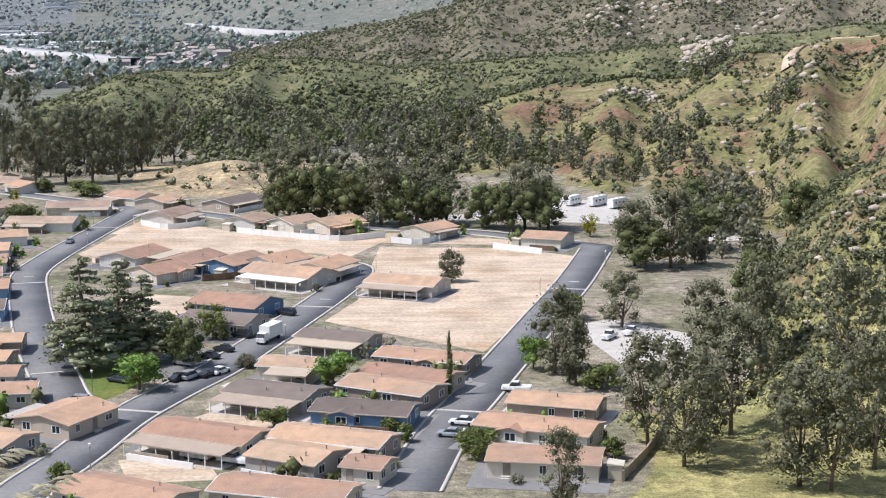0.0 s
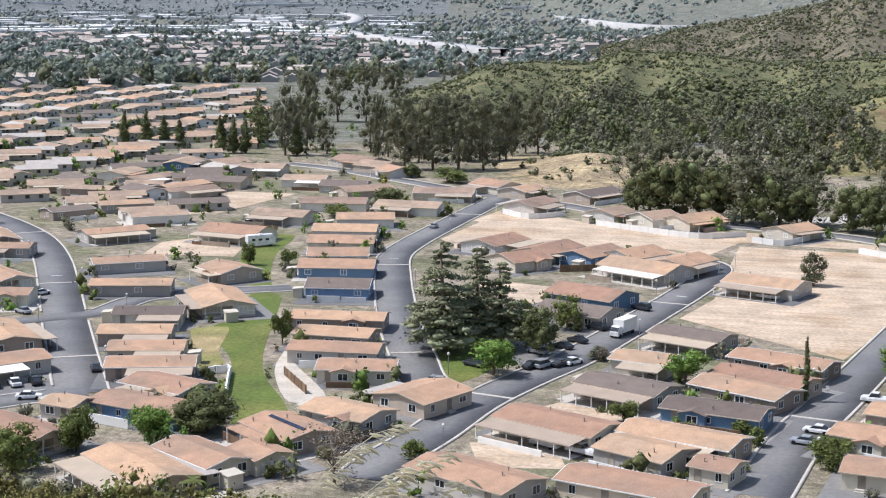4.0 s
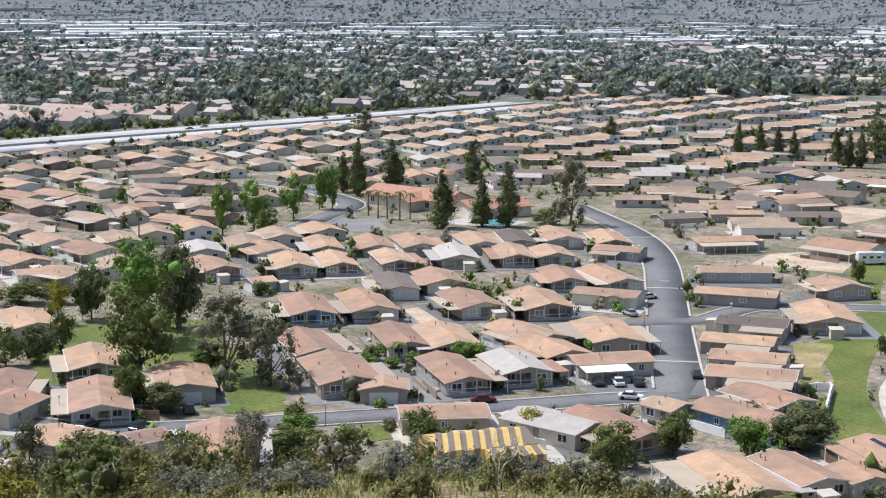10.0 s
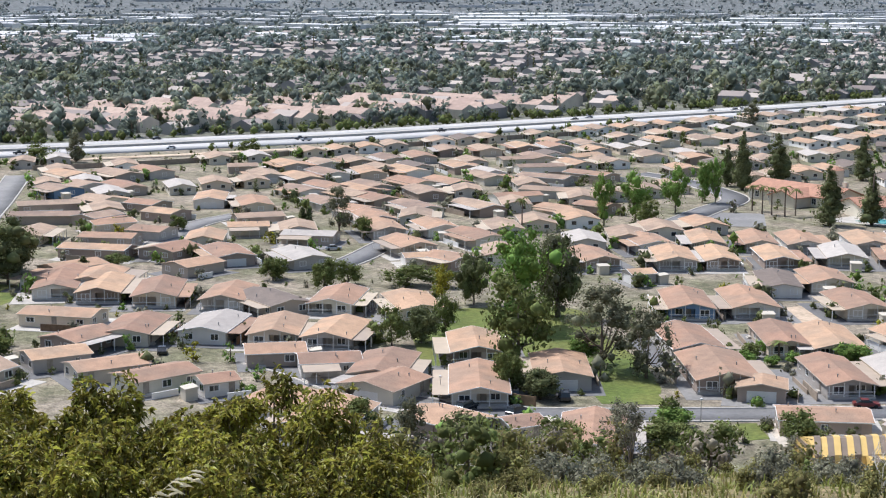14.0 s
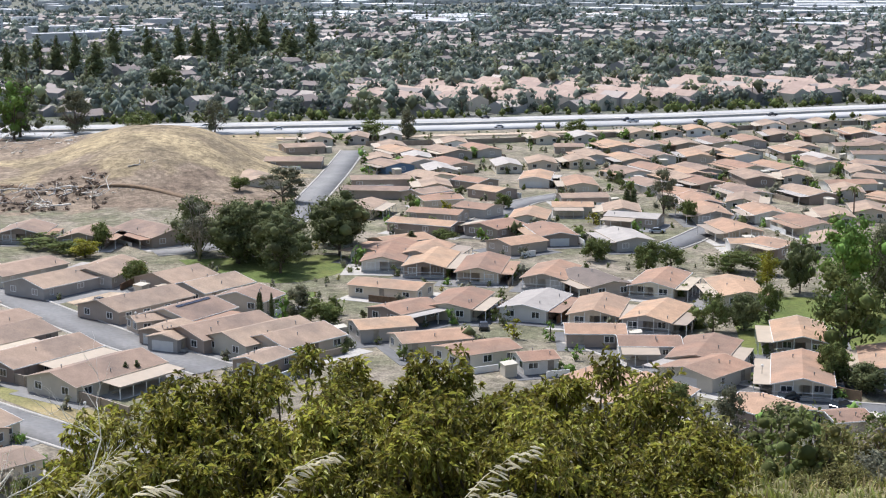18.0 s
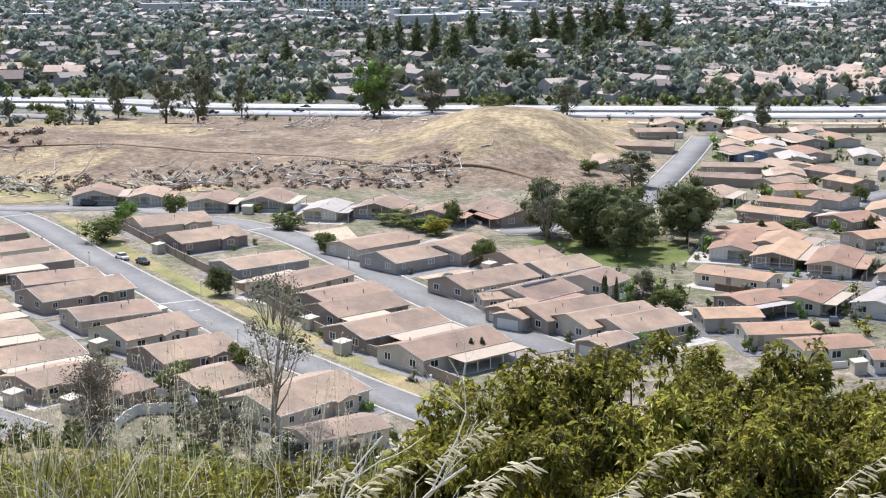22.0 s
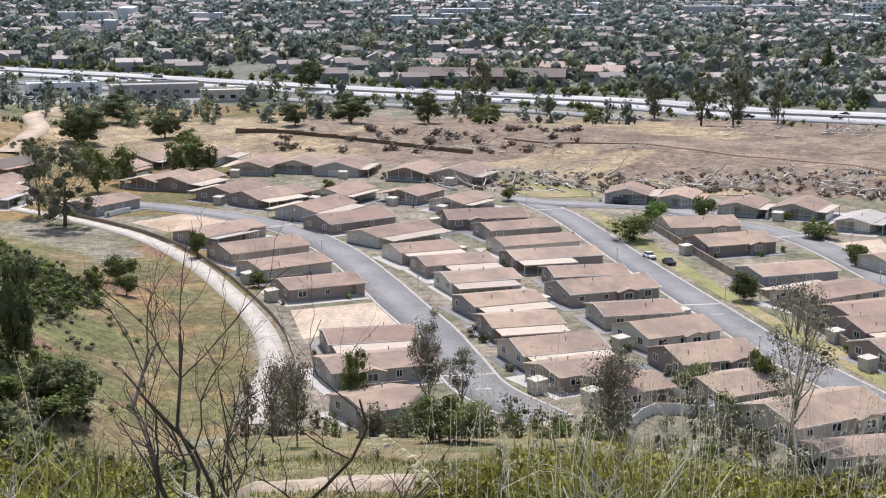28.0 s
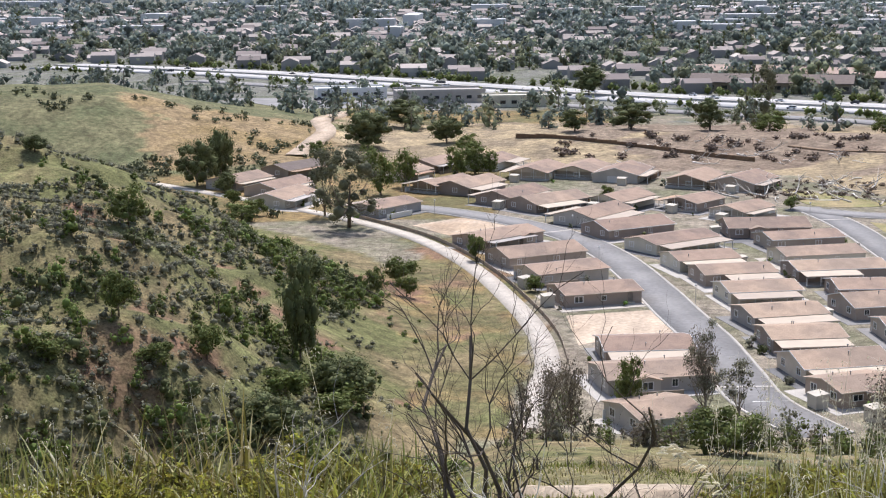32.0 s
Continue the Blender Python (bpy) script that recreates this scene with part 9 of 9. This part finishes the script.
# low leafy shrubs among the weeds
for th, el, r, w in ((78.6, -18.2, 11.8, 1.3), (80.6, -18.6, 11.0, 1.2), (82.8, -18.0, 12.2, 1.3), (84.9, -18.5, 11.4, 1.3), (87.2, -18.1, 12.4, 1.4), (89.4, -18.4, 11.6, 1.2), (91.2, -18.9, 11.2, 1.1),
                     (105.6, -18.6, 11.0, 1.2), (108.2, -18.0, 11.4, 1.3), (111.2, -18.4, 10.8, 1.2), (114.0, -17.9, 11.4, 1.3), (117.2, -18.2, 11.0, 1.3)):
    laurel(th, el, r, w, 5200)


def blades(name, th0, th1, r0, r1, n, hmin, hmax, wide, mat, label, droop=0.7):
    """Grass: curved tapering blades in tufts."""
    x, y, r, th = scatter(n, th0, th1, r0, r1, 0.6)
    clear = (np.abs(r - 47 - 3 * np.sin(th * 0.6)) < 3.2) & (th > 94) & (th < 104)
    x, y, r = x[~clear], y[~clear], r[~clear]
    n = len(x)
    z = land(x, y)
    p = np.stack([x, y, z - 0.05], 1)
    clump = np.clip(0.7 + 0.42 * ripple(x, y, 0.55, 1.3) + 0.25 * ripple(x, y, 2.2, 4.0), 0.3, 1.25)
    h = (tr.uniform(hmin, hmax, n) * clump * np.interp(np.degrees(np.arctan2(-x, y)) % 360, [91, 94, 101, 104, 108], [1, 0.5, 0.5, 1, 1.4]))[:, None]
    a = tr.uniform(0, 6.28, n)
    d = np.stack([np.cos(a), np.sin(a), np.zeros(n)], 1)
    s = np.stack([-np.sin(a), np.cos(a), np.zeros(n)], 1) * (wide * np.clip(r / 12, 0.7, 4))[:, None]
    up = np.array([0, 0, 1.0])
    bend = (tr.uniform(0.1, 1.0, n) * droop)[:, None]
    rows = []
    for u, g in ((0, 1.0), (0.35, 0.95), (0.65, 0.75), (0.87, 0.45), (1.0, 0.03)):
        c = p + up * h * (u - 0.55 * bend * u * u) + d * h * bend * 0.8 * u * u
        rows += [c - s * g, c + s * g]
    v = np.stack(rows, 1).reshape(-1, 3)
    k = np.arange(n) * 10
    f = np.concatenate([np.stack([k + 2 * i, k + 2 * i + 1, k + 2 * i + 3, k + 2 * i + 2], 1) for i in range(4)])
    return tagged(new(name, mesh_of(name, v, f, mat)), label, "grass", kind="stuff")


blades("tall_grass", 76, 122, 8, 24, 4200, 0.5, 1.35, 0.0028, "grass", "tall drying grass on the hilltop", 1.0)
blades("green_weeds", 76, 122, 6.5, 18, 17000, 0.6, 1.5, 0.010, "weed", "rank green weeds on the hilltop", 1.1)
blades("leafy_weeds", 76, 122, 6.5, 16, 14000, 0.5, 1.35, 0.015, "leaf_laurel", "broad olive-green weeds on the hilltop", 1.3)
blades("slope_grass", 72, 123, 24, 75, 26000, 0.25, 0.8, 0.006, "weed", "greening grass on the slope below the viewpoint")
blades("slope_grass", 84, 123, 24, 75, 16000, 0.3, 0.9, 0.004, "grass", "dry grass on the slope below the viewpoint")
blades("slope_grass", 20, 72, 40, 120, 8000, 0.4, 1.0, 0.008, "grass", "dry grass on the slope below the viewpoint", 1.1)
blades("slope_weeds", 20, 72, 40, 120, 16000, 0.4, 1.1, 0.011, "weed", "greening weeds on the slope below the viewpoint", 1.2)
for th0, th1, r0, r1, n, lo, hi, mat, words in ((44, 63, 84, 104, 26, 1.6, 2.6, "leaf_olive", "rounded olive-green shrubs on the slope"), (22, 46, 70, 100, 90, 0.8, 1.8, "leaf_grey", "low grey-green brush on the slope"),
                                                (24, 60, 56, 96, 130, 0.5, 1.3, "leaf_olive", "low green brush on the slope"), (50, 62, 76, 92, 14, 1.3, 2.2, "leaf_mid", "dark rounded shrubs on the slope")):
    x, y, r, th = scatter(n, th0, th1, r0, r1, 0.5)
    h = tr.uniform(lo, hi, len(x))
    joined_trees("slope_brush", x, y, h, h * tr.uniform(1.1, 1.7, len(x)), 11, 46, 0.05, mat, words, "shrubs", part=0.45, coarse=False, low=0.05)
# leafy weeds and low bushes among the grass
for n, r0, r1, lo, hi, mat, words in ((80, 24, 75, 0.5, 1.4, "leaf_grey", "low grey-green scrub on the slope"), (60, 26, 75, 0.6, 1.6, "leaf_gully", "low green scrub on the slope")):
    x, y, r, th = scatter(n, 77, 121, r0, r1, 0.5)
    keep = ~((np.abs(r - 45) < 11) & (th > 92.5) & (th < 102))
    x, y, r, th = x[keep], y[keep], r[keep], th[keep]
    tall = tr.uniform(lo, hi, len(x)) * np.interp(th, [90, 94, 101, 104], [1, 0.55, 0.55, 1])
    joined_trees("hilltop_weeds", x, y, tall, tall * tr.uniform(0.8, 1.5, len(x)), 10, 44, 0.03, mat, words, "weeds", part=0.22, coarse=False, low=0.05, bark="twig")


def oat(th, el, r, lean, size=1.0):
    """A wild oat stalk with drooping bleached spikelets."""
    base = at(th, r)
    top = EYE_Z + r * math.tan(radians(el))
    H = top - base.z
    ob = tagged(new("wild_oat"), "bleached wild oat stalk with drooping seed heads", "grass", "wild oats")
    ob.matrix_basis = Matrix.Translation(base)
    a = radians(th)
    right = Vector((math.cos(a), math.sin(a), 0))
    side = 1 if lean > 0 else -1
    neck = Vector((0, 0, H * 0.86))
    tip = neck + (right * side * fg.uniform(0.75, 1.1) + Vector((0, 0, 0.62))).normalized() * 0.34 * size
    sag = Vector((0, 0, -0.05))

    def along(q):
        return neck.lerp(tip, q) + Vector((0, 0, 0.06 * math.sin(q * 2.6)))

    pts = [Vector((0, 0, -0.1)), Vector((0, 0, H * 0.45)) - right * side * 0.03, neck] + [along(q) for q in (0.35, 0.7, 1.0)]
    put("stalk", mesh_of("stalk", *tube("s", pts, [0.0035, 0.003, 0.0022, 0.0018, 0.0014, 0.001], "oat", 4), "oat"), ob)
    spikes = []
    for k in range(34):
        q = 0.12 + 0.88 * k / 33
        p = along(q) + Vector((fg.uniform(-0.02, 0.02), fg.uniform(-0.02, 0.02), fg.uniform(-0.035, 0.012))) * size
        d = (right * side * fg.uniform(0.5, 1.1) + Vector((fg.uniform(-0.3, 0.3), fg.uniform(-0.3, 0.3), fg.uniform(-0.55, 0.25)))).normalized() * fg.uniform(0.035, 0.06) * size
        spikes.append(tube("o", [p, p + d * 0.35, p + d * 0.7 + sag * 0.05, p + d + sag * 0.12], [0.0008, 0.0052 * size, 0.0042 * size, 0.0006], "oat", 4))
    tagged(put("seed_head", mesh_of("seed_head", *merge(spikes), "oat"), ob), "bleached drooping oat spikelets", kind="stuff")


for th, el, r, lean in ((74.6, -15.6, 6.0, 1.0), (73.6, -16.6, 5.5, 1.0), (67.4, -15.8, 6.2, 1.1), (69.8, -17.9, 5.6, 1.0), (64.2, -18.3, 5.6, 0.9), (60.4, -16.0, 6.0, 1.2), (61.5, -18.0, 5.4, 1.1), (78.2, -17.2, 5.4, 0.8),
                        (17.2, -15.2, 5.0, 0.4), (17.6, -13.4, 5.2, 0.3), (16.2, -14.4, 5.0, 0.5), (15.4, -15.6, 5.0, 0.6), (18.0, -16.5, 5.0, -0.3), (8.3, -16.2, 5.0, 0.3), (-8.4, -16.9, 5.0, -0.3), (79.6, -17.6, 6.0, 1.0), (93.0, -16.6, 7.0, -0.6)):
    oat(th, el, r, lean)
for k in range(7):
    oat(59 + 19 * (k + fg.random()) / 7, fg.uniform(-18.9, -17.3), fg.uniform(4.8, 6.4), fg.uniform(0.5, 1.4), fg.uniform(0.8, 1.1))

# loose wild oat panicles standing in the weeds: thin stems with small hanging spikelets
pieces = []
for k in range(190):
    a, q = fg.choice((fg.uniform(77, 93), fg.uniform(77, 93), fg.uniform(77, 93), fg.uniform(93, 121))), fg.uniform(7.0, 13.0)
    base = at(a, q)
    H = fg.uniform(0.9, 1.45) * (0.7 if a > 84 else 1) + 0.16 * max(0, q - 8)
    lean = Vector((fg.uniform(-1, 1), fg.uniform(-1, 1), 0)) * 0.22
    stem = [base + lean * (u * u) + Vector((0, 0, H * u)) for u in (0, 0.4, 0.75, 1.0)]
    pieces.append(tube("s", stem, [0.003, 0.0025, 0.0018, 0.001], "oat", 3))
    for e in range(fg.randrange(9, 18)):
        u = fg.uniform(0.6, 1.0)
        p0 = base + lean * (u * u) + Vector((0, 0, H * u))
        g = Vector((fg.uniform(-1, 1), fg.uniform(-1, 1), fg.uniform(-0.1, 0.5))).normalized() * fg.uniform(0.03, 0.11)
        p1 = p0 + g
        d = (g.normalized() * 0.5 + Vector((0, 0, -1))).normalized() * fg.uniform(0.02, 0.034)
        pieces.append(tube("b", [p0, p1], [0.0008, 0.0006], "oat", 3))
        pieces.append(tube("o", [p1, p1 + d * 0.4, p1 + d], [0.0006, 0.0045, 0.0005], "oat", 4))
tagged(new("oat_panicles", mesh_of("oat_panicles", *merge(pieces), "oat")), "loose bleached wild oat panicles standing in the weeds", "grass", kind="stuff")


def twigs(origin, way, length, radius, depth, out, bend=0.8):
    """A bare branch that forks."""
    pts, rad = [Vector(origin)], [radius]
    d = Vector(way).normalized()
    n = 5
    for i in range(n):
        d = (d + Vector((fg.uniform(-1, 1), fg.uniform(-1, 1), fg.uniform(-0.45, 0.85))) * bend * 0.7).normalized()
        pts.append(pts[-1] + d * length / n)
        rad.append(radius * (1 - 0.55 * (i + 1) / n))
    out.append(tube("b", pts, rad, "twig", 6 if radius > 0.01 else 4))
    if depth:
        for k in range(fg.choice((3, 3, 4))):
            i = fg.randrange(1, n)
            w = (d + Vector((fg.uniform(-1, 1), fg.uniform(-1, 1), fg.uniform(-0.3, 1.0))) * 0.9).normalized()
            twigs(pts[i], w, length * fg.uniform(0.45, 0.7), rad[i] * 0.65, depth - 1, out, bend)


def dead_shrub(th, r, branches, label, mat="twig", lift=1.0):
    base = at(th, r)
    ob = tagged(new("dead_shrub"), label, "shrub")
    ob.matrix_basis = Matrix.Translation(base)
    a = radians(th)
    right = Vector((math.cos(a), math.sin(a), 0))
    for sx, up, length, rad, depth in branches:
        out = []
        foot = right * sx * fg.uniform(0.2, 0.4) + Vector((0, 0, lift * fg.uniform(0.55, 1.05)))
        out.append(tube("stem", [Vector((0, 0, -0.1)) - right * sx * 0.05, foot * 0.5 + Vector((fg.uniform(-0.08, 0.08), fg.uniform(-0.08, 0.08), 0)), foot], [rad * 1.4, rad * 1.2, rad], mat, 6))
        twigs(foot, right * sx + Vector((0, 0, up)), length, rad, depth, out)
        put("branch", mesh_of("branch", *merge(out), mat), ob)


dead_shrub(101.8, 8.2, [(0.10, 1, 1.2, 0.014, 3), (-0.25, 1, 1.2, 0.015, 3), (0.5, 0.9, 1.2, 0.014, 3), (-0.6, 0.8, 1.0, 0.010, 3), (0.9, 0.5, 1.3, 0.012, 3), (1.2, 0.2, 1.2, 0.011, 3), (0.3, 1, 1.1, 0.010, 3), (-0.3, 1, 1.0, 0.010, 3)],
           "bare dark twiggy shrub with forking branches", lift=1.15)
dead_shrub(100.6, 8.5, [(0.7, 0.3, 1.0, 0.012, 3), (1.1, 0.15, 1.1, 0.011, 3), (0.2, 0.6, 0.8, 0.010, 3), (-0.8, 0.4, 0.8, 0.010, 3)], "low bare dark shrub with sprawling branches", lift=1.05)
dead_shrub(82.0, 6.6, [(0.9, 0.5, 0.9, 0.012, 3), (-0.8, 0.5, 0.9, 0.011, 3), (1.3, 0.15, 1.0, 0.011, 3), (-1.2, 0.2, 0.9, 0.010, 3)], "bleached dead shrub with curving bare branches", "dead", 0.95)
dead_shrub(47.4, 90, [(0.1, 1, 2.4, 0.05, 3), (-0.4, 0.9, 2.0, 0.04, 3), (0.5, 0.8, 1.6, 0.03, 2)], "bleached dead sapling on the slope", "dead")
dead_shrub(33.0, 66, [(0.3, 0.8, 1.3, 0.03, 3), (-0.5, 0.7, 1.2, 0.03, 3), (0.9, 0.5, 1.2, 0.025, 3), (-0.1, 1, 1.2, 0.025, 3)], "bleached dead shrub on the slope", "dead")
dead_shrub(86.0, 7.0, [(0.9, 0.6, 0.9, 0.011, 2), (-0.8, 0.5, 0.8, 0.010, 2)], "bleached dead shrub with curving bare branches", "dead", 0.9)
dead_shrub(105.5, 7.6, [(1.0, 0.5, 0.9, 0.010, 2), (-0.8, 0.6, 0.8, 0.009, 2)], "bleached dead shrub with curving bare branches", "dead", 0.95)
dead_shrub(118.5, 6.6, [(0.1, 1, 1.0, 0.006, 2), (-0.3, 1, 0.9, 0.006, 1)], "bare dark twiggy shrub with forking branches", lift=0.8)

# worn dirt track across the slope, with ragged edges
sv, sf = [], []
rows = np.arange(93.8, 100.7, 0.12)
for q in rows:
    e = math.sin((q - 93.8) / 6.9 * math.pi) ** 0.35
    for k in range(7):
        g = 48.5 + (k / 3 - 1) * 3.3 * e + 0.25 * math.sin(q * 5 + k) + 0.3 * math.sin(q * 1.7)
        p = at(q, g)
        sv.append((p.x, p.y, p.z + 0.32 - (0.5 if k in (0, 6) else 0)))
for i in range(len(rows) - 1):
    for k in range(6):
        sf.append((i * 7 + k, i * 7 + k + 1, i * 7 + k + 8, i * 7 + k + 7))
tagged(new("dirt_track", mesh_of("dirt_track", sv, np.array(sf)[:, ::-1], "track_dirt", smooth=True)), "pale worn dirt track across the slope", "path", kind="structure")

# ---- concrete gutters and stop bars across the streets, lamp posts ----
def across(x, y, heading, w, wide, mat, name, label, cat):
    ob = tagged(new(name, boxes(name, [(-w / 2, w / 2, -wide / 2, wide / 2, 0.0, 0.135)], mat)), label, cat, kind="structure")
    ob.matrix_basis = Matrix.Translation((x, y, 0)) @ Matrix.Rotation(radians(heading), 4, "Z")


for nm, i0, gap, mat, w in (("right_street", 14, 37, "concrete", 0.9), ("park_street", 12, 31, "concrete", 0.9), ("diagonal_street", 16, 30, "concrete", 0.9), ("straight_street", 9, 26, "concrete", 0.9),
                            ("curve_street", 20, 48, "concrete", 0.9), ("slope_street", 8, 40, "concrete", 0.9), ("middle_street", 14, 40, "concrete", 0.9)):
    l, wd = [(l, w_) for n_, l, w_ in STREET_LINES if n_ == nm][0]
    for i in range(i0, len(l) - 6, gap):
        d = l[i + 1] - l[i - 1]
        across(l[i][0], l[i][1], math.degrees(math.atan2(d[1], d[0])) + 90, wd, w, mat, "gutter", "pale concrete gutter across the street", "gutter")
        if (i - i0) // gap % 3 == 1:
            across(l[i + 3][0], l[i + 3][1], math.degrees(math.atan2(d[1], d[0])) + 90, wd * 0.3, 0.4, "paint", "stop_bar", "worn white stop bar", "marking")

LAMP = [mesh_of("pole", *tube("p", [(0, 0, -0.3), (0, 0, 3.6)], [0.07, 0.05], "metal", 8), "metal"), mesh_of("lantern", *tube("p", [(0, 0, 3.6), (0, 0, 3.75), (0, 0, 4.05), (0, 0, 4.2)], [0.06, 0.2, 0.24, 0.05], "white", 8), "white")]
for nm in ("right_street", "park_street", "diagonal_street", "straight_street", "lower_street", "curve_street", "slope_street", "middle_street", "cross_street"):
    l, wd = [(l, w_) for n_, l, w_ in STREET_LINES if n_ == nm][0]
    for j, i in enumerate(range(6, len(l) - 4, 14)):
        s = sides_of(l, (1 if j % 2 else -1) * (wd / 2 + 1.0))[i]
        ob = tagged(new("street_lamp"), "slim grey street lamp with white lantern", "lamp", "street lamps")
        ob.location = (s[0], s[1], 0)
        put("pole", LAMP[0], ob)
        put("lantern", LAMP[1], ob)
